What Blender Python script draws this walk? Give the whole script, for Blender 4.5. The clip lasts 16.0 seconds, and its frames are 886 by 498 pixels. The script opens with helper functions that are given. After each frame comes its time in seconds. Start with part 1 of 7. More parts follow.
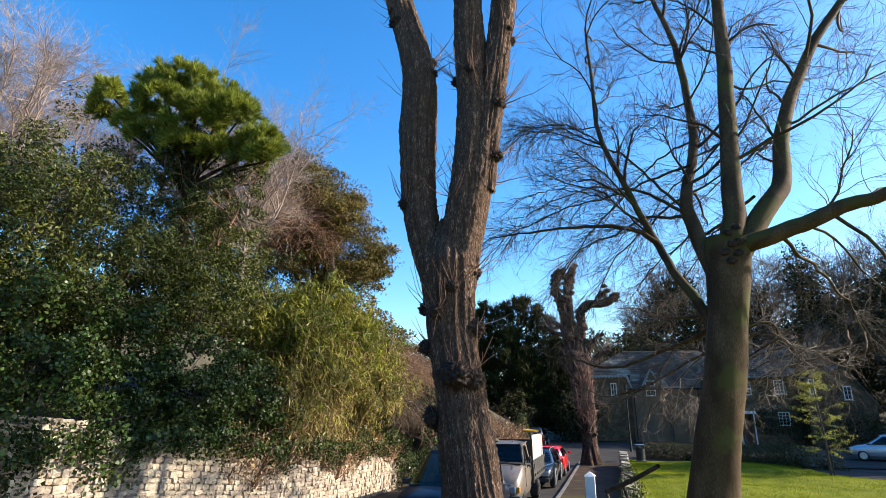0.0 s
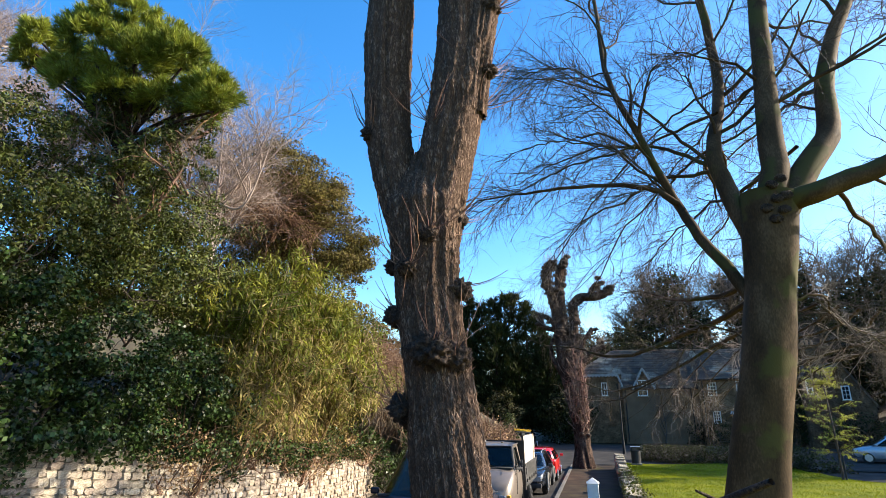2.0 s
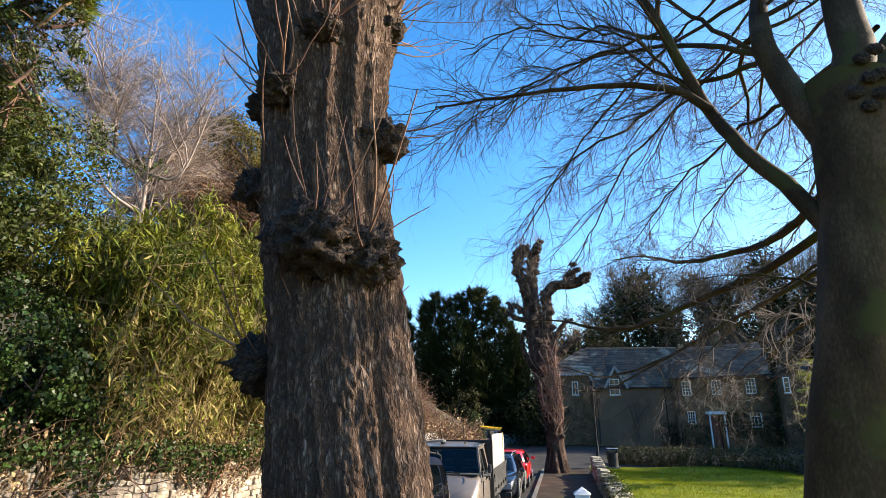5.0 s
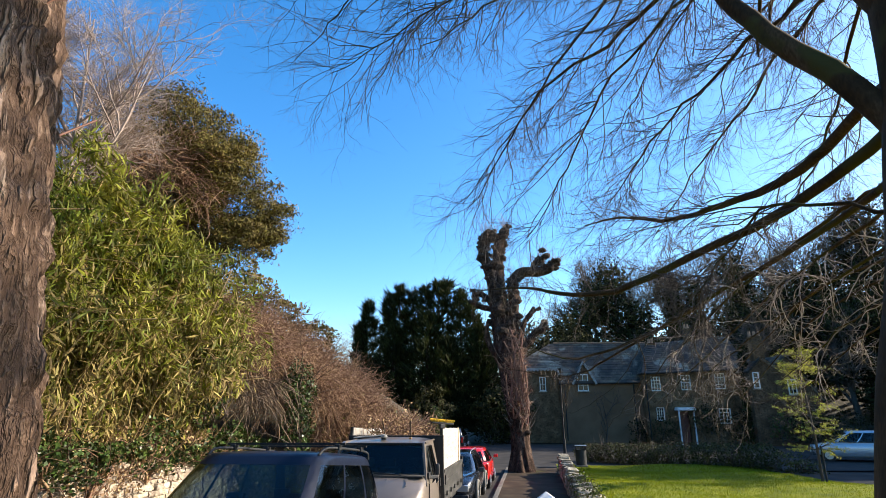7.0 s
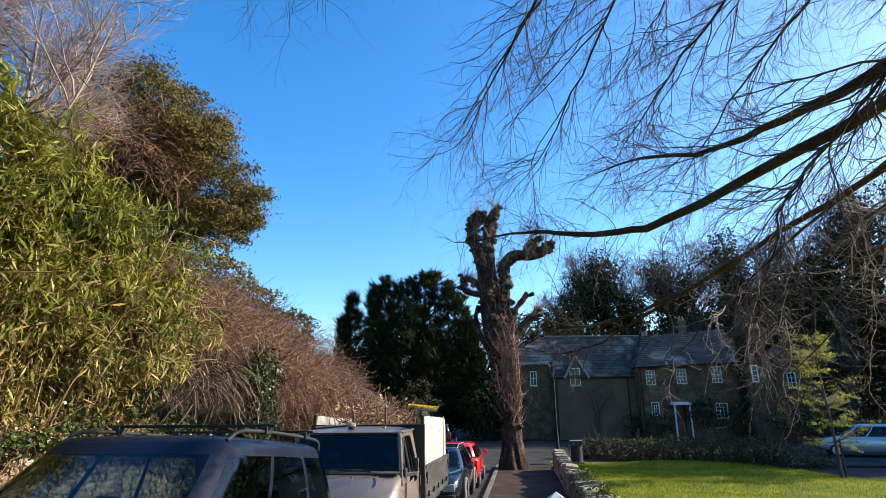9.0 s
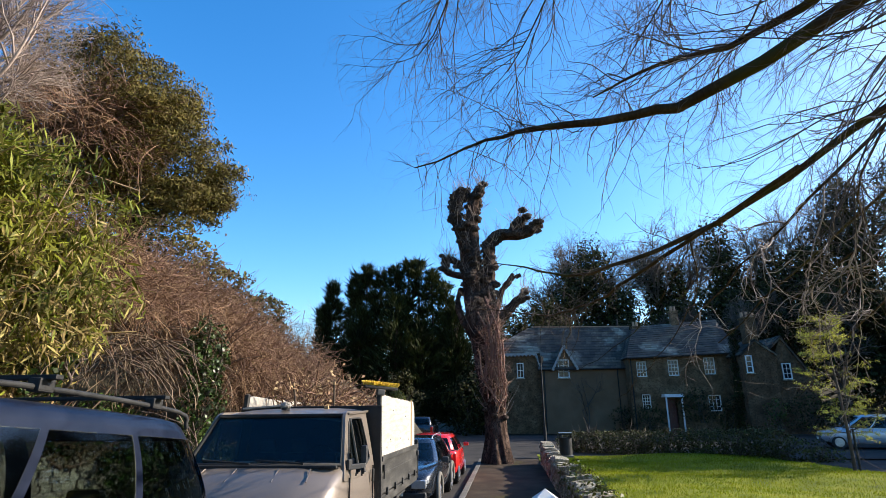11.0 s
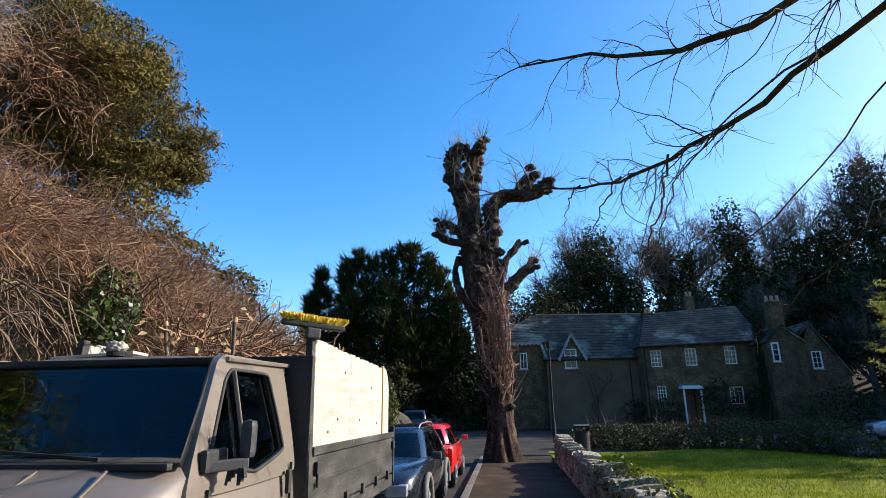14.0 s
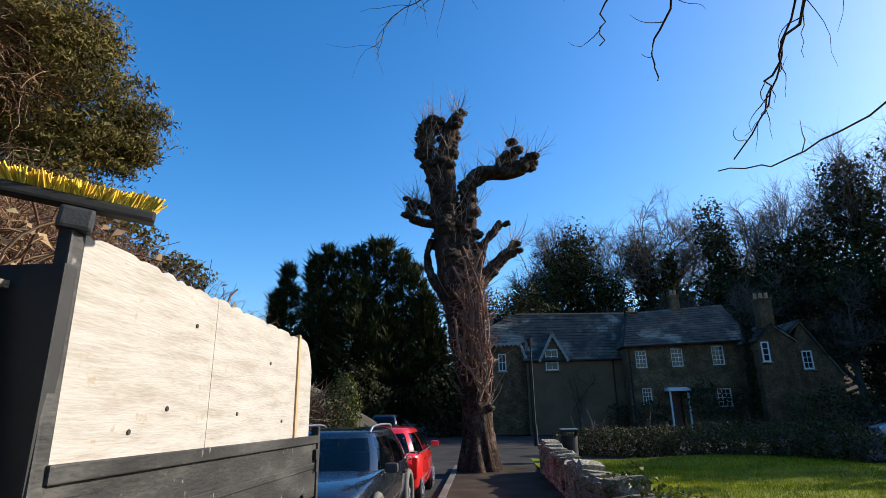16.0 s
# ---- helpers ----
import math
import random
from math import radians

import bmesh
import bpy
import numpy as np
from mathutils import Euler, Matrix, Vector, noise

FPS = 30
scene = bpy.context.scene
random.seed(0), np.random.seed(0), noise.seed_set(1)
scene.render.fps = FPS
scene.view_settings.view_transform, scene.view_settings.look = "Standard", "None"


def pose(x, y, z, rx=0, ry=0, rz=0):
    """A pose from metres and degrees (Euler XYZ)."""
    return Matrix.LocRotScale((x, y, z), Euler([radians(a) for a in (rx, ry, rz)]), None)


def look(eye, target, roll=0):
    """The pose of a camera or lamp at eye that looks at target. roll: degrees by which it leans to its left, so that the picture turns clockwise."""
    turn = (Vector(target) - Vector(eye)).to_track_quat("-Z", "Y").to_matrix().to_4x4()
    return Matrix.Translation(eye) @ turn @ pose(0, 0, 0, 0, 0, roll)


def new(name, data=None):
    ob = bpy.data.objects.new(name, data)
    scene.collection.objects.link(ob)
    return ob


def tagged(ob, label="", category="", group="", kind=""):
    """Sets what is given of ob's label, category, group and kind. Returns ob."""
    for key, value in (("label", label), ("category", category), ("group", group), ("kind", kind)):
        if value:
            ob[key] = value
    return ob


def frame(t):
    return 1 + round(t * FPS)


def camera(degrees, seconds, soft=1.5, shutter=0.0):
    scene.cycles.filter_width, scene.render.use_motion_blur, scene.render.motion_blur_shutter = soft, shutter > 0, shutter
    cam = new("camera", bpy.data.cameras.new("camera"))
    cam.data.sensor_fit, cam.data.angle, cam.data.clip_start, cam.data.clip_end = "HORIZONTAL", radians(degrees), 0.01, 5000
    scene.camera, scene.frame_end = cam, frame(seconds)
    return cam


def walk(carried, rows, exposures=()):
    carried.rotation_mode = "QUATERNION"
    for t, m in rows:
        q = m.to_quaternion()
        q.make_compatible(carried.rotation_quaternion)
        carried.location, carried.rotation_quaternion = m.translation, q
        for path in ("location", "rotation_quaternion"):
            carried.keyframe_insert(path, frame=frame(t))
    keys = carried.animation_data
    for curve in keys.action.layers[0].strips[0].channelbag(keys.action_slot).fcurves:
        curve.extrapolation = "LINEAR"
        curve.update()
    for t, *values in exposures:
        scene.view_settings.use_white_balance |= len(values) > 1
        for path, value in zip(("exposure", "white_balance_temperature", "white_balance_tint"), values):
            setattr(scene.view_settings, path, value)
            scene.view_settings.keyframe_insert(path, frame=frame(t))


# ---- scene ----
import collections

cam = camera(77.2, 16.0, soft=0.8)
METRES, EYE, TILT, LEAN, TURN = 19.0, 1.55, 15.6, 0.3, 16.5
ROWS = [
    (0.0, 0.0, 0.0, 0.0, -0.0, 0.0, -0.0),
    (0.5, 0.0012, 0.0302, -0.0111, -0.12, -0.04, -0.05),
    (1.0, 0.0022, 0.0608, -0.0221, -0.36, 0.04, -0.11),
    (1.5, 0.0046, 0.0907, -0.033, -0.75, 0.16, -0.24),
    (2.0, 0.0087, 0.1199, -0.0428, -1.34, 0.2, -0.44),
    (2.5, 0.0134, 0.1486, -0.0537, -1.83, 0.13, -0.58),
    (3.0, 0.0184, 0.1772, -0.0637, -2.34, 0.24, -0.73),
    (5.5, 0.0417, 0.3195, -0.1167, -5.57, 0.7, -1.52),
    (6.0, 0.0528, 0.3477, -0.1268, -6.75, 0.76, -1.77),
    (6.5, 0.0638, 0.375, -0.137, -7.43, 0.59, -1.9),
    (7.0, 0.0744, 0.4019, -0.1476, -7.54, 0.59, -1.98),
    (7.5, 0.0829, 0.4286, -0.1583, -7.29, 0.53, -1.77),
    (8.0, 0.0878, 0.454, -0.1688, -7.35, 0.64, -1.72),
    (8.5, 0.0903, 0.4808, -0.1785, -7.9, 0.52, -1.86),
    (9.0, 0.0962, 0.5061, -0.1912, -8.72, 0.53, -2.14),
    (11.5, 0.1422, 0.6305, -0.2451, -9.92, 0.15, -2.33),
    (12.0, 0.1494, 0.6584, -0.2578, -9.41, -0.03, -2.27),
    (12.5, 0.1547, 0.6892, -0.2702, -9.09, -0.23, -2.24),
    (13.0, 0.16, 0.7218, -0.2823, -9.01, -0.22, -2.2),
    (13.5, 0.1667, 0.7529, -0.2941, -9.49, -0.1, -2.23),
    (14.0, 0.1755, 0.7858, -0.3054, -10.05, 0.16, -2.27),
    (14.5, 0.1837, 0.8165, -0.3162, -10.81, 0.35, -2.37),
    (15.0, 0.1923, 0.8465, -0.326, -11.33, 0.52, -2.41),
    (15.5, 0.2015, 0.8761, -0.3371, -11.92, 0.7, -2.43),
    (16.0, 0.2119, 0.9061, -0.3476, -12.32, 0.91, -2.57),
]
walk(cam, [(t, pose(0, 0, EYE, TILT, LEAN, TURN) @ pose(METRES * x, METRES * y, METRES * z, 90 + pitch, roll, yaw)) for t, x, y, z, yaw, pitch, roll in ROWS],
     exposures=((0.0, 1.2, 6800, 10), (2.5, 1.4, 7000, 10), (6.2, 1.3, 7050, 10), (8.0, 1.12, 6850, 10), (12.5, 1.05, 6650, 10), (14.5, 0.85, 6550, 10), (16.0, 0.58, 6500, 10)))

# ---- world, sun, exposure ----
SUN_AZ, SUN_EL = 71.0, 26.0          # degrees, from +y towards +x, and above the horizon
world = bpy.data.worlds.new("world")
scene.world = world
world.use_nodes = True
wn = world.node_tree
sky = wn.nodes.new("ShaderNodeTexSky")
sky.sky_type = "NISHITA"
sky.sun_disc = False
sky.sun_elevation, sky.sun_rotation = radians(SUN_EL), radians(SUN_AZ)
sky.air_density, sky.dust_density, sky.ozone_density = 1.0, 1.0, 3.5
deep = wn.nodes.new("ShaderNodeHueSaturation")      # the clear winter blue
deep.inputs["Saturation"].default_value, deep.inputs["Hue"].default_value = 1.33, 0.502
wn.links.new(sky.outputs["Color"], deep.inputs["Color"])
wn.nodes["Background"].inputs["Strength"].default_value = 0.163
wn.links.new(deep.outputs["Color"], wn.nodes["Background"].inputs["Color"])
sun_data = bpy.data.lights.new("sun", "SUN")
sun_data.energy, sun_data.angle, sun_data.color = 5.0, radians(0.55), (1.0, 0.92, 0.8)
sun = new("sun", sun_data)
az, el = radians(SUN_AZ), radians(SUN_EL)
sun.matrix_world = look((60 * math.sin(az), 60 * math.cos(az), 60 * math.tan(el)), (0, 0, 0))


# ---- materials ----
def mat(name, colours, scale=6.0, rough=0.8, bump=0.3, fine=60.0, metal=0.0, stretch=(1, 1, 1), isle=0.0, obj=0.0,
        trans=0.0, coat=0.0, spots=None, depth=0.02, crack=None):
    """A surface with colour variation at two scales, fine relief and wear. isle / obj: brightness change from piece to piece."""
    m = bpy.data.materials.new(name)
    m.use_nodes = True
    nt = m.node_tree
    b = nt.nodes["Principled BSDF"]
    add, link = nt.nodes.new, nt.links.new
    co = add("ShaderNodeTexCoord")
    mp = add("ShaderNodeMapping")
    mp.inputs["Scale"].default_value = stretch
    link(co.outputs["Object"], mp.inputs["Vector"])
    n1, n2 = add("ShaderNodeTexNoise"), add("ShaderNodeTexNoise")
    n1.inputs["Scale"].default_value, n1.inputs["Detail"].default_value = scale, 5
    n2.inputs["Scale"].default_value, n2.inputs["Detail"].default_value = fine, 4
    link(mp.outputs[0], n1.inputs["Vector"])
    link(mp.outputs[0], n2.inputs["Vector"])
    mix = add("ShaderNodeMath")
    mix.operation = "MULTIPLY_ADD"
    link(n2.outputs[0], mix.inputs[0])
    mix.inputs[1].default_value = 0.45
    half = add("ShaderNodeMath")
    half.operation = "MULTIPLY_ADD"
    link(n1.outputs[0], half.inputs[0])
    half.inputs[1].default_value, half.inputs[2].default_value = 0.9, -0.175
    link(half.outputs[0], mix.inputs[2])
    ramp = add("ShaderNodeValToRGB")
    link(mix.outputs[0], ramp.inputs[0])
    el_ = ramp.color_ramp.elements
    while len(el_) < len(colours):
        el_.new(0.5)
    for i, c in enumerate(colours):
        el_[i].position = 0.3 + 0.4 * i / max(1, len(colours) - 1)
        el_[i].color = (*c, 1)
    out = ramp.outputs[0]
    if spots:
        n3 = add("ShaderNodeTexNoise")
        n3.inputs["Scale"].default_value, n3.inputs["Detail"].default_value = spots[1], 6
        link(co.outputs["Object"], n3.inputs["Vector"])
        r3 = add("ShaderNodeValToRGB")
        r3.color_ramp.elements[0].position, r3.color_ramp.elements[1].position = spots[2], spots[2] + 0.06
        link(n3.outputs[0], r3.inputs[0])
        mx = add("ShaderNodeMix")
        mx.data_type = "RGBA"
        link(r3.outputs[0], mx.inputs[0])
        link(out, mx.inputs[6])
        mx.inputs[7].default_value = (*spots[0], 1)
        out = mx.outputs[2]
    height = mix.outputs[0]
    if crack:        # plates parted by dark fissures: (scale, stretch, width)
        wob = add("ShaderNodeVectorMath")
        wob.operation = "MULTIPLY_ADD"
        link(n1.outputs["Color"], wob.inputs[0])
        wob.inputs[1].default_value = (0.16, 0.16, 0.16)
        link(co.outputs["Object"], wob.inputs[2])
        m2 = add("ShaderNodeMapping")
        m2.inputs["Scale"].default_value = (1, 1, crack[1])
        link(wob.outputs[0], m2.inputs["Vector"])
        vo = add("ShaderNodeTexVoronoi")
        vo.feature = "DISTANCE_TO_EDGE"
        vo.inputs["Scale"].default_value = crack[0]
        link(m2.outputs[0], vo.inputs["Vector"])
        fis = add("ShaderNodeTexNoise")          # wandering upright fissures
        fis.inputs["Scale"].default_value, fis.inputs["Detail"].default_value = crack[0] * 0.55, 5
        link(m2.outputs[0], fis.inputs["Vector"])
        off = add("ShaderNodeMath")
        off.operation = "SUBTRACT"
        link(fis.outputs[0], off.inputs[0])
        off.inputs[1].default_value = 0.5
        mag = add("ShaderNodeMath")
        mag.operation = "ABSOLUTE"
        link(off.outputs[0], mag.inputs[0])
        deep_ = add("ShaderNodeMath")
        deep_.operation = "MULTIPLY"
        link(mag.outputs[0], deep_.inputs[0])
        deep_.inputs[1].default_value = 4.5
        cr = add("ShaderNodeMapRange")
        cr.inputs["From Max"].default_value = crack[2]
        vary = add("ShaderNodeMapRange")
        vary.inputs["From Min"].default_value, vary.inputs["From Max"].default_value = 0.32, 0.68
        vary.inputs["To Min"].default_value, vary.inputs["To Max"].default_value = 0.35, 2.6
        link(n2.outputs[0], vary.inputs[0])
        wide = add("ShaderNodeMath")
        wide.operation = "MULTIPLY"
        link(vo.outputs["Distance"], wide.inputs[0])
        link(vary.outputs[0], wide.inputs[1])
        both = add("ShaderNodeMath")
        both.operation = "MINIMUM"
        link(wide.outputs[0], both.inputs[0])
        link(deep_.outputs[0], both.inputs[1])
        link(both.outputs[0], cr.inputs[0])
        mc = add("ShaderNodeMix")
        mc.data_type = "RGBA"
        link(cr.outputs[0], mc.inputs[0])
        mc.inputs[6].default_value = (*[v * 0.7 for v in colours[0]], 1)
        link(out, mc.inputs[7])
        out = mc.outputs[2]
        hm = add("ShaderNodeMath")
        hm.operation = "MULTIPLY_ADD"
        link(cr.outputs[0], hm.inputs[0])
        hm.inputs[1].default_value = 0.8
        link(mix.outputs[0], hm.inputs[2])
        height = hm.outputs[0]
    if isle or obj:
        src = add("ShaderNodeNewGeometry").outputs["Random Per Island"] if isle else add("ShaderNodeObjectInfo").outputs["Random"]
        mr = add("ShaderNodeMapRange")
        a = isle or obj
        mr.inputs["To Min"].default_value, mr.inputs["To Max"].default_value = 1 - a, 1 + a
        link(src, mr.inputs[0])
        hs = add("ShaderNodeHueSaturation")
        link(mr.outputs[0], hs.inputs["Value"])
        mr2 = add("ShaderNodeMapRange")
        mr2.inputs["To Min"].default_value, mr2.inputs["To Max"].default_value = 0.5 - 0.03 * a, 0.5 + 0.05 * a
        link(src, mr2.inputs[0])
        link(mr2.outputs[0], hs.inputs["Hue"])
        link(out, hs.inputs["Color"])
        out = hs.outputs[0]
    link(out, b.inputs["Base Color"])
    b.inputs["Metallic"].default_value = metal
    rr = add("ShaderNodeMapRange")
    rr.inputs["To Min"].default_value, rr.inputs["To Max"].default_value = max(0.02, rough - 0.12), min(1, rough + 0.12)
    link(n2.outputs[0], rr.inputs[0])
    link(rr.outputs[0], b.inputs["Roughness"])
    b.inputs["Coat Weight"].default_value = coat
    b.inputs["Coat Roughness"].default_value = 0.06
    if bump:
        bp = add("ShaderNodeBump")
        bp.inputs["Strength"].default_value, bp.inputs["Distance"].default_value = bump, depth
        link(height, bp.inputs["Height"])
        link(bp.outputs[0], b.inputs["Normal"])
    if trans:
        b.inputs["Specular IOR Level"].default_value = 0.22
        tl = add("ShaderNodeBsdfTranslucent")
        link(out, tl.inputs["Color"])
        ms = add("ShaderNodeMixShader")
        ms.inputs[0].default_value = trans
        link(b.outputs[0], ms.inputs[1])
        link(tl.outputs[0], ms.inputs[2])
        link(ms.outputs[0], nt.nodes["Material Output"].inputs["Surface"])
    return m


def glass_mat(name, tint):
    m = bpy.data.materials.new(name)
    m.use_nodes = True
    b = m.node_tree.nodes["Principled BSDF"]
    b.inputs["Base Color"].default_value = (*tint, 1)
    b.inputs["Roughness"].default_value = 0.02
    b.inputs["Transmission Weight"].default_value = 1.0
    b.inputs["IOR"].default_value = 1.35
    return m


M_BARK = mat("lime_bark", [(0.095, 0.057, 0.039), (0.21, 0.134, 0.094), (0.37, 0.26, 0.195)], 16, 0.92, 1.0, 75, stretch=(1, 1, 0.25), depth=0.02, crack=(24, 0.25, 0.42))
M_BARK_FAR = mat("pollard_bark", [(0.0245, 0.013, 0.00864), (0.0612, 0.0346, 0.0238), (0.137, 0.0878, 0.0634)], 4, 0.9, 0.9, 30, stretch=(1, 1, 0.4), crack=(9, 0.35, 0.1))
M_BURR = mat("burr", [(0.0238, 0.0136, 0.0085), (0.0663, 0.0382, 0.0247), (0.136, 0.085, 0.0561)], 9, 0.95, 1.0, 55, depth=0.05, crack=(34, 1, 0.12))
M_BEECH = mat("beech_bark", [(0.0321, 0.0185, 0.0083), (0.0642, 0.0386, 0.0181), (0.123, 0.0763, 0.0408)], 2.5, 0.8, 0.3, 40, stretch=(1, 1, 0.4), spots=((0.065, 0.055, 0.016), 1.3, 0.54))
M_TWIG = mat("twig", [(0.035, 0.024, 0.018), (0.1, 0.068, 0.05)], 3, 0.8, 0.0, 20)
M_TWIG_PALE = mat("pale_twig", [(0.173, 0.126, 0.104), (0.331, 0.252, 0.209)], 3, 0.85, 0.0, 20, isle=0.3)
M_TWIG_FAR = mat("hillside_twig", [(0.065, 0.047, 0.036), (0.16, 0.118, 0.092)], 3, 0.85, 0.0, 20, isle=0.3)
M_TWIG_BROWN = mat("brown_twig", [(0.1, 0.05, 0.029), (0.29, 0.157, 0.09)], 2, 0.85, 0.0, 20, isle=0.4)
M_TWIG_RED = mat("red_twig", [(0.14, 0.07, 0.05), (0.26, 0.13, 0.09)], 2, 0.8, 0.0, 20, isle=0.3)
M_CREEPER = mat("creeper_stem", [(0.05, 0.032, 0.02), (0.18, 0.118, 0.076)], 2, 0.85, 0.0, 20, isle=0.4)
M_IVY = mat("ivy_leaf", [(0.012, 0.026, 0.006), (0.07, 0.095, 0.02)], 1.5, 0.38, 0.0, 20, isle=0.65, trans=0.1)
M_LAUREL = mat("shrub_leaf", [(0.022, 0.034, 0.006), (0.12, 0.12, 0.022)], 1.2, 0.5, 0.0, 20, isle=0.6, trans=0.18)
M_BAMBOO = mat("bamboo_leaf", [(0.0454, 0.0648, 0.00648), (0.216, 0.194, 0.0216)], 0.9, 0.6, 0.0, 20, isle=0.6, trans=0.35)
M_STRAW = mat("dry_bamboo_leaf", [(0.16, 0.11, 0.035), (0.34, 0.25, 0.1)], 0.9, 0.7, 0.0, 20, isle=0.5, trans=0.25)
M_CULM = mat("bamboo_culm", [(0.2, 0.13, 0.05), (0.42, 0.29, 0.125)], 3, 0.5, 0.0, 20, isle=0.3)
M_PINE = mat("pine_needles", [(0.08, 0.115, 0.012), (0.28, 0.29, 0.04)], 0.8, 0.6, 0.0, 20, isle=0.45, trans=0.3)
M_YEW = mat("yew_leaf", [(0.0378, 0.0336, 0.00672), (0.168, 0.118, 0.0294)], 0.35, 0.75, 0.0, 8, isle=0.5, trans=0.2)
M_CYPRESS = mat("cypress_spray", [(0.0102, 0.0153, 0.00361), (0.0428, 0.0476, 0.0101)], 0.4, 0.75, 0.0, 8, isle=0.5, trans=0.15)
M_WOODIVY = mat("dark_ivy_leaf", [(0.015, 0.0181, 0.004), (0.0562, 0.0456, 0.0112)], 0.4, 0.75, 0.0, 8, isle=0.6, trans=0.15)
M_DEADLEAF = mat("dead_leaf", [(0.19, 0.105, 0.055), (0.46, 0.31, 0.175)], 1.5, 0.8, 0.0, 20, isle=0.45, trans=0.15)
M_HEDGE = mat("hedge_leaf", [(0.0161, 0.0228, 0.00425), (0.0862, 0.0808, 0.0187)], 1.0, 0.6, 0.0, 20, isle=0.5, trans=0.12)
M_CEDAR = mat("young_cedar_needles", [(0.24, 0.26, 0.03), (0.5, 0.46, 0.09)], 1.0, 0.6, 0.0, 20, isle=0.35, trans=0.4)
M_GRASS = mat("grass_blade", [(0.1, 0.138, 0.003), (0.26, 0.27, 0.008)], 0.6, 0.7, 0.0, 20, isle=0.35, trans=0.3)
M_LAWN = mat("lawn_turf", [(0.06, 0.08, 0.003), (0.14, 0.158, 0.005), (0.2, 0.195, 0.012)], 1.1, 0.95, 0.6, 40)
M_EARTH = mat("earth_and_litter", [(0.016, 0.013, 0.007), (0.045, 0.036, 0.018), (0.07, 0.06, 0.03)], 0.8, 0.95, 0.6, 14)
M_ROAD = mat("road_asphalt", [(0.0238, 0.022, 0.0212), (0.0367, 0.034, 0.0322), (0.054, 0.049, 0.0432)], 1.2, 0.9, 0.35, 120, depth=0.006)
M_PAVE = mat("path_asphalt", [(0.026, 0.017, 0.01), (0.043, 0.029, 0.018), (0.07, 0.05, 0.033)], 1.5, 0.9, 0.4, 110, depth=0.006, spots=((0.06, 0.05, 0.012), 0.9, 0.6))
M_KERB = mat("kerb_stone", [(0.08, 0.072, 0.06), (0.14, 0.128, 0.11)], 4, 0.85, 0.3, 60, obj=0.2)
M_STONE = mat("rubble_limestone", [(0.21, 0.163, 0.115), (0.347, 0.278, 0.21), (0.482, 0.409, 0.325)], 5, 0.9, 0.7, 40, obj=0.3, depth=0.03)
M_STONE_FAR = mat("rubble_limestone_rest", [(0.21, 0.163, 0.115), (0.347, 0.278, 0.21), (0.482, 0.409, 0.325)], 5, 0.9, 0.7, 40, isle=0.3, depth=0.03)
M_DRYSTONE = mat("dry_stone", [(0.11, 0.09, 0.06), (0.21, 0.178, 0.128), (0.38, 0.34, 0.27)], 6, 0.9, 0.7, 40, obj=0.3, spots=((0.5, 0.5, 0.46), 9, 0.6), depth=0.03)
M_MORTAR = mat("mortar", [(0.1, 0.085, 0.06), (0.2, 0.17, 0.13)], 5, 0.95, 0.6, 40)
M_HOUSE = mat("cottage_stone", [(0.0961, 0.0559, 0.028), (0.157, 0.0957, 0.051), (0.244, 0.155, 0.0882)], 1.5, 0.9, 0.6, 9, obj=0.18, crack=(3.2, 1.8, 0.06))
M_RENDER = mat("grey_render", [(0.14, 0.0889, 0.0523), (0.202, 0.131, 0.0791)], 1.0, 0.9, 0.3, 15)
M_SLATE = mat("roof_slate", [(0.0382, 0.0309, 0.0252), (0.0638, 0.051, 0.0399), (0.14, 0.106, 0.0737)], 1.2, 0.85, 0.4, 14, obj=0.35, spots=((0.2, 0.18, 0.135), 0.7, 0.6))
M_WHITE = mat("white_paint", [(0.7, 0.7, 0.68), (0.8, 0.8, 0.78)], 4, 0.5, 0.1, 40)
M_BARGE = mat("weathered_white_paint", [(0.24, 0.23, 0.21), (0.36, 0.35, 0.32)], 4, 0.7, 0.2, 40)
M_DARKDOOR = mat("dark_red_paint", [(0.08, 0.015, 0.012), (0.12, 0.02, 0.016)], 4, 0.4, 0.1, 40)
M_CHIM = mat("chimney_pot_clay", [(0.3, 0.17, 0.1), (0.42, 0.26, 0.16)], 5, 0.85, 0.3, 40)
M_BLACK = mat("black_paint", [(0.01, 0.0095, 0.009), (0.022, 0.021, 0.02)], 6, 0.75, 0.15, 50)
M_RUBBER = mat("rubber", [(0.012, 0.012, 0.012), (0.025, 0.025, 0.025)], 6, 0.8, 0.2, 50)
M_TRIM = mat("dark_plastic", [(0.02, 0.02, 0.021), (0.04, 0.04, 0.042)], 6, 0.6, 0.2, 80)
M_BLUE = mat("dark_blue_car_paint", [(0.004, 0.007, 0.018), (0.007, 0.011, 0.026)], 2, 0.5, 0.0, 30, coat=0.3)
M_SILVER = mat("dull_silver_car_paint", [(0.185, 0.151, 0.123), (0.217, 0.179, 0.147)], 1.2, 0.42, 0.03, 60, metal=0.35, coat=0.5, spots=((0.15, 0.13, 0.11), 14, 0.7))
M_CHARCOAL = mat("charcoal_car_paint", [(0.012, 0.015, 0.022), (0.02, 0.025, 0.034)], 2, 0.25, 0.0, 30, metal=0.4, coat=1.0)
M_RED = mat("red_car_paint", [(0.62, 0.012, 0.012), (0.72, 0.02, 0.016)], 2, 0.3, 0.0, 30, coat=1.0)
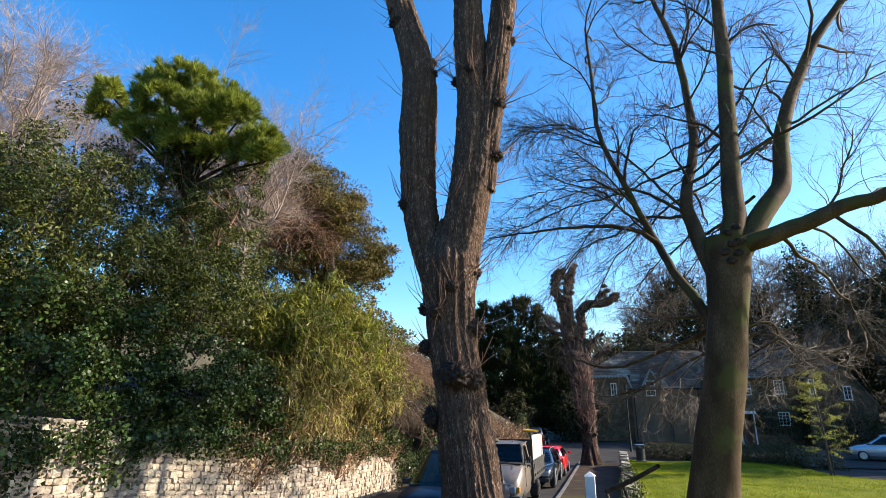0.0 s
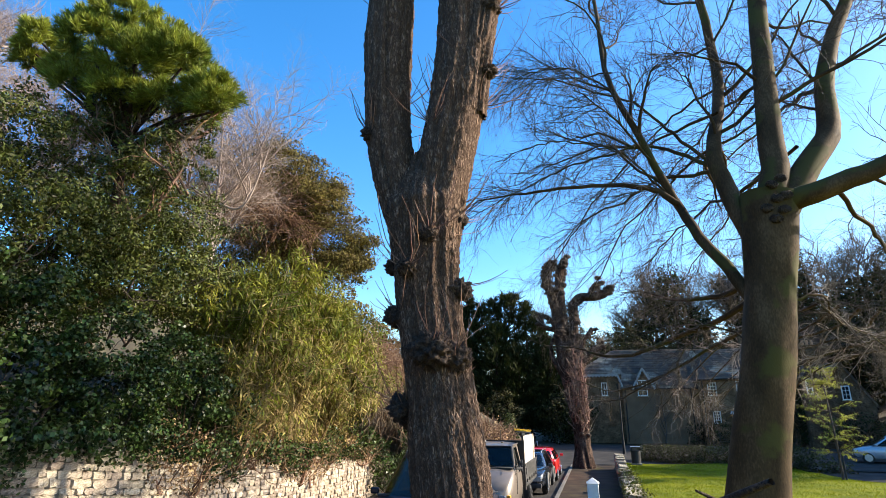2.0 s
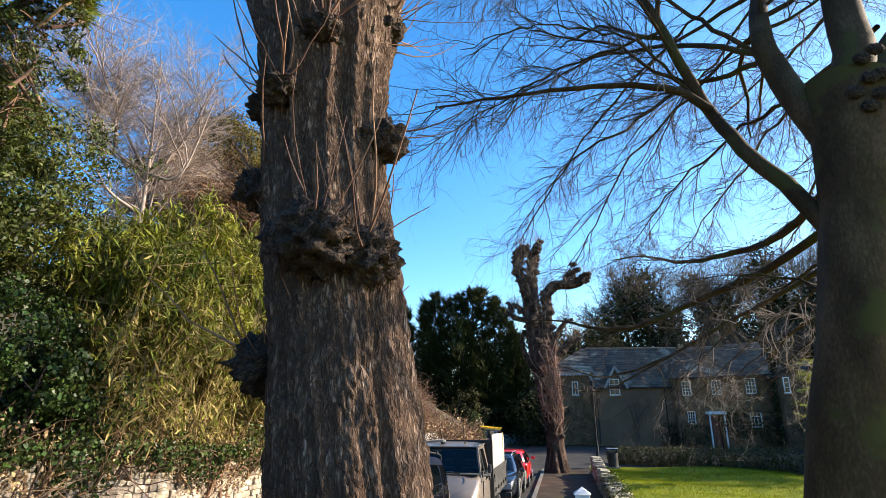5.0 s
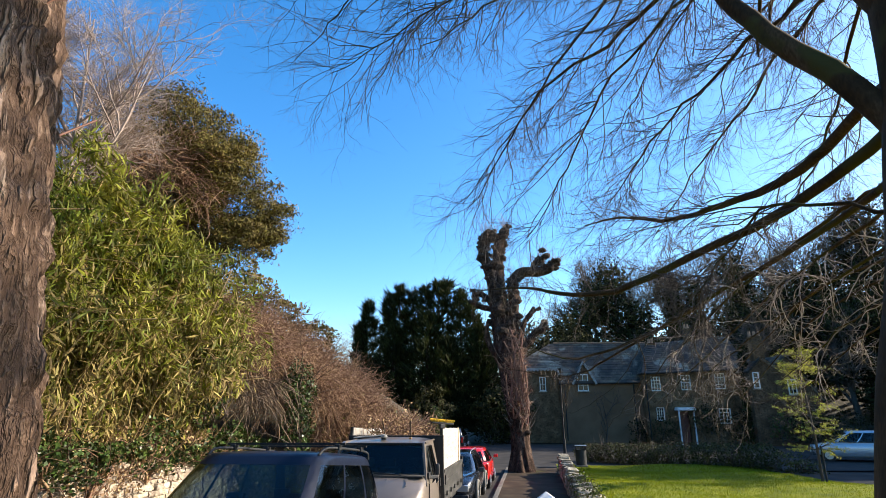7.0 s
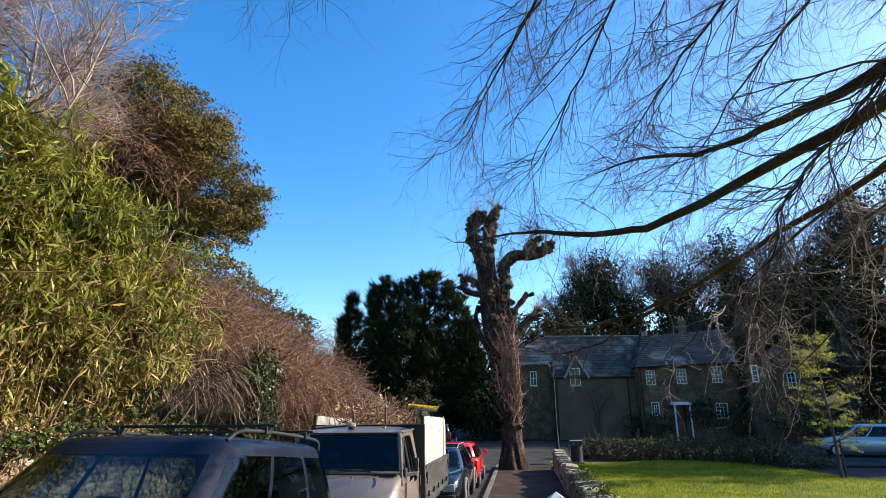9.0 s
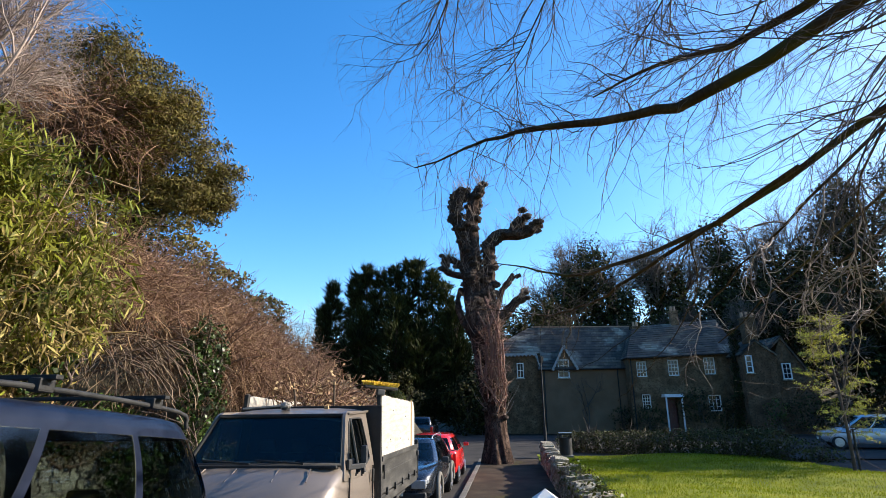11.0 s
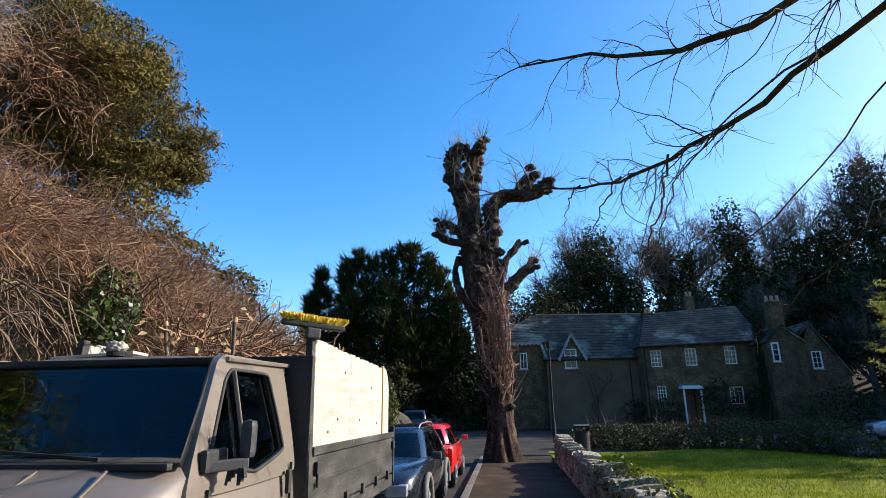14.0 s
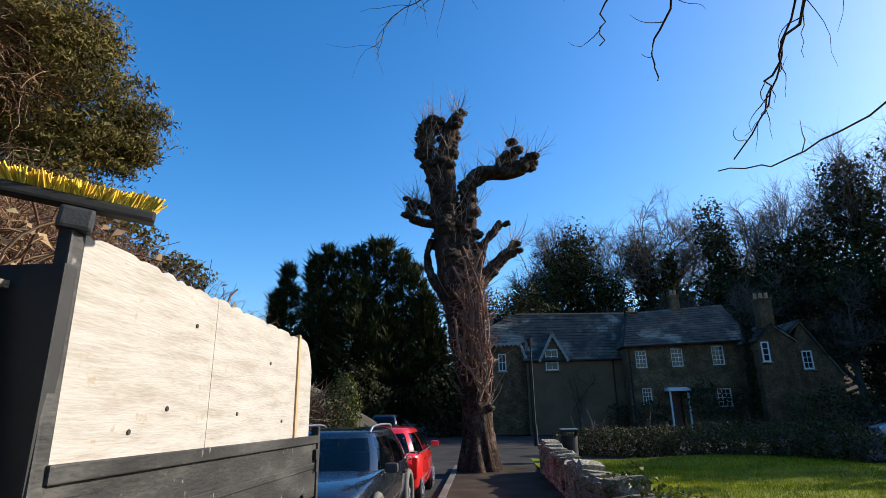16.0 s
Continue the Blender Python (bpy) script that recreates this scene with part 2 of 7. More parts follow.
M_PALEBLUE = mat("pale_silver_car_paint", [(0.42, 0.45, 0.5), (0.5, 0.53, 0.58)], 2, 0.35, 0.0, 30, metal=0.5, coat=1.0)
M_ALLOY = mat("alloy_metal", [(0.45, 0.45, 0.46), (0.6, 0.6, 0.61)], 5, 0.35, 0.05, 40, metal=0.9)
M_LAMP = mat("headlamp_lens", [(0.6, 0.62, 0.65), (0.75, 0.77, 0.8)], 5, 0.12, 0.1, 60, metal=0.6)
M_AMBER = mat("amber_lens", [(0.7, 0.25, 0.02), (0.8, 0.32, 0.03)], 5, 0.2, 0.1, 60)
M_TAIL = mat("red_lens", [(0.4, 0.01, 0.01), (0.5, 0.015, 0.015)], 5, 0.15, 0.1, 60)
M_PLATE = mat("number_plate", [(0.75, 0.75, 0.7), (0.8, 0.8, 0.75)], 5, 0.4, 0.0, 60)
M_SEAT = mat("seat_cloth", [(0.03, 0.03, 0.034), (0.06, 0.06, 0.065)], 5, 0.9, 0.2, 80)
M_PLY = mat("weathered_plywood", [(0.297, 0.259, 0.211), (0.373, 0.34, 0.293), (0.414, 0.383, 0.338)], 7, 0.85, 0.4, 40, stretch=(1, 0.35, 2.6), spots=((0.33, 0.275, 0.2), 13.0, 0.655))
M_BRISTLE = mat("yellow_bristle", [(0.68, 0.42, 0.03), (0.85, 0.58, 0.07)], 8, 0.7, 0.0, 60, isle=0.25)
M_TIMBER = mat("raw_timber", [(0.3, 0.18, 0.08), (0.5, 0.34, 0.18)], 4, 0.8, 0.3, 30, stretch=(1, 1, 0.2))
M_STEEL = mat("scuffed_steel", [(0.012, 0.011, 0.01), (0.032, 0.03, 0.027), (0.075, 0.07, 0.062)], 4, 0.65, 0.3, 40, metal=0.2, stretch=(1, 0.5, 1.6), spots=((0.17, 0.16, 0.14), 16, 0.67))
M_GLASS = glass_mat("car_glass", (0.3, 0.36, 0.36))
M_PANE = mat("window_pane", [(0.012, 0.014, 0.018), (0.02, 0.022, 0.026)], 3, 0.08, 0.0, 20)

M_BLUE.node_tree.nodes["Principled BSDF"].inputs["Specular IOR Level"].default_value = 0.1
for dull in (M_LAWN, M_GRASS, M_PAVE, M_ROAD, M_HOUSE, M_RENDER, M_SLATE, M_BARK, M_BARK_FAR, M_BEECH, M_DRYSTONE, M_STONE, M_STONE_FAR):
    dull.node_tree.nodes["Principled BSDF"].inputs["Specular IOR Level"].default_value = 0.15


# ---- mesh helpers ----
MASSES = {"foliage", "twig_spray", "stem_tangle", "branchwork", "needle_spray", "cane_thicket", "shoot_growth", "bristle_row", "slate_covering", "stonework", "boughwork", "ivy_growth"}


def raw(name, V, F, material, parent=None, label="", smooth=False):
    me = bpy.data.meshes.new(name)
    V = np.asarray(V, dtype=np.float32).reshape(-1, 3)
    if isinstance(F, np.ndarray):
        k = F.shape[1]
        me.vertices.add(len(V))
        me.vertices.foreach_set("co", V.ravel())
        me.loops.add(F.size)
        me.loops.foreach_set("vertex_index", F.astype(np.int32).ravel())
        me.polygons.add(len(F))
        me.polygons.foreach_set("loop_start", np.arange(0, F.size, k, dtype=np.int32))
        me.update(calc_edges=True)
    else:
        me.from_pydata(V.tolist(), [], F)
    me.validate()
    if smooth:
        me.polygons.foreach_set("use_smooth", np.ones(len(me.polygons), dtype=bool))
    me.materials.append(material)
    ob = new(name, me)
    if parent:
        ob.parent = parent
    if label:
        tagged(ob, label)
    if name in MASSES:
        tagged(ob, kind="stuff")
    return ob


def part(name, bm, material, parent=None, label="", smooth=False):
    me = bpy.data.meshes.new(name)
    bm.normal_update()
    if smooth:
        for f in bm.faces:
            f.smooth = True
    bm.to_mesh(me)
    bm.free()
    me.materials.append(material)
    ob = new(name, me)
    if parent:
        ob.parent = parent
    if label:
        tagged(ob, label)
    return ob


def thing(name, label, category, m=None, group="", kind=""):
    e = new(name)
    e.empty_display_size = 0.2
    if m is not None:
        e.matrix_world = m
    return tagged(e, label, category, group, kind)


def box(bm, lo, hi, bevel=0.0, m=None):
    c = [(a + b) / 2 for a, b in zip(lo, hi)]
    s = [abs(b - a) for a, b in zip(lo, hi)]
    r = bmesh.ops.create_cube(bm, size=1.0, matrix=(m or Matrix()) @ Matrix.Translation(c) @ Matrix.Diagonal((*s, 1)))
    if bevel:
        es = list({e for v in r["verts"] for e in v.link_edges})
        bmesh.ops.bevel(bm, geom=es, offset=bevel, segments=2, affect="EDGES", profile=0.6)
    return bm


def boxes(*items, bevel=0.0):
    bm = bmesh.new()
    for lo, hi in items:
        box(bm, lo, hi, bevel)
    return bm


def cyl(bm, r, depth, m, seg=24, r2=None, bevel=0.0):
    g = bmesh.ops.create_cone(bm, cap_ends=True, segments=seg, radius1=r, radius2=r if r2 is None else r2, depth=depth, matrix=m)
    if bevel:
        es = [e for v in g["verts"] for e in v.link_edges if len(e.link_faces) == 2 and e.calc_face_angle(0) > 0.8]
        bmesh.ops.bevel(bm, geom=list(set(es)), offset=bevel, segments=2, affect="EDGES")
    return bm


def beam(bm, a, b, w, h=None, up=(0, 0, 1)):
    """A square bar from a to b."""
    a, b = Vector(a), Vector(b)
    d = (b - a)
    L = d.length
    d.normalize()
    u = d.cross(Vector(up))
    if u.length < 1e-3:
        u = d.cross(Vector((0, 1, 0)))
    u.normalize()
    v = u.cross(d)
    m = Matrix((( u.x, d.x, v.x, (a.x + b.x) / 2), (u.y, d.y, v.y, (a.y + b.y) / 2), (u.z, d.z, v.z, (a.z + b.z) / 2), (0, 0, 0, 1)))
    return box(bm, (-w / 2, -L / 2, -(h or w) / 2), (w / 2, L / 2, (h or w) / 2), min(w, h or w) * 0.2, m)


def tubes(P, R, k=3):
    """Many tubes at once: P (n, m, 3) points, R (n, m) radii."""
    n, m, _ = P.shape
    T = np.gradient(P, axis=1)
    T /= np.linalg.norm(T, axis=2, keepdims=True) + 1e-9
    ref = np.where(np.abs(T[:, :1, 2:3]) > 0.8, np.array([1.0, 0.1, 0]), np.array([0.1, 0, 1.0]))
    U = np.cross(T, np.broadcast_to(ref, T.shape))
    U /= np.linalg.norm(U, axis=2, keepdims=True) + 1e-9
    W = np.cross(T, U)
    a = np.linspace(0, 2 * np.pi, k, endpoint=False)
    ring = U[:, :, None, :] * np.cos(a)[None, None, :, None] + W[:, :, None, :] * np.sin(a)[None, None, :, None]
    V = P[:, :, None, :] + ring * R[:, :, None, None]
    idx = np.arange(n * m * k).reshape(n, m, k)
    nx = np.roll(idx, -1, axis=2)
    F = np.stack([idx[:, :-1], nx[:, :-1], nx[:, 1:], idx[:, 1:]], axis=-1).reshape(-1, 4)
    return V.reshape(-1, 3), F


def join(*vf):
    V, F, o = [], [], 0
    for v, f in vf:
        V.append(v)
        F.append(f + o)
        o += len(v)
    return np.concatenate(V), np.concatenate(F)


def curve(pts, n):
    """A smooth line through control points."""
    p = np.array(pts, float)
    t = np.linspace(0, len(p) - 1, n)
    i = np.clip(t.astype(int), 0, len(p) - 2)
    f = (t - i)[:, None]
    q = np.vstack([2 * p[0] - p[1], p, 2 * p[-1] - p[-2]])
    a, b, c, d = q[i], q[i + 1], q[i + 2], q[i + 3]
    return 0.5 * (2 * b + (c - a) * f + (2 * a - 5 * b + 4 * c - d) * f ** 2 + (3 * b - a - 3 * c + d) * f ** 3)


def sprout(rng, P, R, count, length, angle, r0, lift=0.0, wander=0.25, m=6, span=(0.15, 1.0), pull=(0, 0, 0)):
    """count side shoots from the parents P, R: directions leave the parent by angle degrees, bend by lift and wander."""
    n, k, _ = P.shape
    pi = rng.integers(0, n, count)
    f = rng.uniform(*span, count) * (k - 1)
    i = np.minimum(f.astype(int), k - 2)
    w = (f - i)[:, None]
    base = P[pi, i] * (1 - w) + P[pi, i + 1] * w
    pr = R[pi, i]
    t = P[pi, i + 1] - P[pi, i]
    t /= np.linalg.norm(t, axis=1, keepdims=True) + 1e-9
    side = rng.normal(size=(count, 3))
    side -= (side * t).sum(1, keepdims=True) * t
    side /= np.linalg.norm(side, axis=1, keepdims=True) + 1e-9
    an = np.radians(angle * rng.uniform(0.6, 1.3, count))[:, None]
    d = t * np.cos(an) + side * np.sin(an) + np.array(pull)
    d /= np.linalg.norm(d, axis=1, keepdims=True)
    L = rng.uniform(*length, count)[:, None]
    out = np.zeros((count, m, 3))
    out[:, 0] = base
    for s in range(1, m):
        d = d + rng.normal(size=(count, 3)) * wander + np.array([0, 0, lift])
        d /= np.linalg.norm(d, axis=1, keepdims=True)
        out[:, s] = out[:, s - 1] + d * L / (m - 1)
    rr = np.minimum(pr * 0.75, r0 * rng.uniform(0.7, 1.2, count))[:, None] * np.linspace(1, 0.35, m)[None, :]
    return out, rr


def leaves(rng, C, N, size, aspect=0.6, spread=0.7, fold=0.15, droop=0.0):
    """One folded leaf at each centre C, facing N more or less."""
    n = len(C)
    nn = N + rng.normal(size=(n, 3)) * spread
    nn /= np.linalg.norm(nn, axis=1, keepdims=True) + 1e-9
    u = rng.normal(size=(n, 3)) + np.array([0, 0, -droop])
    u -= (u * nn).sum(1, keepdims=True) * nn
    u /= np.linalg.norm(u, axis=1, keepdims=True) + 1e-9
    w = np.cross(nn, u)
    s = (size * rng.uniform(0.55, 1.35, n))[:, None]
    V = np.stack([C - u * s / 2, C + w * s * aspect / 2 + nn * s * fold, C + u * s / 2, C - w * s * aspect / 2 + nn * s * fold], axis=1)
    return V.reshape(-1, 3), np.arange(4 * n).reshape(n, 4)


def shell(rng, n, centre, radii, inner=0.7, lump=0.18, low=-1.0):
    """Points and normals near the skin of a lumpy ellipsoid."""
    d = rng.normal(size=(int(n * 1.6), 3))
    d /= np.linalg.norm(d, axis=1, keepdims=True)
    d = d[d[:, 2] > low][:n]
    ph = np.array(centre)
    k = 1 + lump * (np.sin(d[:, 0] * 5 + ph[0]) * np.sin(d[:, 1] * 6 + ph[1]) + np.sin(d[:, 2] * 7 + ph[2]) * 0.8 + np.sin(d[:, 0] * 13 + d[:, 2] * 11) * 0.5)
    r = k * (inner + (1 - inner) * rng.uniform(0, 1, len(d)) ** 0.5)
    return np.array(centre) + d * np.array(radii) * r[:, None], d


def foliage(name, seed, blobs, per, size, material, parent=None, aspect=0.6, spread=0.7, inner=0.65, lump=0.2, low=-1.0, droop=0.0, label="", clump=0.0):
    rng = np.random.default_rng(seed)
    Cs, Ns = [], []
    for c, r in blobs:
        area = (r[0] * r[1] + r[1] * r[2] + r[0] * r[2]) / 3
        C, N = shell(rng, max(60, int(per * area)), c, r, inner, lump, low)
        if clump:          # leaves gather in sprays with dark gaps between them
            k = rng.integers(0, len(C), max(5, len(C) // 75))
            g = k[rng.integers(0, len(k), len(C))]
            off = rng.normal(size=C.shape)
            off /= np.linalg.norm(off, axis=1, keepdims=True)
            C = C[g] + off * clump * (rng.uniform(0.2, 1.0, len(C)) ** 0.5)[:, None] * [1, 1, 0.75]
            N = N[g] * 0.5 + off * 0.8
        Cs.append(C)
        Ns.append(N)
    V, F = leaves(rng, np.concatenate(Cs), np.concatenate(Ns), size, aspect, spread, droop=droop)
    return raw(name, V, F, material, parent, label)


def trunk_mesh(name, seed, pts, radii, material, parent=None, rings=60, seg=32, ridge=0.05, freq=5.0, label="", flare=0.0, zs=0.6, plate=None):
    """A trunk or limb with bark ridges in its surface."""
    P = curve(pts, rings)
    R = np.interp(np.linspace(0, 1, rings), np.linspace(0, 1, len(radii)), radii)
    T = np.gradient(P, axis=0)
    T /= np.linalg.norm(T, axis=1, keepdims=True)
    V = []
    for i in range(rings):
        u = Vector(T[i]).cross(Vector((0.05, 1, 0.02))).normalized()
        w = u.cross(Vector(T[i]))
        for j in range(seg):
            a = 2 * math.pi * j / seg
            d = u * math.cos(a) + w * math.sin(a)
            q = Vector((d.x * freq + seed, d.y * freq, P[i][2] * zs + d.z * freq))
            n = 1 - abs(noise.noise(q)) * 2
            big = noise.noise(Vector((d.x * 1.3, d.y * 1.3 + seed, P[i][2] * 0.7)))
            r = R[i] * (1 + 0.1 * big) + ridge * (n - 0.5)
            if flare:
                r += flare * math.exp(-i / rings * 9) * (0.6 + 0.8 * abs(math.sin(a * 2.5 + seed)))
            if plate:          # thick bark plates: depth, count across, count along
                q = Vector((d.x * plate[1] + seed, d.y * plate[1], P[i][2] * plate[2]))
                q += Vector((noise.noise(q * 0.6), noise.noise(q * 0.6 + Vector((9, 0, 0))), noise.noise(q * 0.5 + Vector((0, 7, 0))))) * 0.9
                (d1, d2, _, _), pt = noise.voronoi(q)
                lift_ = noise.cell(pt[0] * 3.7)
                r += plate[0] * (min(1.0, (d2 - d1) * 2.6) * (0.75 + 0.4 * lift_) - 0.6 + 0.3 * noise.noise(q * 3.1))
            V.append(Vector(P[i]) + d * r)
    idx = np.arange(rings * seg).reshape(rings, seg)
    nx = np.roll(idx, -1, axis=1)
    F = np.stack([idx[:-1], nx[:-1], nx[1:], idx[1:]], axis=-1).reshape(-1, 4)
    ob = raw(name, np.array([tuple(v) for v in V]), F, material, parent, label, smooth=True)
    return ob, P, R


def burr(name, seed, centre, r, material, parent, squash=(1, 1, 1), label="", detail=4):
    bm = bmesh.new()
    bmesh.ops.create_icosphere(bm, subdivisions=detail, radius=1.0)
    for v in bm.verts:
        n = noise.fractal(v.co * 3.4 + Vector((seed, 0, 0)), 0.7, 2.3, 5)
        v.co = Vector(centre) + Vector((v.co.x * squash[0], v.co.y * squash[1], v.co.z * squash[2])) * r * (1 + 0.42 * n)
    return part(name, bm, material, parent, label, smooth=True)


# ---- ground, road, pavement, lawn ----
SLOPE_Y = [-400, -40, 0, 2.4, 4.7, 7.0, 9.3, 11.4, 13.6, 16.2, 18.7, 24, 34, 60, 400]
SLOPE_Z = [3.0, 2.6, 0.0, -0.17, -0.36, -0.55, -0.78, -1.06, -1.37, -1.59, -1.74, -1.86, -1.94, -1.94, -1.94]


def gz(y):
    """Height of the road at y."""
    return np.interp(y, SLOPE_Y, SLOPE_Z)


def terrain(x, y):
    z = gz(y) - 0.12
    left = np.interp(y, [-400, 27, 31, 36, 44, 60, 400], [-9.3, -9.3, -7.6, -6.4, -5.0, -9, -9])
    d = np.clip(left - x, 0, None)
    z = z + np.where(y < 64, np.minimum(d * 0.55 + np.minimum(d, 1.0) * 0.8, 9 + d * 0.05), 0)
    z = z + np.clip(y - 62, 0, 40) * 0.33 * np.clip((x + 12) / 10, 0, 1) + np.clip(y - 110, 0, 200) * 0.03
    z = z + np.clip(x - 26, 0, 30) * 0.2 * np.clip((y - 35) / 20, 0, 1)
    return z


xs = np.concatenate([-np.geomspace(400, 26, 14), np.arange(-25, 26, 0.75), np.geomspace(26, 400, 14)])
ys = np.concatenate([-np.geomspace(400, 12, 12), np.arange(-11, 70, 1.0), np.geomspace(70, 400, 22)])
X, Y = np.meshgrid(xs, ys)
Z = terrain(X, Y)
rg = np.random.default_rng(3)
Z += np.where((X < -9.6) | (Y > 60), rg.uniform(-0.15, 0.15, Z.shape), 0)


def sheet(name, X, Y, Z, material, label, category, kind="structure", smooth=True):
    n, m = X.shape
    idx = np.arange(n * m).reshape(n, m)
    F = np.stack([idx[:-1, :-1], idx[:-1, 1:], idx[1:, 1:], idx[1:, :-1]], axis=-1).reshape(-1, 4)
    ob = raw(name, np.stack([X, Y, Z], axis=-1), F, material, smooth=smooth)
    return tagged(ob, label, category, kind=kind)


sheet("ground", X, Y, Z, M_EARTH, "dark earth and leaf litter rising into wooded banks", "ground")

yr = np.concatenate([np.arange(-40, 60, 1.0)])
X, Y = np.meshgrid(np.linspace(-9.0, -2.28, 12), yr)
sheet("road", X, Y, gz(Y) + 0.0 * X, M_ROAD, "worn grey asphalt village road", "road")
X, Y = np.meshgrid(np.linspace(-2.27, 60, 40), np.arange(37.3, 55.4, 1.0))
sheet("road_across", X, Y, gz(Y) + 0.004, M_ROAD, "asphalt road crossing in front of the cottages", "road")


def lawn_edge(y):
    return np.interp(y, [-40, 21, 25, 28, 31, 34, 38], [45, 45, 24, 15, 11, 9.6, 9.2])


U, Y = np.meshgrid(np.linspace(0, 1, 10), np.arange(20.0, 38.0, 1.0))
X = lawn_edge(Y) + 0.02 + U * (62 - lawn_edge(Y))
sheet("lane", X, Y, gz(Y) - 0.02, M_ROAD, "asphalt lane curving round the lawn", "road")
X, Y = np.meshgrid(np.linspace(-2.12, 0.12, 7), np.arange(-40, 37.4, 0.7))
sheet("pavement", X, Y, gz(Y) + 0.1 + 0.006 * np.sin(Y * 3 + X * 5), M_PAVE, "patched asphalt pavement with mossy edges", "pavement")


def lawn_z(x, y):
    return gz(y) + 0.1 + 0.05 * np.sin(x * 0.9 + y * 0.4) + 0.03 * np.sin(y * 1.7)


U, Y = np.meshgrid(np.linspace(0, 1, 60), np.arange(-40, 38.2, 0.5))
X = 0.12 + U * (lawn_edge(Y) - 0.12)
sheet("lawn", X, Y, lawn_z(X, Y), M_LAWN, "sunlit uneven mown lawn", "lawn")
rng = np.random.default_rng(11)
gy = rng.uniform(17, 37.8, 90000)
gx = 0.7 + (rng.uniform(0, 1, 90000) ** 1.2) * (np.minimum(lawn_edge(gy), 17) - 0.7)
base = np.stack([gx, gy, lawn_z(gx, gy)], 1)
tip = base + np.stack([rng.normal(0, 0.02, 90000), rng.normal(0, 0.02, 90000), rng.uniform(0.025, 0.07, 90000)], 1)
sd = rng.normal(size=(90000, 3)) * np.array([1, 1, 0])
sd *= 0.008 / np.linalg.norm(sd, axis=1, keepdims=True)
V = np.stack([base - sd, base + sd, tip], 1).reshape(-1, 3)
tagged(raw("grass", V, np.arange(len(V)).reshape(-1, 3), M_GRASS), "short bright green grass blades on the lawn", "grass", kind="stuff")


# ---- pollarded lime beside the pavement ----
lime = thing("pollarded_lime_tree", "tall pollarded lime tree with plated bark and burrs", "tree", pose(0, 0, 0))
trunk_mesh("trunk", 3.1, [(-2.14, 8.9, -0.95), (-2.18, 8.9, 0.3), (-2.34, 8.93, 1.6), (-2.5, 8.97, 2.7), (-2.56, 9.0, 3.9), (-2.58, 9.0, 4.7)], [0.52, 0.41, 0.395, 0.4, 0.5, 0.1],
           M_BARK, lime, rings=430, seg=250, ridge=0.045, freq=4.5, flare=0.16, plate=(0.02, 11.0, 9.0))
limbs = []
for k, (pts, rad) in enumerate([
        ([(-2.66, 9.0, 2.9), (-2.74, 9.0, 3.5), (-2.96, 9.0, 4.3), (-3.1, 9.0, 5.2), (-3.13, 9.0, 6.4), (-3.1, 9.02, 7.4), (-3.22, 9.05, 8.2), (-3.6, 9.1, 9.6), (-3.95, 9.15, 11.2)], [0.1, 0.27, 0.29, 0.3, 0.34, 0.33, 0.31, 0.27, 0.2]),
        ([(-2.5, 9.0, 2.7), (-2.42, 9.0, 3.5), (-2.28, 9.0, 4.5), (-2.1, 9.0, 5.5), (-2.05, 9.0, 7.0), (-2.1, 9.0, 8.2), (-2.12, 9.0, 11.0)], [0.1, 0.36, 0.37, 0.35, 0.3, 0.29, 0.24]),
        ([(-2.0, 9.0, 5.2), (-1.85, 9.0, 6.1), (-1.72, 9.05, 7.0), (-1.56, 9.1, 8.1), (-1.42, 9.1, 9.2), (-1.2, 9.1, 11.0)], [0.28, 0.25, 0.24, 0.22, 0.22, 0.18])]):
    _, P, R = trunk_mesh("limb", 7.7 + k * 3, pts, rad, M_BARK, lime, rings=260, seg=84, ridge=0.04, freq=4.5, plate=(0.018, 7.0, 8.0))
    limbs.append((P, R))
rng = np.random.default_rng(21)
spots = []
for P, R in limbs:
    for _ in range(9):
        i = rng.integers(30, 235)
        a = rng.uniform(0, 6.28)
        spots.append((P[i] + np.array([math.cos(a), math.sin(a) * 0.8, 0]) * R[i] * 0.95, rng.uniform(0.06, 0.15)))
for z, a, r in [(2.0, -1.35, 0.26), (1.92, -0.7, 0.2), (2.45, 3.4, 0.17), (1.35, 3.3, 0.2), (2.75, -0.1, 0.16), (3.1, 3.2, 0.14), (3.4, -1.2, 0.12), (3.0, -1.9, 0.13), (1.2, 2.9, 0.14), (3.7, 0.2, 0.15)]:
    cx = np.interp(z, [-0.95, 0.2, 1.6, 2.9, 4.35], [-2.14, -2.2, -2.37, -2.5, -2.58])
    spots.append((np.array([cx + 0.4 * math.cos(a), 8.95 + 0.4 * math.sin(a), z]), r))
for k, (c, r) in enumerate(spots):
    burr("burr", k * 1.7, c, r, M_BURR, lime, (1, 1, 0.8))
SP = np.array([[c, c + (0.01, 0, 0.05)] for c, r in spots])
SR = np.full(SP.shape[:2], 0.02)
P1, R1 = sprout(rng, SP, SR, 460, (0.25, 1.05), 75, 0.008, lift=0.16, wander=0.12)
V, F = tubes(P1, R1, 4)
raw("twig_spray", V, F, M_TWIG_RED, lime, "thin reddish shoots sprouting from the burrs")


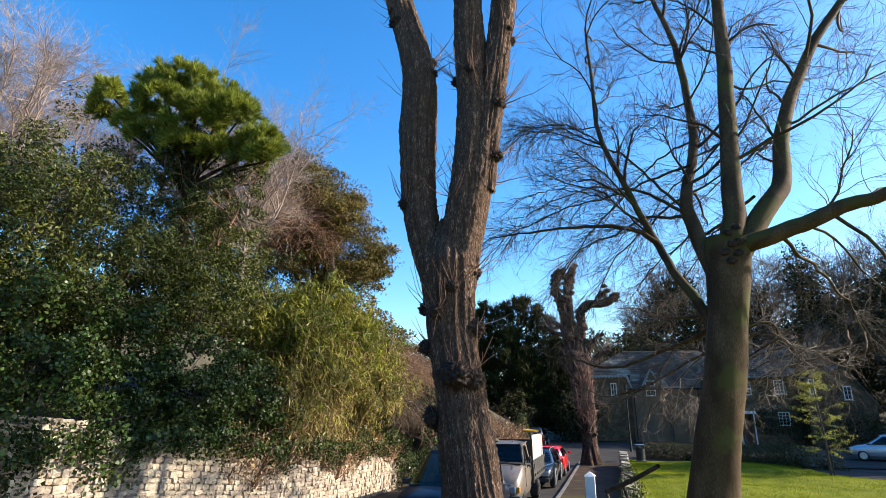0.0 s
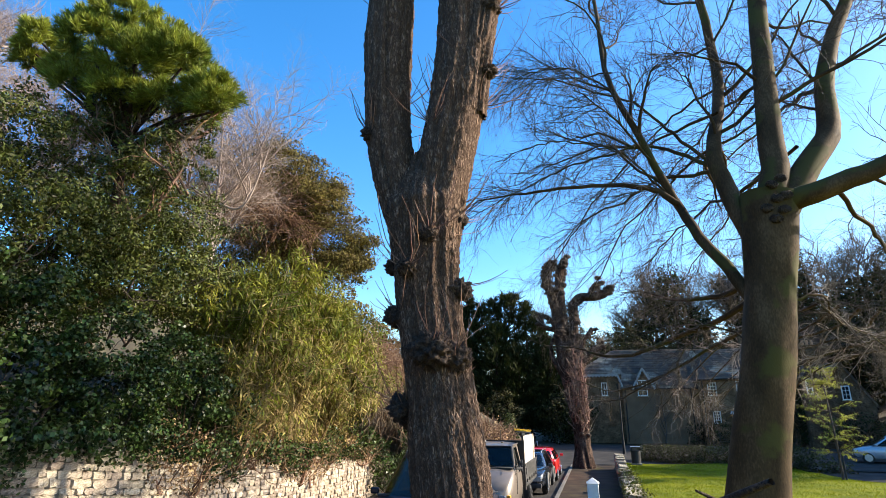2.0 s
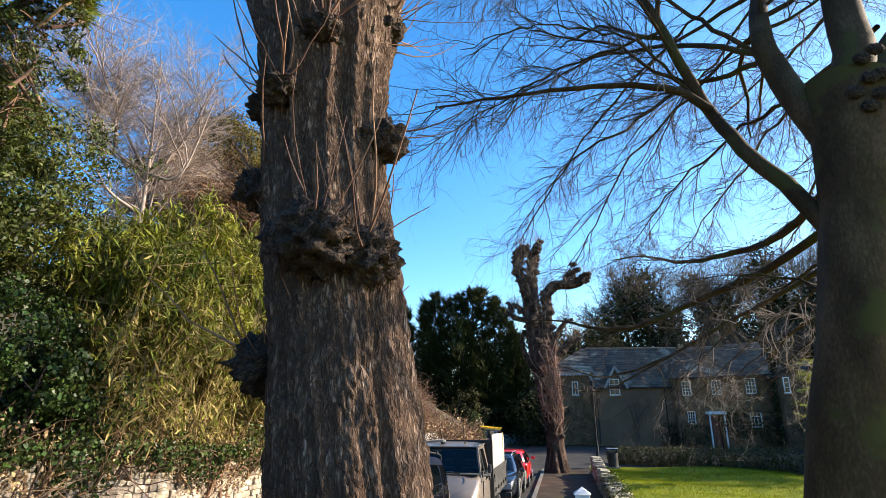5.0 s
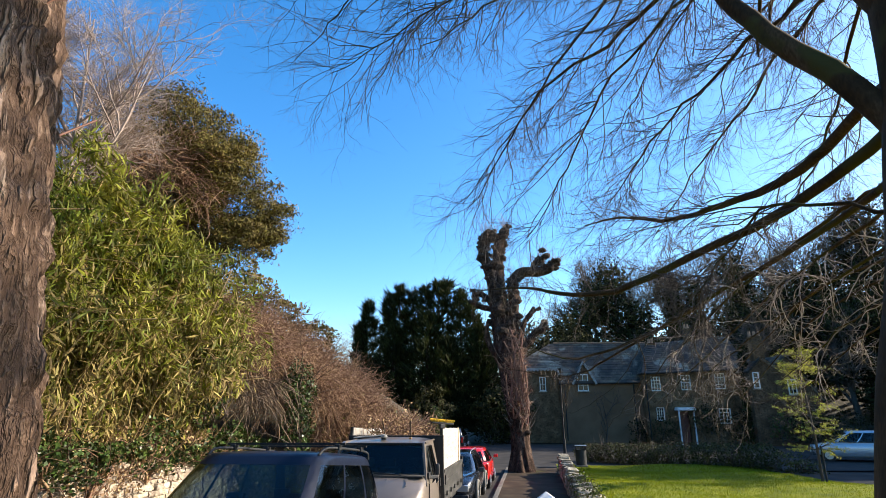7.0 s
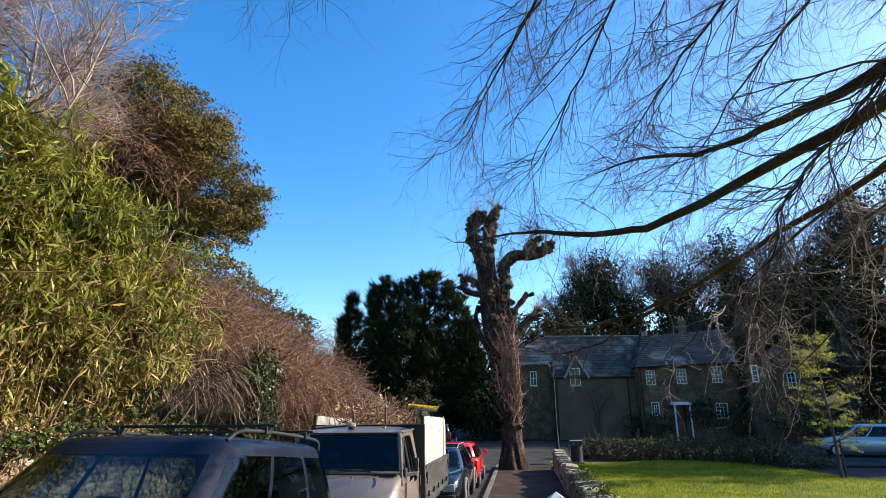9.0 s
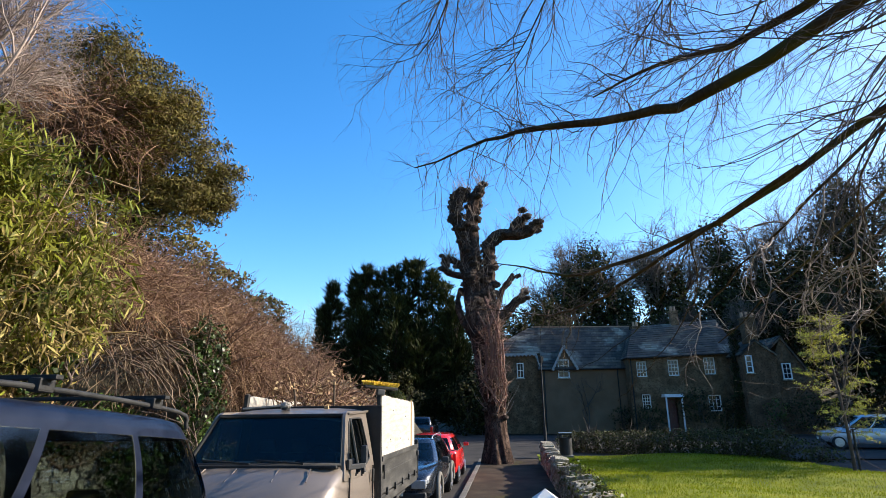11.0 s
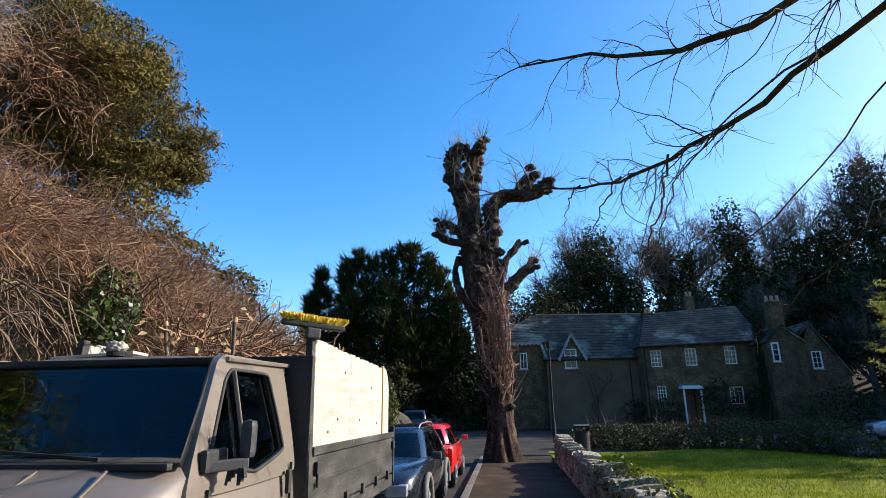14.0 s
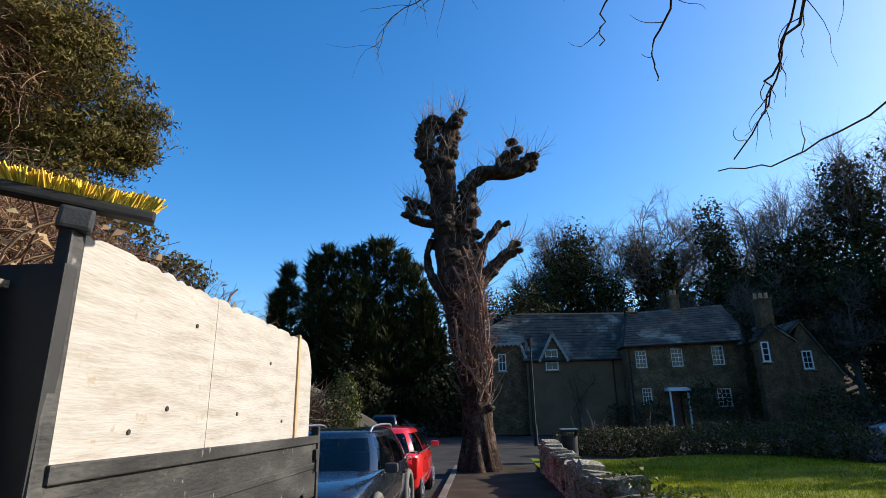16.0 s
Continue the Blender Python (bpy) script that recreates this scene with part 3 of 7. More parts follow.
# ---- beech beside the lawn wall ----
beech = thing("beech_tree", "large bare beech tree with smooth grey bark", "tree", pose(0, 0, 0))
trunk_mesh("trunk", 5.3, [(1.66, 12.6, -1.25), (1.75, 12.6, 0.0), (2.12, 12.62, 1.8), (2.42, 12.65, 3.3), (2.66, 12.7, 4.9)], [0.58, 0.43, 0.4, 0.38, 0.46],
           M_BEECH, beech, rings=70, seg=40, ridge=0.012, freq=1.6, flare=0.16)
BL = [  # main limbs: control points and end radii
    ([(2.5, 12.75, 4.4), (2.85, 12.85, 5.4), (3.05, 13.2, 7.2), (3.35, 13.6, 9.9), (3.5, 14.0, 12.4), (3.4, 14.4, 14.5)], 0.27, 0.1),
    ([(2.75, 12.75, 4.5), (3.45, 13.1, 5.5), (4.1, 13.5, 6.4), (4.36, 13.9, 7.6), (5.0, 14.4, 9.2), (5.84, 14.7, 10.7), (7.1, 15.2, 12.4)], 0.26, 0.09),
    ([(2.3, 12.7, 4.2), (2.05, 13.1, 5.4), (2.01, 13.3, 6.2), (2.5, 14.2, 8.0), (2.46, 14.5, 10.7), (2.0, 14.8, 13.0)], 0.19, 0.06),
    ([(2.3, 12.72, 2.7), (1.95, 12.95, 3.6), (1.5, 13.4, 4.6), (1.25, 13.6, 5.3), (0.75, 13.4, 6.5), (0.2, 13.6, 8.2), (0.15, 14.5, 10.4), (0.1, 15.2, 12.6)], 0.12, 0.035),
    ([(2.7, 12.6, 4.7), (3.5, 12.3, 4.85), (4.76, 12.2, 5.3), (5.6, 12.0, 5.5), (7.6, 11.6, 6.6)], 0.2, 0.08),
    ([(1.3, 13.55, 5.2), (0.65, 13.45, 5.6), (-0.8, 13.4, 5.72), (-2.7, 13.3, 5.6)], 0.07, 0.015),
    ([(2.5, 12.9, 3.9), (2.9, 14.2, 4.1), (2.5, 15.5, 3.75), (2.0, 16.8, 3.85), (1.6, 17.87, 4.03), (1.0, 19.0, 4.5), (0.4, 20.0, 4.7)], 0.085, 0.012),
    ([(2.6, 13.0, 3.5), (2.7, 13.9, 3.5), (2.1, 14.9, 3.1), (1.35, 15.8, 2.85), (0.48, 16.4, 2.55), (0.07, 16.5, 2.5), (-0.52, 16.8, 2.6), (-0.84, 17.2, 2.76), (-1.27, 17.6, 2.87), (-2.05, 18.6, 3.1)], 0.075, 0.007),
    ([(2.5, 13.0, 3.0), (2.8, 14.8, 3.05), (2.4, 16.8, 2.8), (1.55, 18.1, 2.32), (0.98, 18.4, 2.05), (0.4, 18.5, 1.85), (-0.1, 18.8, 1.75), (-0.45, 19.05, 1.82), (-0.8, 19.25, 1.98), (-1.15, 19.5, 2.1)], 0.045, 0.005),
    ([(2.1, 13.0, 5.6), (1.2, 14.4, 6.1), (0.2, 15.6, 6.0), (-1.0, 17.2, 5.6), (-2.0, 18.8, 4.6)], 0.07, 0.01),
    ([(1.9, 13.2, 5.8), (0.6, 14.4, 7.1), (-0.8, 15.4, 7.6), (-2.6, 16.4, 7.4)], 0.07, 0.012),
    ([(1.75, 17.6, 2.45), (0.95, 18.4, 2.0), (0.45, 18.9, 1.75), (0.13, 19.32, 1.55), (-0.15, 19.7, 1.5), (-0.4, 20.01, 1.48), (-0.72, 20.35, 1.55), (-1.07, 20.6, 1.66), (-1.6, 20.95, 1.75)], 0.024, 0.004),
    ([(4.3, 13.9, 7.5), (4.6, 15.6, 8.4), (4.2, 17.5, 8.6), (3.2, 19.5, 8.0)], 0.1, 0.02),
    ([(1.9, 13.4, 6.0), (0.9, 13.8, 7.4), (-0.5, 14.0, 8.4), (-2.0, 14.2, 8.9)], 0.06, 0.012),
    ([(3.5, 12.3, 4.85), (4.6, 13.6, 4.2), (5.6, 15.4, 3.6), (6.6, 17.0, 2.6)], 0.07, 0.012),
    ([(2.6, 12.6, 3.0), (3.1, 12.8, 3.1), (3.6, 13.6, 2.9), (4.6, 14.6, 2.7), (5.4, 15.4, 2.2)], 0.04, 0.01),
    ([(2.2, 12.8, 2.4), (1.6, 14.0, 2.6), (1.4, 15.2, 2.2), (1.6, 16.6, 1.3)], 0.03, 0.008),
    ([(0.2, 13.6, 8.0), (-0.8, 13.4, 8.6), (-2.2, 13.2, 8.4)], 0.035, 0.01),
    ([(1.2, 13.6, 5.4), (0.2, 13.2, 6.2), (-1.0, 12.9, 6.6), (-2.2, 12.8, 6.3)], 0.04, 0.01),
    ([(2.0, 13.2, 6.2), (1.3, 14.4, 6.05), (0.2, 15.3, 5.4), (-0.6, 16.6, 4.3), (-1.0, 17.6, 3.8)], 0.045, 0.008),
    ([(2.2, 13.4, 7.0), (1.0, 15.0, 7.2), (-0.2, 16.6, 6.6), (-1.2, 17.8, 5.8), (-2.2, 19.0, 5.0)], 0.055, 0.008),
    ([(2.5, 14.2, 8.0), (1.4, 16.0, 8.2), (0.2, 18.0, 7.6), (-1.0, 19.6, 6.6)], 0.05, 0.008),
    ([(3.0, 13.4, 7.5), (2.6, 15.5, 8.0), (1.6, 17.6, 7.4), (0.6, 19.4, 6.2)], 0.06, 0.008),
    ([(0.75, 13.4, 6.5), (-0.6, 13.8, 6.4), (-2.2, 14.4, 6.0), (-3.6, 15.0, 5.4)], 0.04, 0.008),
    ([(2.7, 13.0, 5.4), (2.2, 15.5, 5.6), (1.4, 17.5, 5.2), (0.5, 19.2, 4.6)], 0.06, 0.008),
    ([(3.4, 13.2, 6.0), (3.2, 16.0, 6.2), (2.5, 18.2, 5.4), (1.6, 20.0, 4.4)], 0.06, 0.008),
    ([(0.3, 13.8, 8.5), (-1.2, 14.6, 9.2), (-2.8, 15.4, 9.2)], 0.035, 0.008),
    ([(2.9, 13.1, 6.4), (3.6, 15.2, 5.4), (3.9, 17.4, 4.6), (3.2, 19.6, 3.6)], 0.05, 0.008),
    ([(-0.2, 19.75, 1.52), (-0.18, 20.1, 1.3), (-0.22, 20.55, 1.05), (-0.2, 20.8, 0.9)], 0.009, 0.003),
    ([(-0.45, 20.05, 1.5), (-0.42, 20.5, 1.6), (-0.5, 21.0, 1.45), (-0.52, 21.0, 1.2)], 0.008, 0.003),
    ([(-0.7, 20.3, 1.55), (-0.72, 20.8, 1.65), (-0.76, 21.0, 1.4)], 0.007, 0.003),
    ([(0.45, 18.9, 1.75), (0.4, 20.0, 1.95), (0.22, 20.8, 1.8), (0.06, 21.0, 1.4), (-0.06, 21.0, 1.08), (-0.25, 21.0, 0.8)], 0.008, 0.003),
    ([(0.95, 18.4, 2.0), (1.1, 19.4, 1.9), (0.8, 20.3, 1.35), (0.3, 20.9, 0.95), (-0.04, 21.0, 0.8), (-0.3, 21.05, 0.77)], 0.007, 0.0025),
    ([(0.95, 18.4, 2.0), (1.15, 18.9, 1.6), (1.0, 19.4, 1.15), (0.7, 20.0, 0.7), (0.42, 20.4, 0.35)], 0.008, 0.003),
]
rng = np.random.default_rng(5)
LP = np.stack([curve(p, 24) for p, _, _ in BL])
LR = np.stack([np.linspace(a, b, 24) for _, a, b in BL])
LP[:, 2:-1] += rng.normal(0, 0.011, LP[:, 2:-1].shape)
far_ = [i for i in range(9, 28) if i != 11]          # the thinner boughs: slimmer, and crooked
LR[far_] *= 0.62
LP[far_, 3:] += np.cumsum(rng.normal(0, 0.035, (len(far_), 21, 3)), axis=1)
for i in range(len(BL)):
    V, F = tubes(LP[i:i + 1], LR[i:i + 1], 14)
    raw("limb", V, F, M_BEECH, beech, smooth=True)
low = [7, 8, 11, 28, 29, 30, 31, 32, 33]          # branches that hang nearest the walker
rest = [i for i in range(5, len(BL)) if i not in low]
thin = LP[rest], LR[rest]
B1, Q1 = sprout(rng, LP[:5], LR[:5], 70, (1.4, 3.8), 50, 0.04, lift=0.03, wander=0.17, m=9, span=(0.35, 1))
B2, Q2 = sprout(rng, thin[0], thin[1], 620, (0.5, 1.8), 42, 0.0095, lift=-0.035, wander=0.15, m=9, span=(0.15, 1), pull=(-0.2, 0.1, 0))
BN, QN = sprout(rng, LP[low[:3]], LR[low[:3]], 105, (0.15, 0.75), 48, 0.0048, lift=-0.05, wander=0.24, m=9, span=(0.3, 1), pull=(-0.1, 0.1, 0))
BD, QD = sprout(rng, LP[7:8], LR[7:8], 30, (0.4, 1.2), 58, 0.0045, lift=-0.2, wander=0.2, m=9, span=(0.45, 1))
CD, SD = sprout(rng, BD, QD, 220, (0.1, 0.4), 45, 0.0028, lift=-0.1, wander=0.22, m=6)
BF, QF = sprout(rng, LP[low[3:]], LR[low[3:]], 34, (0.06, 0.24), 50, 0.003, lift=-0.05, wander=0.3, m=7, span=(0.35, 1))
CN, SN = sprout(rng, BN, QN, 560, (0.06, 0.3), 48, 0.0028, lift=-0.03, wander=0.22, m=6)
C1, S1 = sprout(rng, B1, Q1, 1000, (0.5, 1.8), 42, 0.01, lift=0.0, wander=0.18, m=8, span=(0.15, 1), pull=(-0.2, 0, 0))
C2, S2 = sprout(rng, B2, Q2, 4300, (0.3, 1.0), 38, 0.0052, lift=-0.05, wander=0.2, m=7, span=(0.15, 1))
D1, T1 = sprout(rng, C1, S1, 6400, (0.25, 0.85), 38, 0.0055, lift=-0.01, wander=0.17, m=6, span=(0.15, 1))
D2, T2 = sprout(rng, C2, S2, 13000, (0.12, 0.5), 40, 0.0036, lift=-0.04, wander=0.22, m=5, span=(0.15, 1))
E1, W1 = sprout(rng, D1, T1, 7500, (0.1, 0.4), 38, 0.0048, lift=0, wander=0.18, m=4, span=(0.15, 1))
for i in range(len(B1)):
    V, F = tubes(B1[i:i + 1], Q1[i:i + 1], 7)
    raw("branch", V, F, M_BEECH, beech, smooth=True)
V, F = join(tubes(B2, Q2, 5), tubes(BN, QN, 5), tubes(CN, SN, 4), tubes(BF, QF, 4), tubes(BD, QD, 4), tubes(CD, SD, 3), tubes(C1, S1, 4), tubes(C2, S2, 4), tubes(D1, T1, 3), tubes(D2, T2, 3), tubes(E1, W1, 3))
raw("twig_spray", V, F, M_TWIG, beech, "fine dark drooping twigs")
HL = [([(2.6 + 0.5 * k, 13.4 + 0.4 * k, 3.2), (2.5 + 0.45 * k, 15.2 + 0.3 * (k % 3), 3.3 - 0.1 * k), (1.6 + 0.42 * k, 17.0 + 0.3 * (k % 2), 2.5 - 0.1 * (k % 4)), (0.5 + 0.45 * k, 18.4 + 0.4 * (k % 3), 1.3 - 0.15 * (k % 3))], 0.035, 0.006) for k in range(1, 8)]
HP = np.stack([curve(p, 24) for p, _, _ in HL])
HP[:, 3:] += rng.normal(0, 0.014, HP[:, 3:].shape)
HR = np.stack([np.linspace(a, b, 24) for _, a, b in HL])
H1, J1 = sprout(rng, HP, HR, 90, (0.5, 1.3), 50, 0.011, lift=-0.16, wander=0.24, m=9, span=(0.3, 1))
H2, J2 = sprout(rng, H1, J1, 520, (0.2, 0.6), 48, 0.0065, lift=0.04, wander=0.3, m=7)
H3, J3 = sprout(rng, H2, J2, 900, (0.08, 0.25), 45, 0.0045, lift=0.06, wander=0.28, m=4)
for i in range(len(HL)):
    V, F = tubes(HP[i:i + 1], HR[i:i + 1], 8)
    raw("branch", V, F, M_BEECH, beech, smooth=True)
# paler than the beech's other twigs: sunlight on them is put into the colour
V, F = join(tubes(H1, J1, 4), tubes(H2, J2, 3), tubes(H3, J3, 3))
raw("twig_spray", V, F, M_TWIG_PALE, beech, "low hanging twigs coloured paler for sunlight")
for k, (a, z) in enumerate([(-1.9, 4.55), (-1.6, 4.35), (-1.3, 4.75), (-1.75, 4.95), (-1.45, 5.05), (-1.35, 4.5), (-1.6, 4.7), (-1.55, 2.45)]):
    cx, cr = np.interp(z, [1.8, 3.3, 4.9], [2.12, 2.42, 2.66]), np.interp(z, [2, 3.4, 4.9], [0.43, 0.42, 0.5])
    burr("knot", k * 2.3, (cx + cr * math.cos(a), 12.7 + cr * math.sin(a), z), 0.075, M_BURR, beech, (1.2, 0.5, 0.9), "dark knot on the bark")


# ---- pollard at the end of the pavement ----
poll = thing("knobbly_pollard_tree", "heavily pollarded knobbly lime tree with ivy stems and sucker shoots", "tree", pose(0, 0, 0))
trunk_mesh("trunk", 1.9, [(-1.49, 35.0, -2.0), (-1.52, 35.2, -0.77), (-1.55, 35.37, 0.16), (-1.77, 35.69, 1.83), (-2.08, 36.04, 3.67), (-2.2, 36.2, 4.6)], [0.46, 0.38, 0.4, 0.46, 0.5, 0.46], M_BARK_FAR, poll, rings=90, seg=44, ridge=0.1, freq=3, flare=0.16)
pl = []
for k, (pts, rad) in enumerate([
        ([(-2.22, 36.15, 4.0), (-2.43, 36.43, 5.7), (-2.62, 36.72, 7.28), (-2.98, 36.93, 8.36), (-3.12, 37.04, 8.94), (-2.9, 37.2, 9.8), (-2.74, 37.29, 10.2)], [0.42, 0.34, 0.3, 0.25, 0.25, 0.26, 0.24]),
        ([(-2.18, 36.19, 4.2), (-2.24, 36.43, 5.7), (-2.34, 36.72, 7.26), (-2.33, 36.99, 8.69), (-2.21, 37.16, 9.5), (-1.97, 37.29, 10.2)], [0.44, 0.37, 0.32, 0.27, 0.25, 0.22]),
        ([(-1.81, 35.93, 3.0), (-1.7, 36.22, 4.64), (-1.62, 36.5, 6.11), (-1.55, 36.69, 7.11), (-1.22, 36.8, 7.67), (-0.35, 36.81, 7.71), (0.29, 36.83, 7.82), (0.5, 36.9, 8.15)], [0.36, 0.3, 0.26, 0.25, 0.24, 0.22, 0.2, 0.14]),
        ([(-0.55, 36.81, 7.75), (-0.36, 36.9, 8.21), (-0.1, 36.97, 8.5)], [0.17, 0.15, 0.16]),
        ([(-1.64, 35.89, 2.8), (-1.26, 36.03, 3.64), (-0.72, 36.16, 4.3), (-0.22, 36.24, 4.7)], [0.26, 0.2, 0.19, 0.15]),
        ([(-1.35, 36.11, 4.0), (-1.09, 36.3, 5.03), (-0.74, 36.38, 5.47), (-0.57, 36.44, 5.8)], [0.13, 0.1, 0.09, 0.07]),
        ([(-0.94, 36.33, 5.18), (-0.56, 36.4, 5.59), (-0.23, 36.43, 5.74)], [0.08, 0.07, 0.06]),
        ([(-2.3, 35.93, 3.0), (-2.84, 36.08, 3.89), (-2.98, 36.21, 4.59), (-2.85, 36.33, 5.22)], [0.18, 0.13, 0.1, 0.07]),
        ([(-2.62, 36.49, 6.04), (-3.12, 36.59, 6.5), (-3.5, 36.62, 6.68)], [0.16, 0.13, 0.12]),
        ([(-2.47, 36.43, 5.71), (-3.02, 36.45, 5.83), (-3.5, 36.49, 6.0)], [0.15, 0.12, 0.1])]):
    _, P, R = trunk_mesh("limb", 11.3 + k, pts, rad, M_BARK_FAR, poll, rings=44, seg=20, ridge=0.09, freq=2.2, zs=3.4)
    pl.append((P, R))
rng = np.random.default_rng(9)
pspots = []
for k, (P, R) in enumerate(pl):          # knuckles where shoots were cut year after year
    if k in (5, 6, 7):
        continue
    L = float(np.linalg.norm(np.diff(P, axis=0), axis=1).sum())
    for f in np.arange(0.04, 1.0, 0.13 / L):
        i = min(43, int(f * 43))
        a = rng.uniform(0, 6.28)
        pspots.append((P[i] + np.array([math.cos(a), math.sin(a), rng.uniform(-0.2, 0.3)]) * R[i] * 0.95, R[i] * rng.uniform(0.4, 0.85) + 0.03))
    for _ in range(6):          # swollen fists at the ends
        pspots.append((P[-1] + rng.normal(0, 0.17, 3), rng.uniform(0.13, 0.23)))
for z in np.arange(-0.2, 4.2, 0.1):
    a = rng.uniform(-2.4, 0.6)
    cx, cy = np.interp(z, [-0.8, 1.8, 4.0], [-1.52, -1.77, -2.12]), np.interp(z, [-0.8, 1.8, 4.0], [35.2, 35.7, 36.1])
    pspots.append((np.array([cx + 0.46 * math.cos(a), cy + 0.46 * math.sin(a), z]), rng.uniform(0.07, 0.2)))
for k, (c, r) in enumerate(pspots):
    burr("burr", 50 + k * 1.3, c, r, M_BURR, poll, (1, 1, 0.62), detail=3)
SP = np.array([[c, c + (0.02, 0, 0.1)] for c, r in pspots])
P1, R1 = sprout(rng, SP, np.full(SP.shape[:2], 0.03), 900, (0.4, 1.2), 55, 0.011, lift=0.1, wander=0.1)
V, F = tubes(P1, R1, 3)
raw("shoot_growth", V, F, M_TWIG_PALE, poll, "pale upright shoots")
SP = np.stack([curve([(-1.45 + 0.34 * math.sin(k), 34.85 - 0.1 * math.cos(k * 2), 0.0 + k * 0.1), (-1.5 + 0.42 * math.cos(k * 3), 34.85, 1.1 + k * 0.13), (-1.6 + 0.5 * math.sin(k * 5), 35.15, 2.2 + 0.16 * k)], 8) for k in range(16)])
P2, R2 = sprout(rng, SP, np.full(SP.shape[:2], 0.03), 480, (0.25, 0.8), 80, 0.014, lift=-0.06, wander=0.5, m=10)
V, F = join(tubes(SP, np.full(SP.shape[:2], 0.035), 5), tubes(P2, R2, 4))
raw("ivy_growth", V, F, M_TWIG_RED, poll, "dead curling brown ivy stems")


# ---- vegetation of the left bank ----
def shrub(name, label, category, seed, blobs, per, size, material, twig=None, **kw):
    t = thing(name, label, category, pose(0, 0, 0))
    foliage("foliage", seed, blobs, per, size, material, t, **kw)
    if twig:
        rng = np.random.default_rng(seed + 1)
        L = []
        for c, r in blobs:
            for _ in range(3):
                top = np.array(c) + rng.normal(0, 0.4, 3) * np.array(r)
                bx = np.array([c[0] + rng.normal(0, 0.2) * r[0], c[1] + rng.normal(0, 0.2) * r[1], c[2] - r[2] * 1.05])
                L.append(curve([bx, (bx + top) / 2 + rng.normal(0, 0.1, 3), top], 8))
        L = np.stack(L)
        LRR = np.full(L.shape[:2], 0.04) * np.linspace(1, 0.4, 8)
        S, SR = sprout(rng, L, LRR, len(L) * 10, (0.5, 1.4), 50, 0.014, lift=0.05, wander=0.25)
        V, F = join(tubes(L, LRR, 5), tubes(S, SR, 3))
        raw("stem_tangle", V, F, twig, t)
    return t


shrub("ivy_thicket", "dark glossy ivy spilling over the stone wall", "ivy", 31,
      [((-9.7, y, zc), (0.95, 1.5, h)) for y, zc, h in [(0.5, 2.3, 1.4), (3, 2.3, 1.4), (5.2, 2.35, 1.45), (7.4, 2.25, 1.4), (9.4, 2.0, 1.4), (11.4, 1.75, 1.35), (13.2, 1.55, 1.35), (14.8, 1.3, 1.2)]],
      5800, 0.078, M_IVY, M_TWIG, inner=0.55, aspect=0.8, low=-0.75, clump=0.26)
shrub("ivy_curtain", "sunlit ivy hanging down the stone wall", "ivy", 33,
      [((-8.92, y, gz(y) + (1.5 if y < 9 else 1.82) + 0.12 * math.sin(y * 1.7)), (0.24, 0.9, (0.55 if y < 9 else 0.4) + 0.2 * math.sin(y * 2.3))) for y in np.arange(1, 24.5, 1.1)],
      4600, 0.08, M_IVY, None, inner=0.3, aspect=0.8)
shrub("dead_ivy_curtain", "brown dead ivy and leaves clinging to the wall", "ivy", 35,
      [((-8.98, y, gz(y) + 1.72 + 0.2 * math.sin(y * 1.3)), (0.2, 0.8, 0.42 + 0.3 * max(0.0, math.sin(y * 1.1)))) for y in np.arange(12.4, 23.5, 0.9)],
      3600, 0.07, M_DEADLEAF, M_TWIG_BROWN, inner=0.3, aspect=0.6)
shrub("laurel_shrub", "tall olive green evergreen shrubs on the bank", "shrub", 37,
      [((-11.5, 1, 4.6), (1.7, 2.0, 2.4)), ((-11.0, 4.2, 4.6), (1.5, 1.9, 2.2)), ((-11.3, 7.2, 4.7), (1.6, 1.8, 2.3)), ((-10.9, 9.8, 4.0), (1.4, 1.6, 1.9)), ((-11.6, 11.6, 4.6), (1.5, 1.5, 1.9)),
       ((-12.2, 12.6, 6.6), (1.7, 1.6, 1.9)), ((-11.4, 14.2, 5.4), (1.5, 1.5, 1.6)), ((-13.2, 10.2, 7.2), (1.6, 1.6, 1.6)), ((-12.9, 14.6, 6.9), (1.6, 1.6, 1.7)), ((-10.6, 12.6, 4.3), (1.2, 1.5, 1.5)), ((-12.6, 6, 6.4), (1.4, 1.8, 1.4)), ((-13.0, 3.0, 6.6), (1.5, 1.8, 1.5)), ((-12.4, 9.0, 6.1), (1.2, 1.4, 1.3)), ((-10.8, 15.2, 3.9), (1.1, 1.3, 1.3)), ((-11.6, 17.0, 4.6), (1.2, 1.5, 1.3)), ((-11.4, 8.4, 3.6), (1.2, 1.8, 1.4)), ((-11.5, 5.6, 3.6), (1.2, 1.8, 1.5))],
      4200, 0.105, M_LAUREL, M_TWIG, inner=0.4, aspect=0.4, lump=0.3, clump=0.36)
shrub("creeper_clad_shrub", "thin olive creeper-clad shrub below the pine", "shrub", 39, [((-11.3, 12.4, 7.8), (1.2, 1.1, 0.9)), ((-9.9, 12.8, 7.2), (0.9, 1.0, 0.9)), ((-12.8, 12.2, 8.2), (1.0, 1.0, 0.9)), ((-10.6, 12.6, 6.6), (1.3, 1.2, 0.9)), ((-11.6, 12.2, 8.7), (1.7, 1.0, 0.6)), ((-9.7, 12.6, 8.2), (0.9, 0.9, 0.6))], 1700, 0.095, M_LAUREL, M_TWIG_BROWN, inner=0.2, aspect=0.4, lump=0.3, clump=0.22)
pine = thing("pine_tree", "round-crowned bright green pine tree", "tree", pose(0, 0, 0))
rng = np.random.default_rng(41)
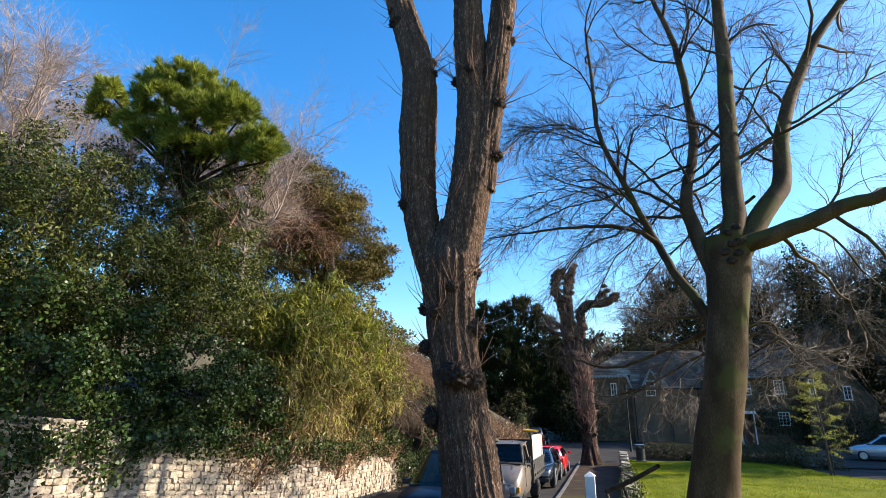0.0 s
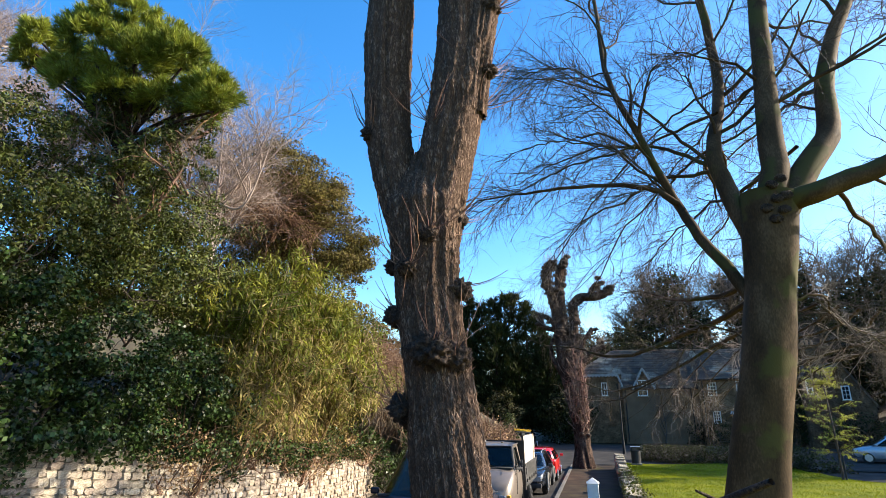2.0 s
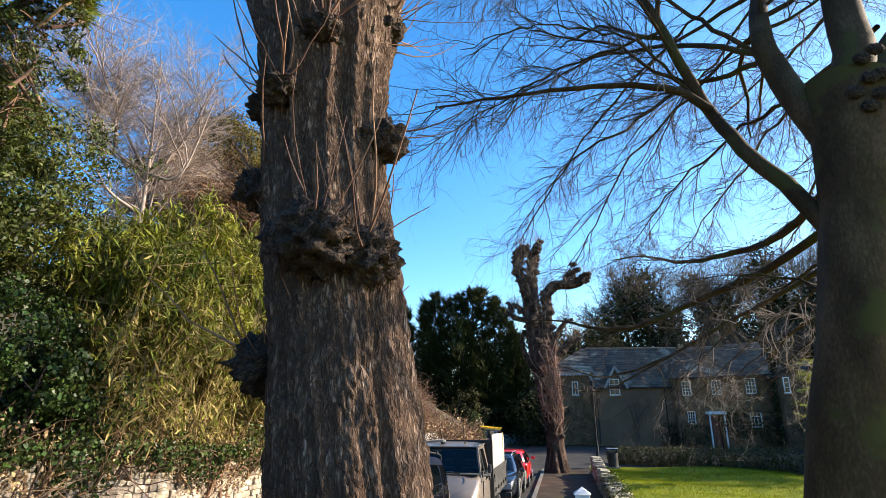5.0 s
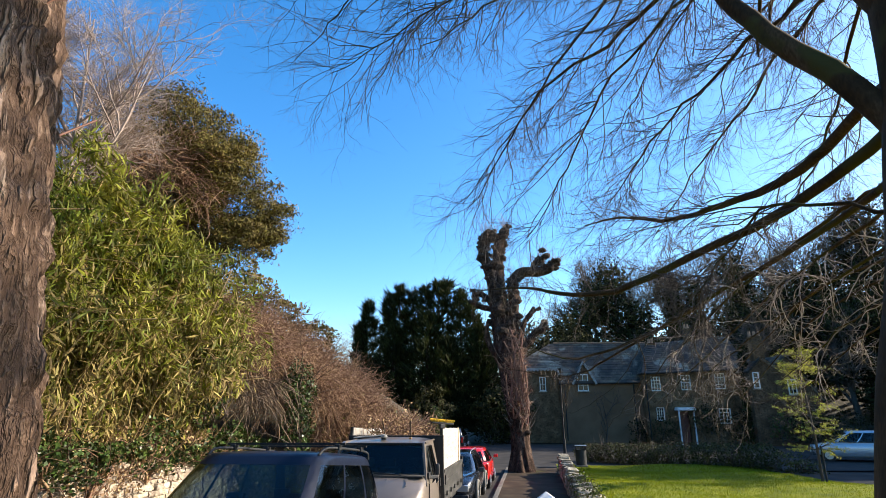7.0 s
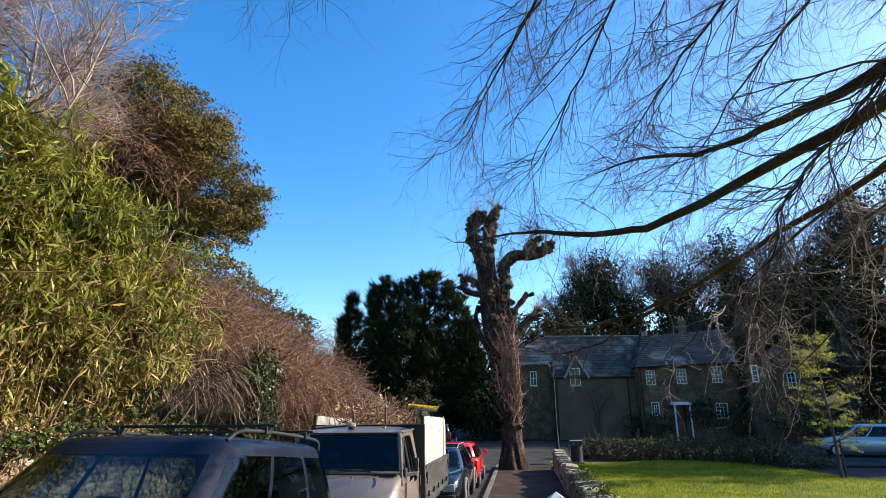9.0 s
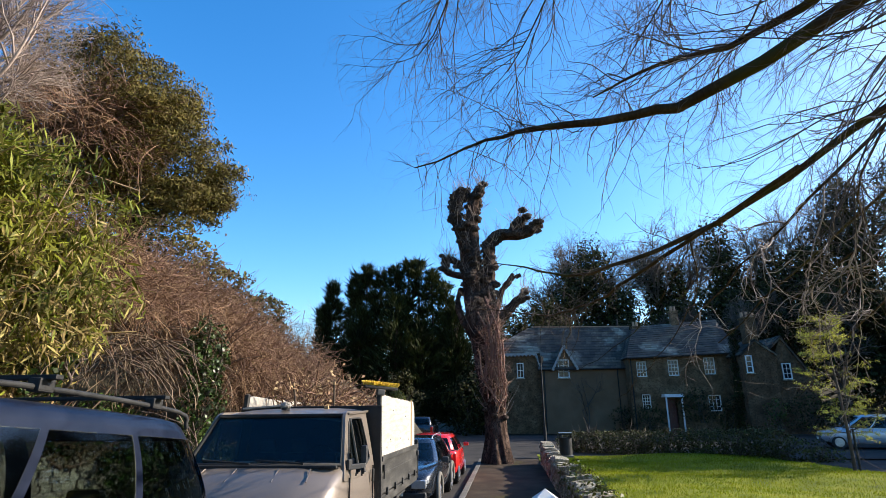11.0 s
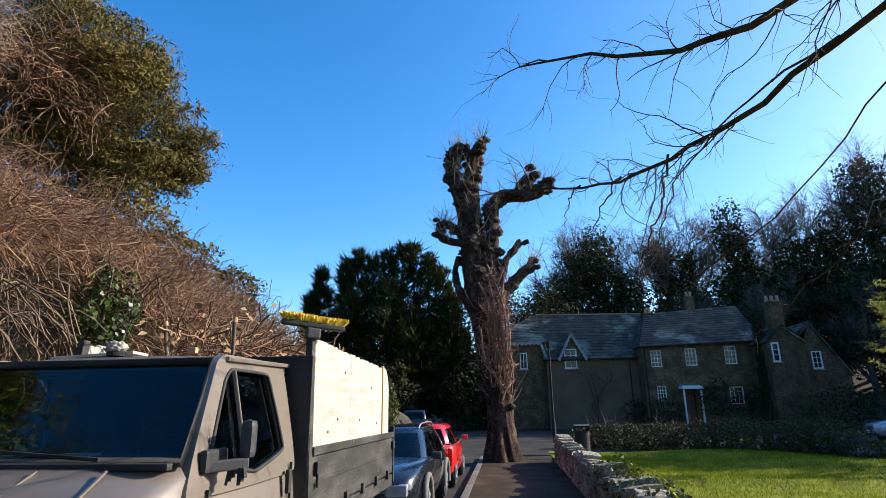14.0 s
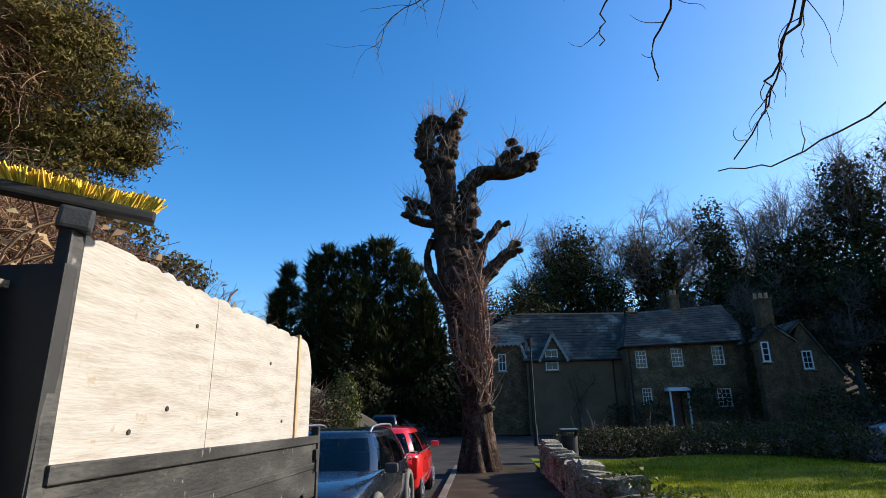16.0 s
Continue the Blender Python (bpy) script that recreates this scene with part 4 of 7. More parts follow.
pb = [(-12.6, 12.4, 10.8, 0.95), (-11.6, 12.0, 10.75, 0.95), (-10.6, 12.5, 10.2, 0.9), (-13.2, 12.5, 10.1, 0.7), (-9.8, 12.2, 9.5, 0.8), (-9.1, 12.6, 8.75, 0.65), (-10.7, 11.7, 9.35, 0.85), (-12.0, 11.6, 9.9, 0.85), (-11.4, 13.2, 10.2, 0.9), (-8.8, 12.3, 8.2, 0.5), (-9.7, 12.8, 8.3, 0.55),
      (-11.2, 11.9, 8.7, 0.65), (-12.6, 12.0, 9.2, 0.65), (-10.3, 12.2, 8.5, 0.6), (-11.9, 12.6, 8.9, 0.6), (-15.0, 12.4, 11.0, 0.55), (-14.8, 12.2, 11.35, 0.4), (-15.3, 12.6, 10.8, 0.4), (-14.2, 12.5, 10.2, 0.4)]
tc, td = [], []
for x, y, z, r in pb:          # tufts of needles over each bough's end
    d = rng.normal(size=(int(70 * r * r) + 16, 3))
    d /= np.linalg.norm(d, axis=1, keepdims=True)
    d[:, 2] = np.where(d[:, 2] < -0.35, -d[:, 2], d[:, 2])
    tc.append(np.array([x, y, z]) + d * r * rng.uniform(0.6, 1.05, (len(d), 1)) * [1, 1, 0.72])
    td.append(d * [1, 1, 0.6] + [0, 0, 0.55])
tc, td = np.concatenate(tc), np.concatenate(td)
per = 95
c_ = np.repeat(tc, per, 0) + rng.normal(0, 0.035, (len(tc) * per, 3))
d_ = np.repeat(td / np.linalg.norm(td, axis=1, keepdims=True), per, 0) + rng.normal(0, 0.5, c_.shape)
d_ /= np.linalg.norm(d_, axis=1, keepdims=True)
w_ = np.cross(d_, rng.normal(size=d_.shape))
w_ *= 0.0095 / np.linalg.norm(w_, axis=1, keepdims=True)
l_ = rng.uniform(0.15, 0.3, (len(c_), 1))
V = np.stack([c_ - w_ * 0.5, c_ + d_ * l_ * 0.6 + w_, c_ + d_ * l_, c_ + d_ * l_ * 0.6 - w_], 1).reshape(-1, 3)
raw("crown", V, np.arange(len(V)).reshape(-1, 4), M_PINE, pine, "tufts of long green needles")
V, F = tubes(np.stack([curve([(-11.8, 12.6, 2.5), (-11.45, 12.5, 7.0), (-11.5, 12.4, 10.2)], 12)] + [curve([(-11.45, 12.5, 7.2 + 0.12 * (i % 7)), ((c[0] - 11.45) / 2, (c[1] + 12.5) / 2, c[2] * 0.5 + 3.9), (c[0], c[1], c[2] - 0.1)], 12) for i, c in enumerate(pb)]),
             np.stack([np.linspace(0.15, 0.05, 12)] + [np.linspace(0.065, 0.025, 12)] * len(pb)), 8)
raw("trunk", V, F, M_BARK_FAR, pine, smooth=True)

bam = thing("bamboo_clump", "dense yellow-green bamboo leaning over the wall", "bamboo", pose(0, 0, 0))
rng = np.random.default_rng(45)
n = 760
by = rng.uniform(14.6, 21.8, n)
b0 = np.stack([rng.uniform(-11.2, -9.2, n), by, gz(by) + 1.2], 1)
b1 = b0 + np.stack([rng.normal(0.5, 0.4, n), rng.normal(0.0, 0.35, n), rng.uniform(2.0, 4.6, n) * np.interp(by, [14.6, 16, 19, 21.8], [0.95, 1.25, 1.2, 0.95])], 1)
b2 = b1 + np.stack([rng.uniform(0.2, 0.9, n), rng.normal(0.1, 0.4, n), rng.uniform(-0.5, 0.4, n)], 1)
CP = np.stack([b0, b0 * 0.5 + b1 * 0.5 + [-0.1, 0, 0.2], b1, b2], 1)
V, F = tubes(CP, np.full(CP.shape[:2], 0.012), 4)
raw("cane_thicket", V, F, M_CULM, bam, "thin tan canes")
k = 84000
pi, f = rng.integers(0, n, k), rng.uniform(0.04, 1, k) ** 0.7
C = np.where((f < 0.66)[:, None], b0[pi] + (b1 - b0)[pi] * (f / 0.66)[:, None], b1[pi] + (b2 - b1)[pi] * ((f - 0.66) / 0.34)[:, None]) + rng.normal(0, 0.1, (k, 3))
knot_ = rng.integers(0, k // 34, k)          # leaves hang in bunches
C = C[knot_] + rng.normal(0, 0.14, (k, 3)) * [1, 1, 1.2]
V, F = leaves(rng, C, np.tile([0.6, -0.3, 0.5], (k, 1)), 0.27, 0.14, 0.75, fold=0.03, droop=1.6)
low_ = (C[:, 2] - gz(C[:, 1])) < rng.normal(4.0, 0.9, k)
pick = np.repeat(low_ & (rng.uniform(0, 1, k) < 0.75), 4)
V4 = V.reshape(-1, 3)
for keep, leaf_mat, tag_ in ((~pick, M_BAMBOO, ""), (pick, M_STRAW, "dry straw-coloured lower leaves")):
    Vk = V4[keep]
    raw("foliage", Vk, np.arange(len(Vk)).reshape(-1, 4), leaf_mat, bam, tag_)


def tangle(name, label, seed, path, rad, n, material, length=(0.8, 2.4), r0=0.008, leaf=None, nleaf=0, droop=-0.16, size=0.06, category="bramble", hollow=None):
    t = thing(name, label, category, pose(0, 0, 0))
    rng = np.random.default_rng(seed)
    c = curve(path, 40)
    i = rng.integers(0, 40, n)
    rr = np.interp(i, np.linspace(0, 39, len(rad)), rad)
    d = rng.normal(size=(n, 3))
    d /= np.linalg.norm(d, axis=1, keepdims=True)
    d[:, 2] = np.abs(d[:, 2])
    p = c[i] + d * rr[:, None] * rng.uniform(0.55, 1.0, n)[:, None]
    if hollow:
        ok = ~((p[:, 1] > hollow[0]) & (p[:, 1] < hollow[1]) & (p[:, 2] < hollow[2]))
        p, d = p[ok], d[ok]
        n = len(p)
    v = d + rng.normal(0, 0.7, (n, 3)) + [0.25, 0, 0.2]
    out = np.zeros((n, 8, 3))
    out[:, 0] = p
    L = rng.uniform(*length, n)[:, None] / 7
    for s in range(1, 8):
        v = v / np.linalg.norm(v, axis=1, keepdims=True) + rng.normal(0, 0.3, (n, 3)) + [0, 0, droop]
        out[:, s] = out[:, s - 1] + v / np.linalg.norm(v, axis=1, keepdims=True) * L
    V, F = tubes(out, np.full((n, 8), r0) * rng.uniform(0.6, 1.5, (n, 1)), 3)
    raw("stem_tangle", V, F, material, t)
    for i in range(0, 12):          # the stoutest stems
        V, F = tubes(out[i:i + 1], np.full((1, 8), r0 * 1.9) * np.linspace(1, 0.5, 8), 5)
        raw("stem", V, F, material, t, smooth=True)
    if leaf:
        q = out.reshape(-1, 3)[rng.integers(0, n * 8, nleaf)] + rng.normal(0, 0.06, (nleaf, 3))
        V, F = leaves(rng, q, np.tile([0.4, -0.3, 0.6], (nleaf, 1)), size, 0.6, 0.8)
        raw("foliage", V, F, leaf, t)
    return t


tangle("bramble_thicket", "tangled leafless brown brambles arching over the bank", 51, [(-10.6, 22, 2.4), (-10.3, 23.5, 2.0), (-9.6, 26, 1.5), (-8.8, 28.5, 0.6), (-7.8, 31, -0.2)], [1.9, 2.0, 1.9, 1.6, 1.3], 11500, M_TWIG_BROWN, (0.5, 1.7), r0=0.0062, droop=-0.12, leaf=M_DEADLEAF, nleaf=4000, size=0.05, hollow=(21.6, 26.2, 2.3))
tangle("bramble_thicket", "tangled leafless brown brambles arching over the bank", 52, [(-12.6, 21, 2.7), (-12.0, 25, 2.5), (-11.4, 29, 2.6), (-10.8, 33, 1.8), (-10.0, 37, 1.0)], [1.9, 1.9, 1.9, 1.8, 1.5], 9500, M_TWIG_BROWN, (0.5, 1.7), r0=0.0068, droop=-0.12)
tangle("hanging_creeper", "pale woody creeper stems hanging before a dark hollow", 53, [(-9.0, 22.4, 1.0), (-8.9, 23.6, 1.2), (-8.9, 25.0, 1.0)], [0.7, 0.8, 0.7], 210, M_CREEPER, (0.8, 2.0), 0.0095, droop=-0.3, category="creeper")
# the three lowest blobs are added leaves, standing in for the hollow's shade
shrub("ivy_stump", "old stump wrapped in glossy ivy, with ivy added to darken a hollow", "ivy", 54, [((-7.95, 24.9, 0.2), (0.42, 0.5, 1.3)), ((-8.0, 24.9, 1.45), (0.5, 0.55, 0.8)), ((-8.75, 21.2, 1.1), (0.4, 0.5, 0.6)), ((-8.7, 23.8, -1.0), (0.5, 0.9, 0.9)), ((-8.5, 26.2, -1.1), (0.5, 1.3, 0.8)), ((-8.2, 28.4, -1.2), (0.5, 1.2, 0.7))], 3000, 0.09, M_IVY, M_TWIG, aspect=0.8)
tangle("hedgerow", "leafless twiggy hedgerow with scattered yellow leaves", 55, [(-7.9, 28.5, -0.7), (-7.5, 31.0, -0.8), (-7.1, 33.2, -0.9), (-6.8, 35.4, -0.9)], [1.3, 1.3, 1.1, 0.9], 2800, M_TWIG_BROWN, (0.6, 1.5), 0.008, M_BAMBOO, 1500, droop=0.03, size=0.09, category="hedge")
shrub("clipped_hedge", "clipped green garden hedge", "hedge", 57, [((-5.50 - 0.12 * (y - 35.5), y, -0.46), (0.48, 0.8, 1.44)) for y in (34.8, 35.8, 36.8)], 1700, 0.09, M_LAUREL, M_TWIG, inner=0.6, lump=0.08)

yew = thing("yew_tree", "broad dark olive yew tree with brownish sprays", "tree", pose(0, 0, 0))
yb = [((-23.5, 43, 15.5), (4.6, 4.6, 4.6)), ((-20.5, 42, 14.2), (3.0, 3.4, 2.9)), ((-24, 41, 19.2), (3.4, 3.6, 2.8)), ((-27, 44, 18), (4, 4, 4)), ((-21.5, 41, 17), (2.6, 2.6, 2.4)), ((-20.3, 41.5, 11.6), (2.4, 2.4, 1.2)), ((-26, 42, 12.5), (4, 4, 3.0)), ((-19.2, 42, 13.0), (1.6, 1.8, 1.4)), ((-28.5, 42, 20.0), (4.6, 4.0, 3.8)), ((-25.2, 41.5, 20.3), (3.2, 3.4, 2.9)), ((-32, 43, 16), (4, 4, 5))]
rng = np.random.default_rng(60)
for c, r in list(yb):          # flat drooping tiers that break the outline
    for _ in range(14):
        a, u = rng.uniform(0, 6.28), rng.uniform(-0.7, 0.9)
        w_ = math.sqrt(1 - u * u) * 1.02
        yb.append(((c[0] + r[0] * w_ * math.cos(a), c[1] + r[1] * w_ * math.sin(a), c[2] + r[2] * u), (1.0, 1.0, 0.34)))
foliage("crown", 61, yb, 520, 0.3, M_YEW, yew, aspect=0.26, spread=0.8, inner=0.5, lump=0.3, droop=0.5)
V, F = tubes(np.stack([curve([(-24.5, 43, 5), (-24, 43, 10), c], 10) for c, r in yb[:8]]), np.stack([np.linspace(0.5, 0.08, 10)] * 8), 8)
raw("trunk", V, F, M_BARK_FAR, yew, smooth=True)
shrub("far_shrub", "distant evergreen shrub behind the brambles", "shrub", 63, [((-15.5, 38, 6.2), (1.6, 2, 1.2)), ((-13.5, 39, 4.6), (1.6, 2, 1.4)), ((-17.5, 37, 7.6), (2.2, 2, 1.6))], 900, 0.2, M_YEW, M_TWIG)


def bare_tree(name, label, seed, x, y, z0, h, spread, material, n1=26, n2=240, n3=1300, r=0.2, group="", stems=3, wander=0.15):
    t = thing(name, label, "tree", pose(x, y, z0), group)
    rng = np.random.default_rng(seed)
    T = np.stack([curve([(0, 0, 0), (rng.normal(0, 0.2), rng.normal(0, 0.2), h * 0.4), (rng.normal(0, 0.6), rng.normal(0, 0.6), h * 0.9)], 14)] +
                 [curve([(0, 0, h * 0.15 * min(k, 3)), (math.cos(k * 2.1) * spread * 0.4, math.sin(k * 2.1) * spread * 0.4, h * (0.3 + 0.36 * k / stems)), (math.cos(k * 2.1) * spread * 0.7, math.sin(k * 2.1) * spread * 0.7, h * (0.6 + 0.3 * k / stems))], 14) for k in range(1, stems + 1)])
    TR = np.stack([np.linspace(r, r * 0.2, 14)] + [np.linspace(r * 0.6, r * 0.15, 14)] * stems)
    A, a = sprout(rng, T, TR, n1, (h * 0.18, h * 0.4), 46, r * 0.32, lift=0.07, wander=wander, m=8, span=(0.35, 1))
    B, b = sprout(rng, A, a, n2, (h * 0.07, h * 0.2), 44, r * 0.16, lift=0.05, wander=wander * 1.3, m=6)
    C, c = sprout(rng, B, b, n3, (h * 0.03, h * 0.11), 42, r * 0.1, lift=0.03, wander=wander * 1.5, m=4)
    V, F = tubes(T, TR, 8)
    raw("trunk", V, F, material, t, smooth=True)
    V, F = join(tubes(A, a, 5), tubes(B, b, 4), tubes(C, c, 3))
    raw("branchwork", V, F, material, t)
    return t


tangle("bare_climber", "dome of brown leafless climber smothering the yew", 64, [(-29.4, 39.4, 13.0), (-27.0, 39.2, 15.2), (-24.6, 38.8, 14.4), (-23.4, 38.6, 13.0)], [3.8, 4.4, 3.8, 3.0], 1900, M_TWIG_BROWN, (1.4, 3.6), r0=0.017, droop=-0.16, category="climber")
G = "bare trees on the left bank"
for k, (x, y, h, s) in enumerate([(-29.0, 18, 12.5, 4.6), (-22.2, 29.5, 15.5, 5.2), (-33, 26, 14, 5)]):
    bare_tree("bare_tree", "leafless tree with pale twigs on the bank", 70 + k, x, y, float(terrain(np.array(x), np.array(y))) - 0.1, h, s, M_TWIG_PALE, group=G, n1=80, n2=1100, n3=8500, r=0.16, stems=8, wander=0.16)
bare_tree("bare_tree", "leafless tree with pale twigs far down the road", 90, -19, 72, -1.9, 11, 5, M_TWIG_PALE, n2=300, n3=1600)

cyp = thing("cypress_tree", "massive dark green cypress with feathery tips", "tree", pose(0, 0, 0))
leaders = [(-16.4, 61.0, 11.5, 1.9), (-17.1, 60.6, 9.2, 1.4), (-14.3, 61.0, 12.3, 2.2), (-13.3, 61.3, 13.0, 2.6), (-12.0, 61.0, 12.5, 2.8), (-10.6, 60.8, 12.8, 3.0), (-9.4, 60.6, 13.0, 3.0), (-8.5, 60.8, 13.5, 3.0), (-7.3, 60.6, 12.4, 2.8), (-6.1, 60.6, 11.0, 2.4),
           (-10.2, 59.4, 9.6, 4.0), (-5.3, 60.0, 8.4, 2.2), (-13.4, 59.8, 8.4, 3.6), (-8.0, 59.2, 7.2, 3.4), (-15.6, 60.4, 5.6, 2.8), (-4.6, 60.0, 5.6, 1.8)]
rng = np.random.default_rng(94)
sc, su = [], []
for x, y, top, wide in leaders:          # upswept boughs round each leader, feathered along their outer part
    n = 190
    f = rng.uniform(0.0, 0.97, n)
    a = rng.uniform(0, 2 * math.pi, n)
    L = wide * (1.0 - f) ** 0.9 * rng.uniform(0.7, 1.2, n) + 0.1
    base = np.stack([np.full(n, x), np.full(n, y), -1.6 + (top + 1.4) * f], 1)
    rise = rng.uniform(0.35, 0.75, n) + 0.6 * f
    way = np.stack([np.cos(a), np.sin(a), rise], 1)
    u = rng.uniform(0.35, 1.0, (n, 36))
    pts = base[:, None] + way[:, None] * (L[:, None] * u)[..., None] * np.array([1, 1, 0.7])
    pts += rng.normal(0, 1, pts.shape) * (0.3 * (1.1 - u))[..., None]
    sc.append(pts.reshape(-1, 3))
    su.append((way[:, None] + rng.normal(0, 0.42, pts.shape)).reshape(-1, 3))
sc, su = np.concatenate(sc), np.concatenate(su)
su /= np.linalg.norm(su, axis=1, keepdims=True)
sw = np.cross(su, rng.normal(size=su.shape))
sw *= 0.042 / np.linalg.norm(sw, axis=1, keepdims=True)
sl = rng.uniform(0.3, 0.62, (len(sc), 1)) * np.where(rng.uniform(0, 1, (len(sc), 1)) < 0.12, 1.9, 1.0)
V = np.stack([sc - sw * 0.4, sc + su * sl * 0.45 + sw, sc + su * sl, sc + su * sl * 0.45 - sw], 1).reshape(-1, 3)
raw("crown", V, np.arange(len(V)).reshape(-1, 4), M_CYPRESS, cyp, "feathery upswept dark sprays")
V, F = tubes(np.stack([curve([(-10.5, 62.0, -2), ((x - 10.5) / 2, 61.4, 1.5), (x, y, 3.5), (x, y, top - 0.5)], 12) for x, y, top, wide in leaders]), np.stack([np.linspace(0.4, 0.04, 12)] * len(leaders)), 8)
raw("trunk", V, F, M_BARK_FAR, cyp, smooth=True)
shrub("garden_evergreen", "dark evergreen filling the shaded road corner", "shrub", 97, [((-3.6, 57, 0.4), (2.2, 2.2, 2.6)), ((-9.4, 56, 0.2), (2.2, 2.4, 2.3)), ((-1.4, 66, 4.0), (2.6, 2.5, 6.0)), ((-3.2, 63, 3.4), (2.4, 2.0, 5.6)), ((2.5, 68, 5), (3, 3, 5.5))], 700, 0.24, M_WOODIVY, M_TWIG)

# wooded hillside behind the cottages
G = "ivy-clad trees on the hillside"
rng = np.random.default_rng(101)
# the last two stand out of view, added to throw shade on the lawn
for k, (x, y, top, w) in enumerate([(9.4, 76, 18.2, 2.7), (5.6, 74, 12.5, 2.4), (16.4, 78, 17.2, 1.7), (19.2, 77, 15.0, 1.5), (22.7, 75, 19.2, 2.0), (12.6, 74, 12.0, 2.4), (27, 73, 15.0, 2.6), (30.2, 72, 15.5, 2.4), (34.5, 70, 22.5, 3.0), (38.5, 66, 23.0, 3.6),
                                    (20, 71, 11.0, 3.4), (24.5, 69, 10.6, 3.4), (16, 70, 9.5, 3.2), (30, 66, 11.5, 3.6), (34.5, 62, 12.0, 3.8), (42, 62, 18, 4.5), (38.5, 56, 11.5, 4.0), (44, 54, 15, 5), (3.5, 72, 10, 3.0), (10, 69, 8.5, 3.2), (27, 43.5, 11.5, 4.0), (29.5, 47, 12.5, 3.5)]):
    z0 = float(terrain(np.array(x), np.array(y)))
    h = top - z0
    t = thing("ivy_clad_tree", "hillside tree smothered in dark ivy", "tree", pose(x, y, z0), G)
    bl = [((rng.normal(0, 0.25 * w), rng.normal(0, 0.25 * w), h * f), (w * s * rng.uniform(0.65, 1.2), w * s * rng.uniform(0.7, 1.1), h * 0.16)) for f, s in [(0.15, 0.9), (0.34, 1.0), (0.52, 1.0), (0.7, 0.95), (0.86, 0.75)]]
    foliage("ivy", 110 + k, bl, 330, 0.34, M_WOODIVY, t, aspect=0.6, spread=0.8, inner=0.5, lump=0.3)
    V, F = tubes(curve([(0, 0, -0.3), (0.2, 0, h * 0.5), (0.1, 0, h * 0.97)], 8)[None], np.linspace(0.3, 0.08, 8)[None], 7)
    raw("trunk", V, F, M_TWIG, t, smooth=True)
G = "bare trees on the hillside"
for k, (x, y, h, s) in enumerate([(8, 82, 14, 4), (12, 80, 13, 4), (17.3, 79, 15.5, 4.2), (20.5, 80, 14, 4), (27.4, 75, 17, 5), (25, 78, 14, 4), (34.2, 71, 19, 5), (31, 75, 14, 4), (38, 66, 17, 5), (5, 80, 11, 4), (22, 68, 9, 4), (28, 65, 9, 4), (14, 66.5, 8, 3.5)]):
    bare_tree("bare_tree", "slender leafless tree on the hillside", 140 + k, x, y, float(terrain(np.array(x), np.array(y))), h, s, M_TWIG_FAR if k % 3 else M_TWIG, group=G, n1=36, n2=420, n3=3000, r=0.3)


# ---- vehicles ----
def loft(rings):
    n, k = len(rings), len(rings[0])
    V = np.array(rings, float).reshape(-1, 3)
    idx = np.arange(n * k).reshape(n, k)
    F = []
    for i in range(n - 1):
        for j in range(k):
            a, b = idx[i][j], idx[i][(j + 1) % k]
            F.append((int(a), int(b), int(idx[i + 1][(j + 1) % k]), int(idx[i + 1][j])))
    F.append(tuple(int(v) for v in idx[0][::-1]))
    F.append(tuple(int(v) for v in idx[-1]))
    return V, F


def cut(ob, cutters):
    """Wheel arches cut out of a body."""
    for r, w, m in cutters:
        bm = cyl(bmesh.new(), r, w, m, 28)
        c = part("cutter", bm, M_TRIM)
        mod = ob.modifiers.new("arch", "BOOLEAN")
        mod.operation, mod.solver, mod.object = "DIFFERENCE", "EXACT", c
        bpy.context.view_layer.update()
        me = bpy.data.meshes.new_from_object(ob.evaluated_get(bpy.context.evaluated_depsgraph_get()))
        ob.modifiers.clear()
        ob.data = me
        bpy.data.objects.remove(c)


def slab(a, b, c, d, t, name, material, parent, label=""):
    """A thin four-cornered plate with thickness t."""
    a, b, c, d = (Vector(v) for v in (a, b, c, d))
    n = (b - a).cross(d - a).normalized() * t
    V = [a, b, c, d, a - n, b - n, c - n, d - n]
    F = [(0, 1, 2, 3), (7, 6, 5, 4), (0, 4, 5, 1), (1, 5, 6, 2), (2, 6, 7, 3), (3, 7, 4, 0)]
    ob = raw(name, [tuple(v) for v in V], F, material, parent, label)
    return ob


def section(y, zb, zt, w, crown=0.03):
    p = [(w * 0.88, zb), (w * 0.97, zb + (zt - zb) * 0.12), (w, zb + (zt - zb) * 0.42), (w * 0.995, zb + (zt - zb) * 0.62), (w * 0.965, zt - 0.05), (w * 0.9, zt), (w * 0.5, zt + crown)]
    right = [(x, y, z) for x, z in p]
    return right + [(-x, yy, z) for x, yy, z in right[::-1]]


def wheel(parent, x, y, r, w, side, rim_mat=None):
    bm = cyl(bmesh.new(), r, w, pose(x, y, r, 0, 90, 0), 32, bevel=0.03)
    tyre = part("wheel", bm, M_RUBBER, parent, "black tyre", smooth=False)
    bm = cyl(bmesh.new(), r * 0.66, 0.03, pose(x + side * (w / 2 + 0.005), y, r, 0, 90, 0), 28, bevel=0.008)
    cyl(bm, r * 0.14, 0.05, pose(x + side * (w / 2 + 0.02), y, r, 0, 90, 0), 14)
    for k in range(5):
        a = k * 2 * math.pi / 5
        beam(bm, (x + side * (w / 2 + 0.02), y, r), (x + side * (w / 2 + 0.02), y + r * 0.6 * math.cos(a), r + r * 0.6 * math.sin(a)), 0.03, r * 0.16)
    part("rim", bm, rim_mat or M_ALLOY, tyre, "metal wheel rim")


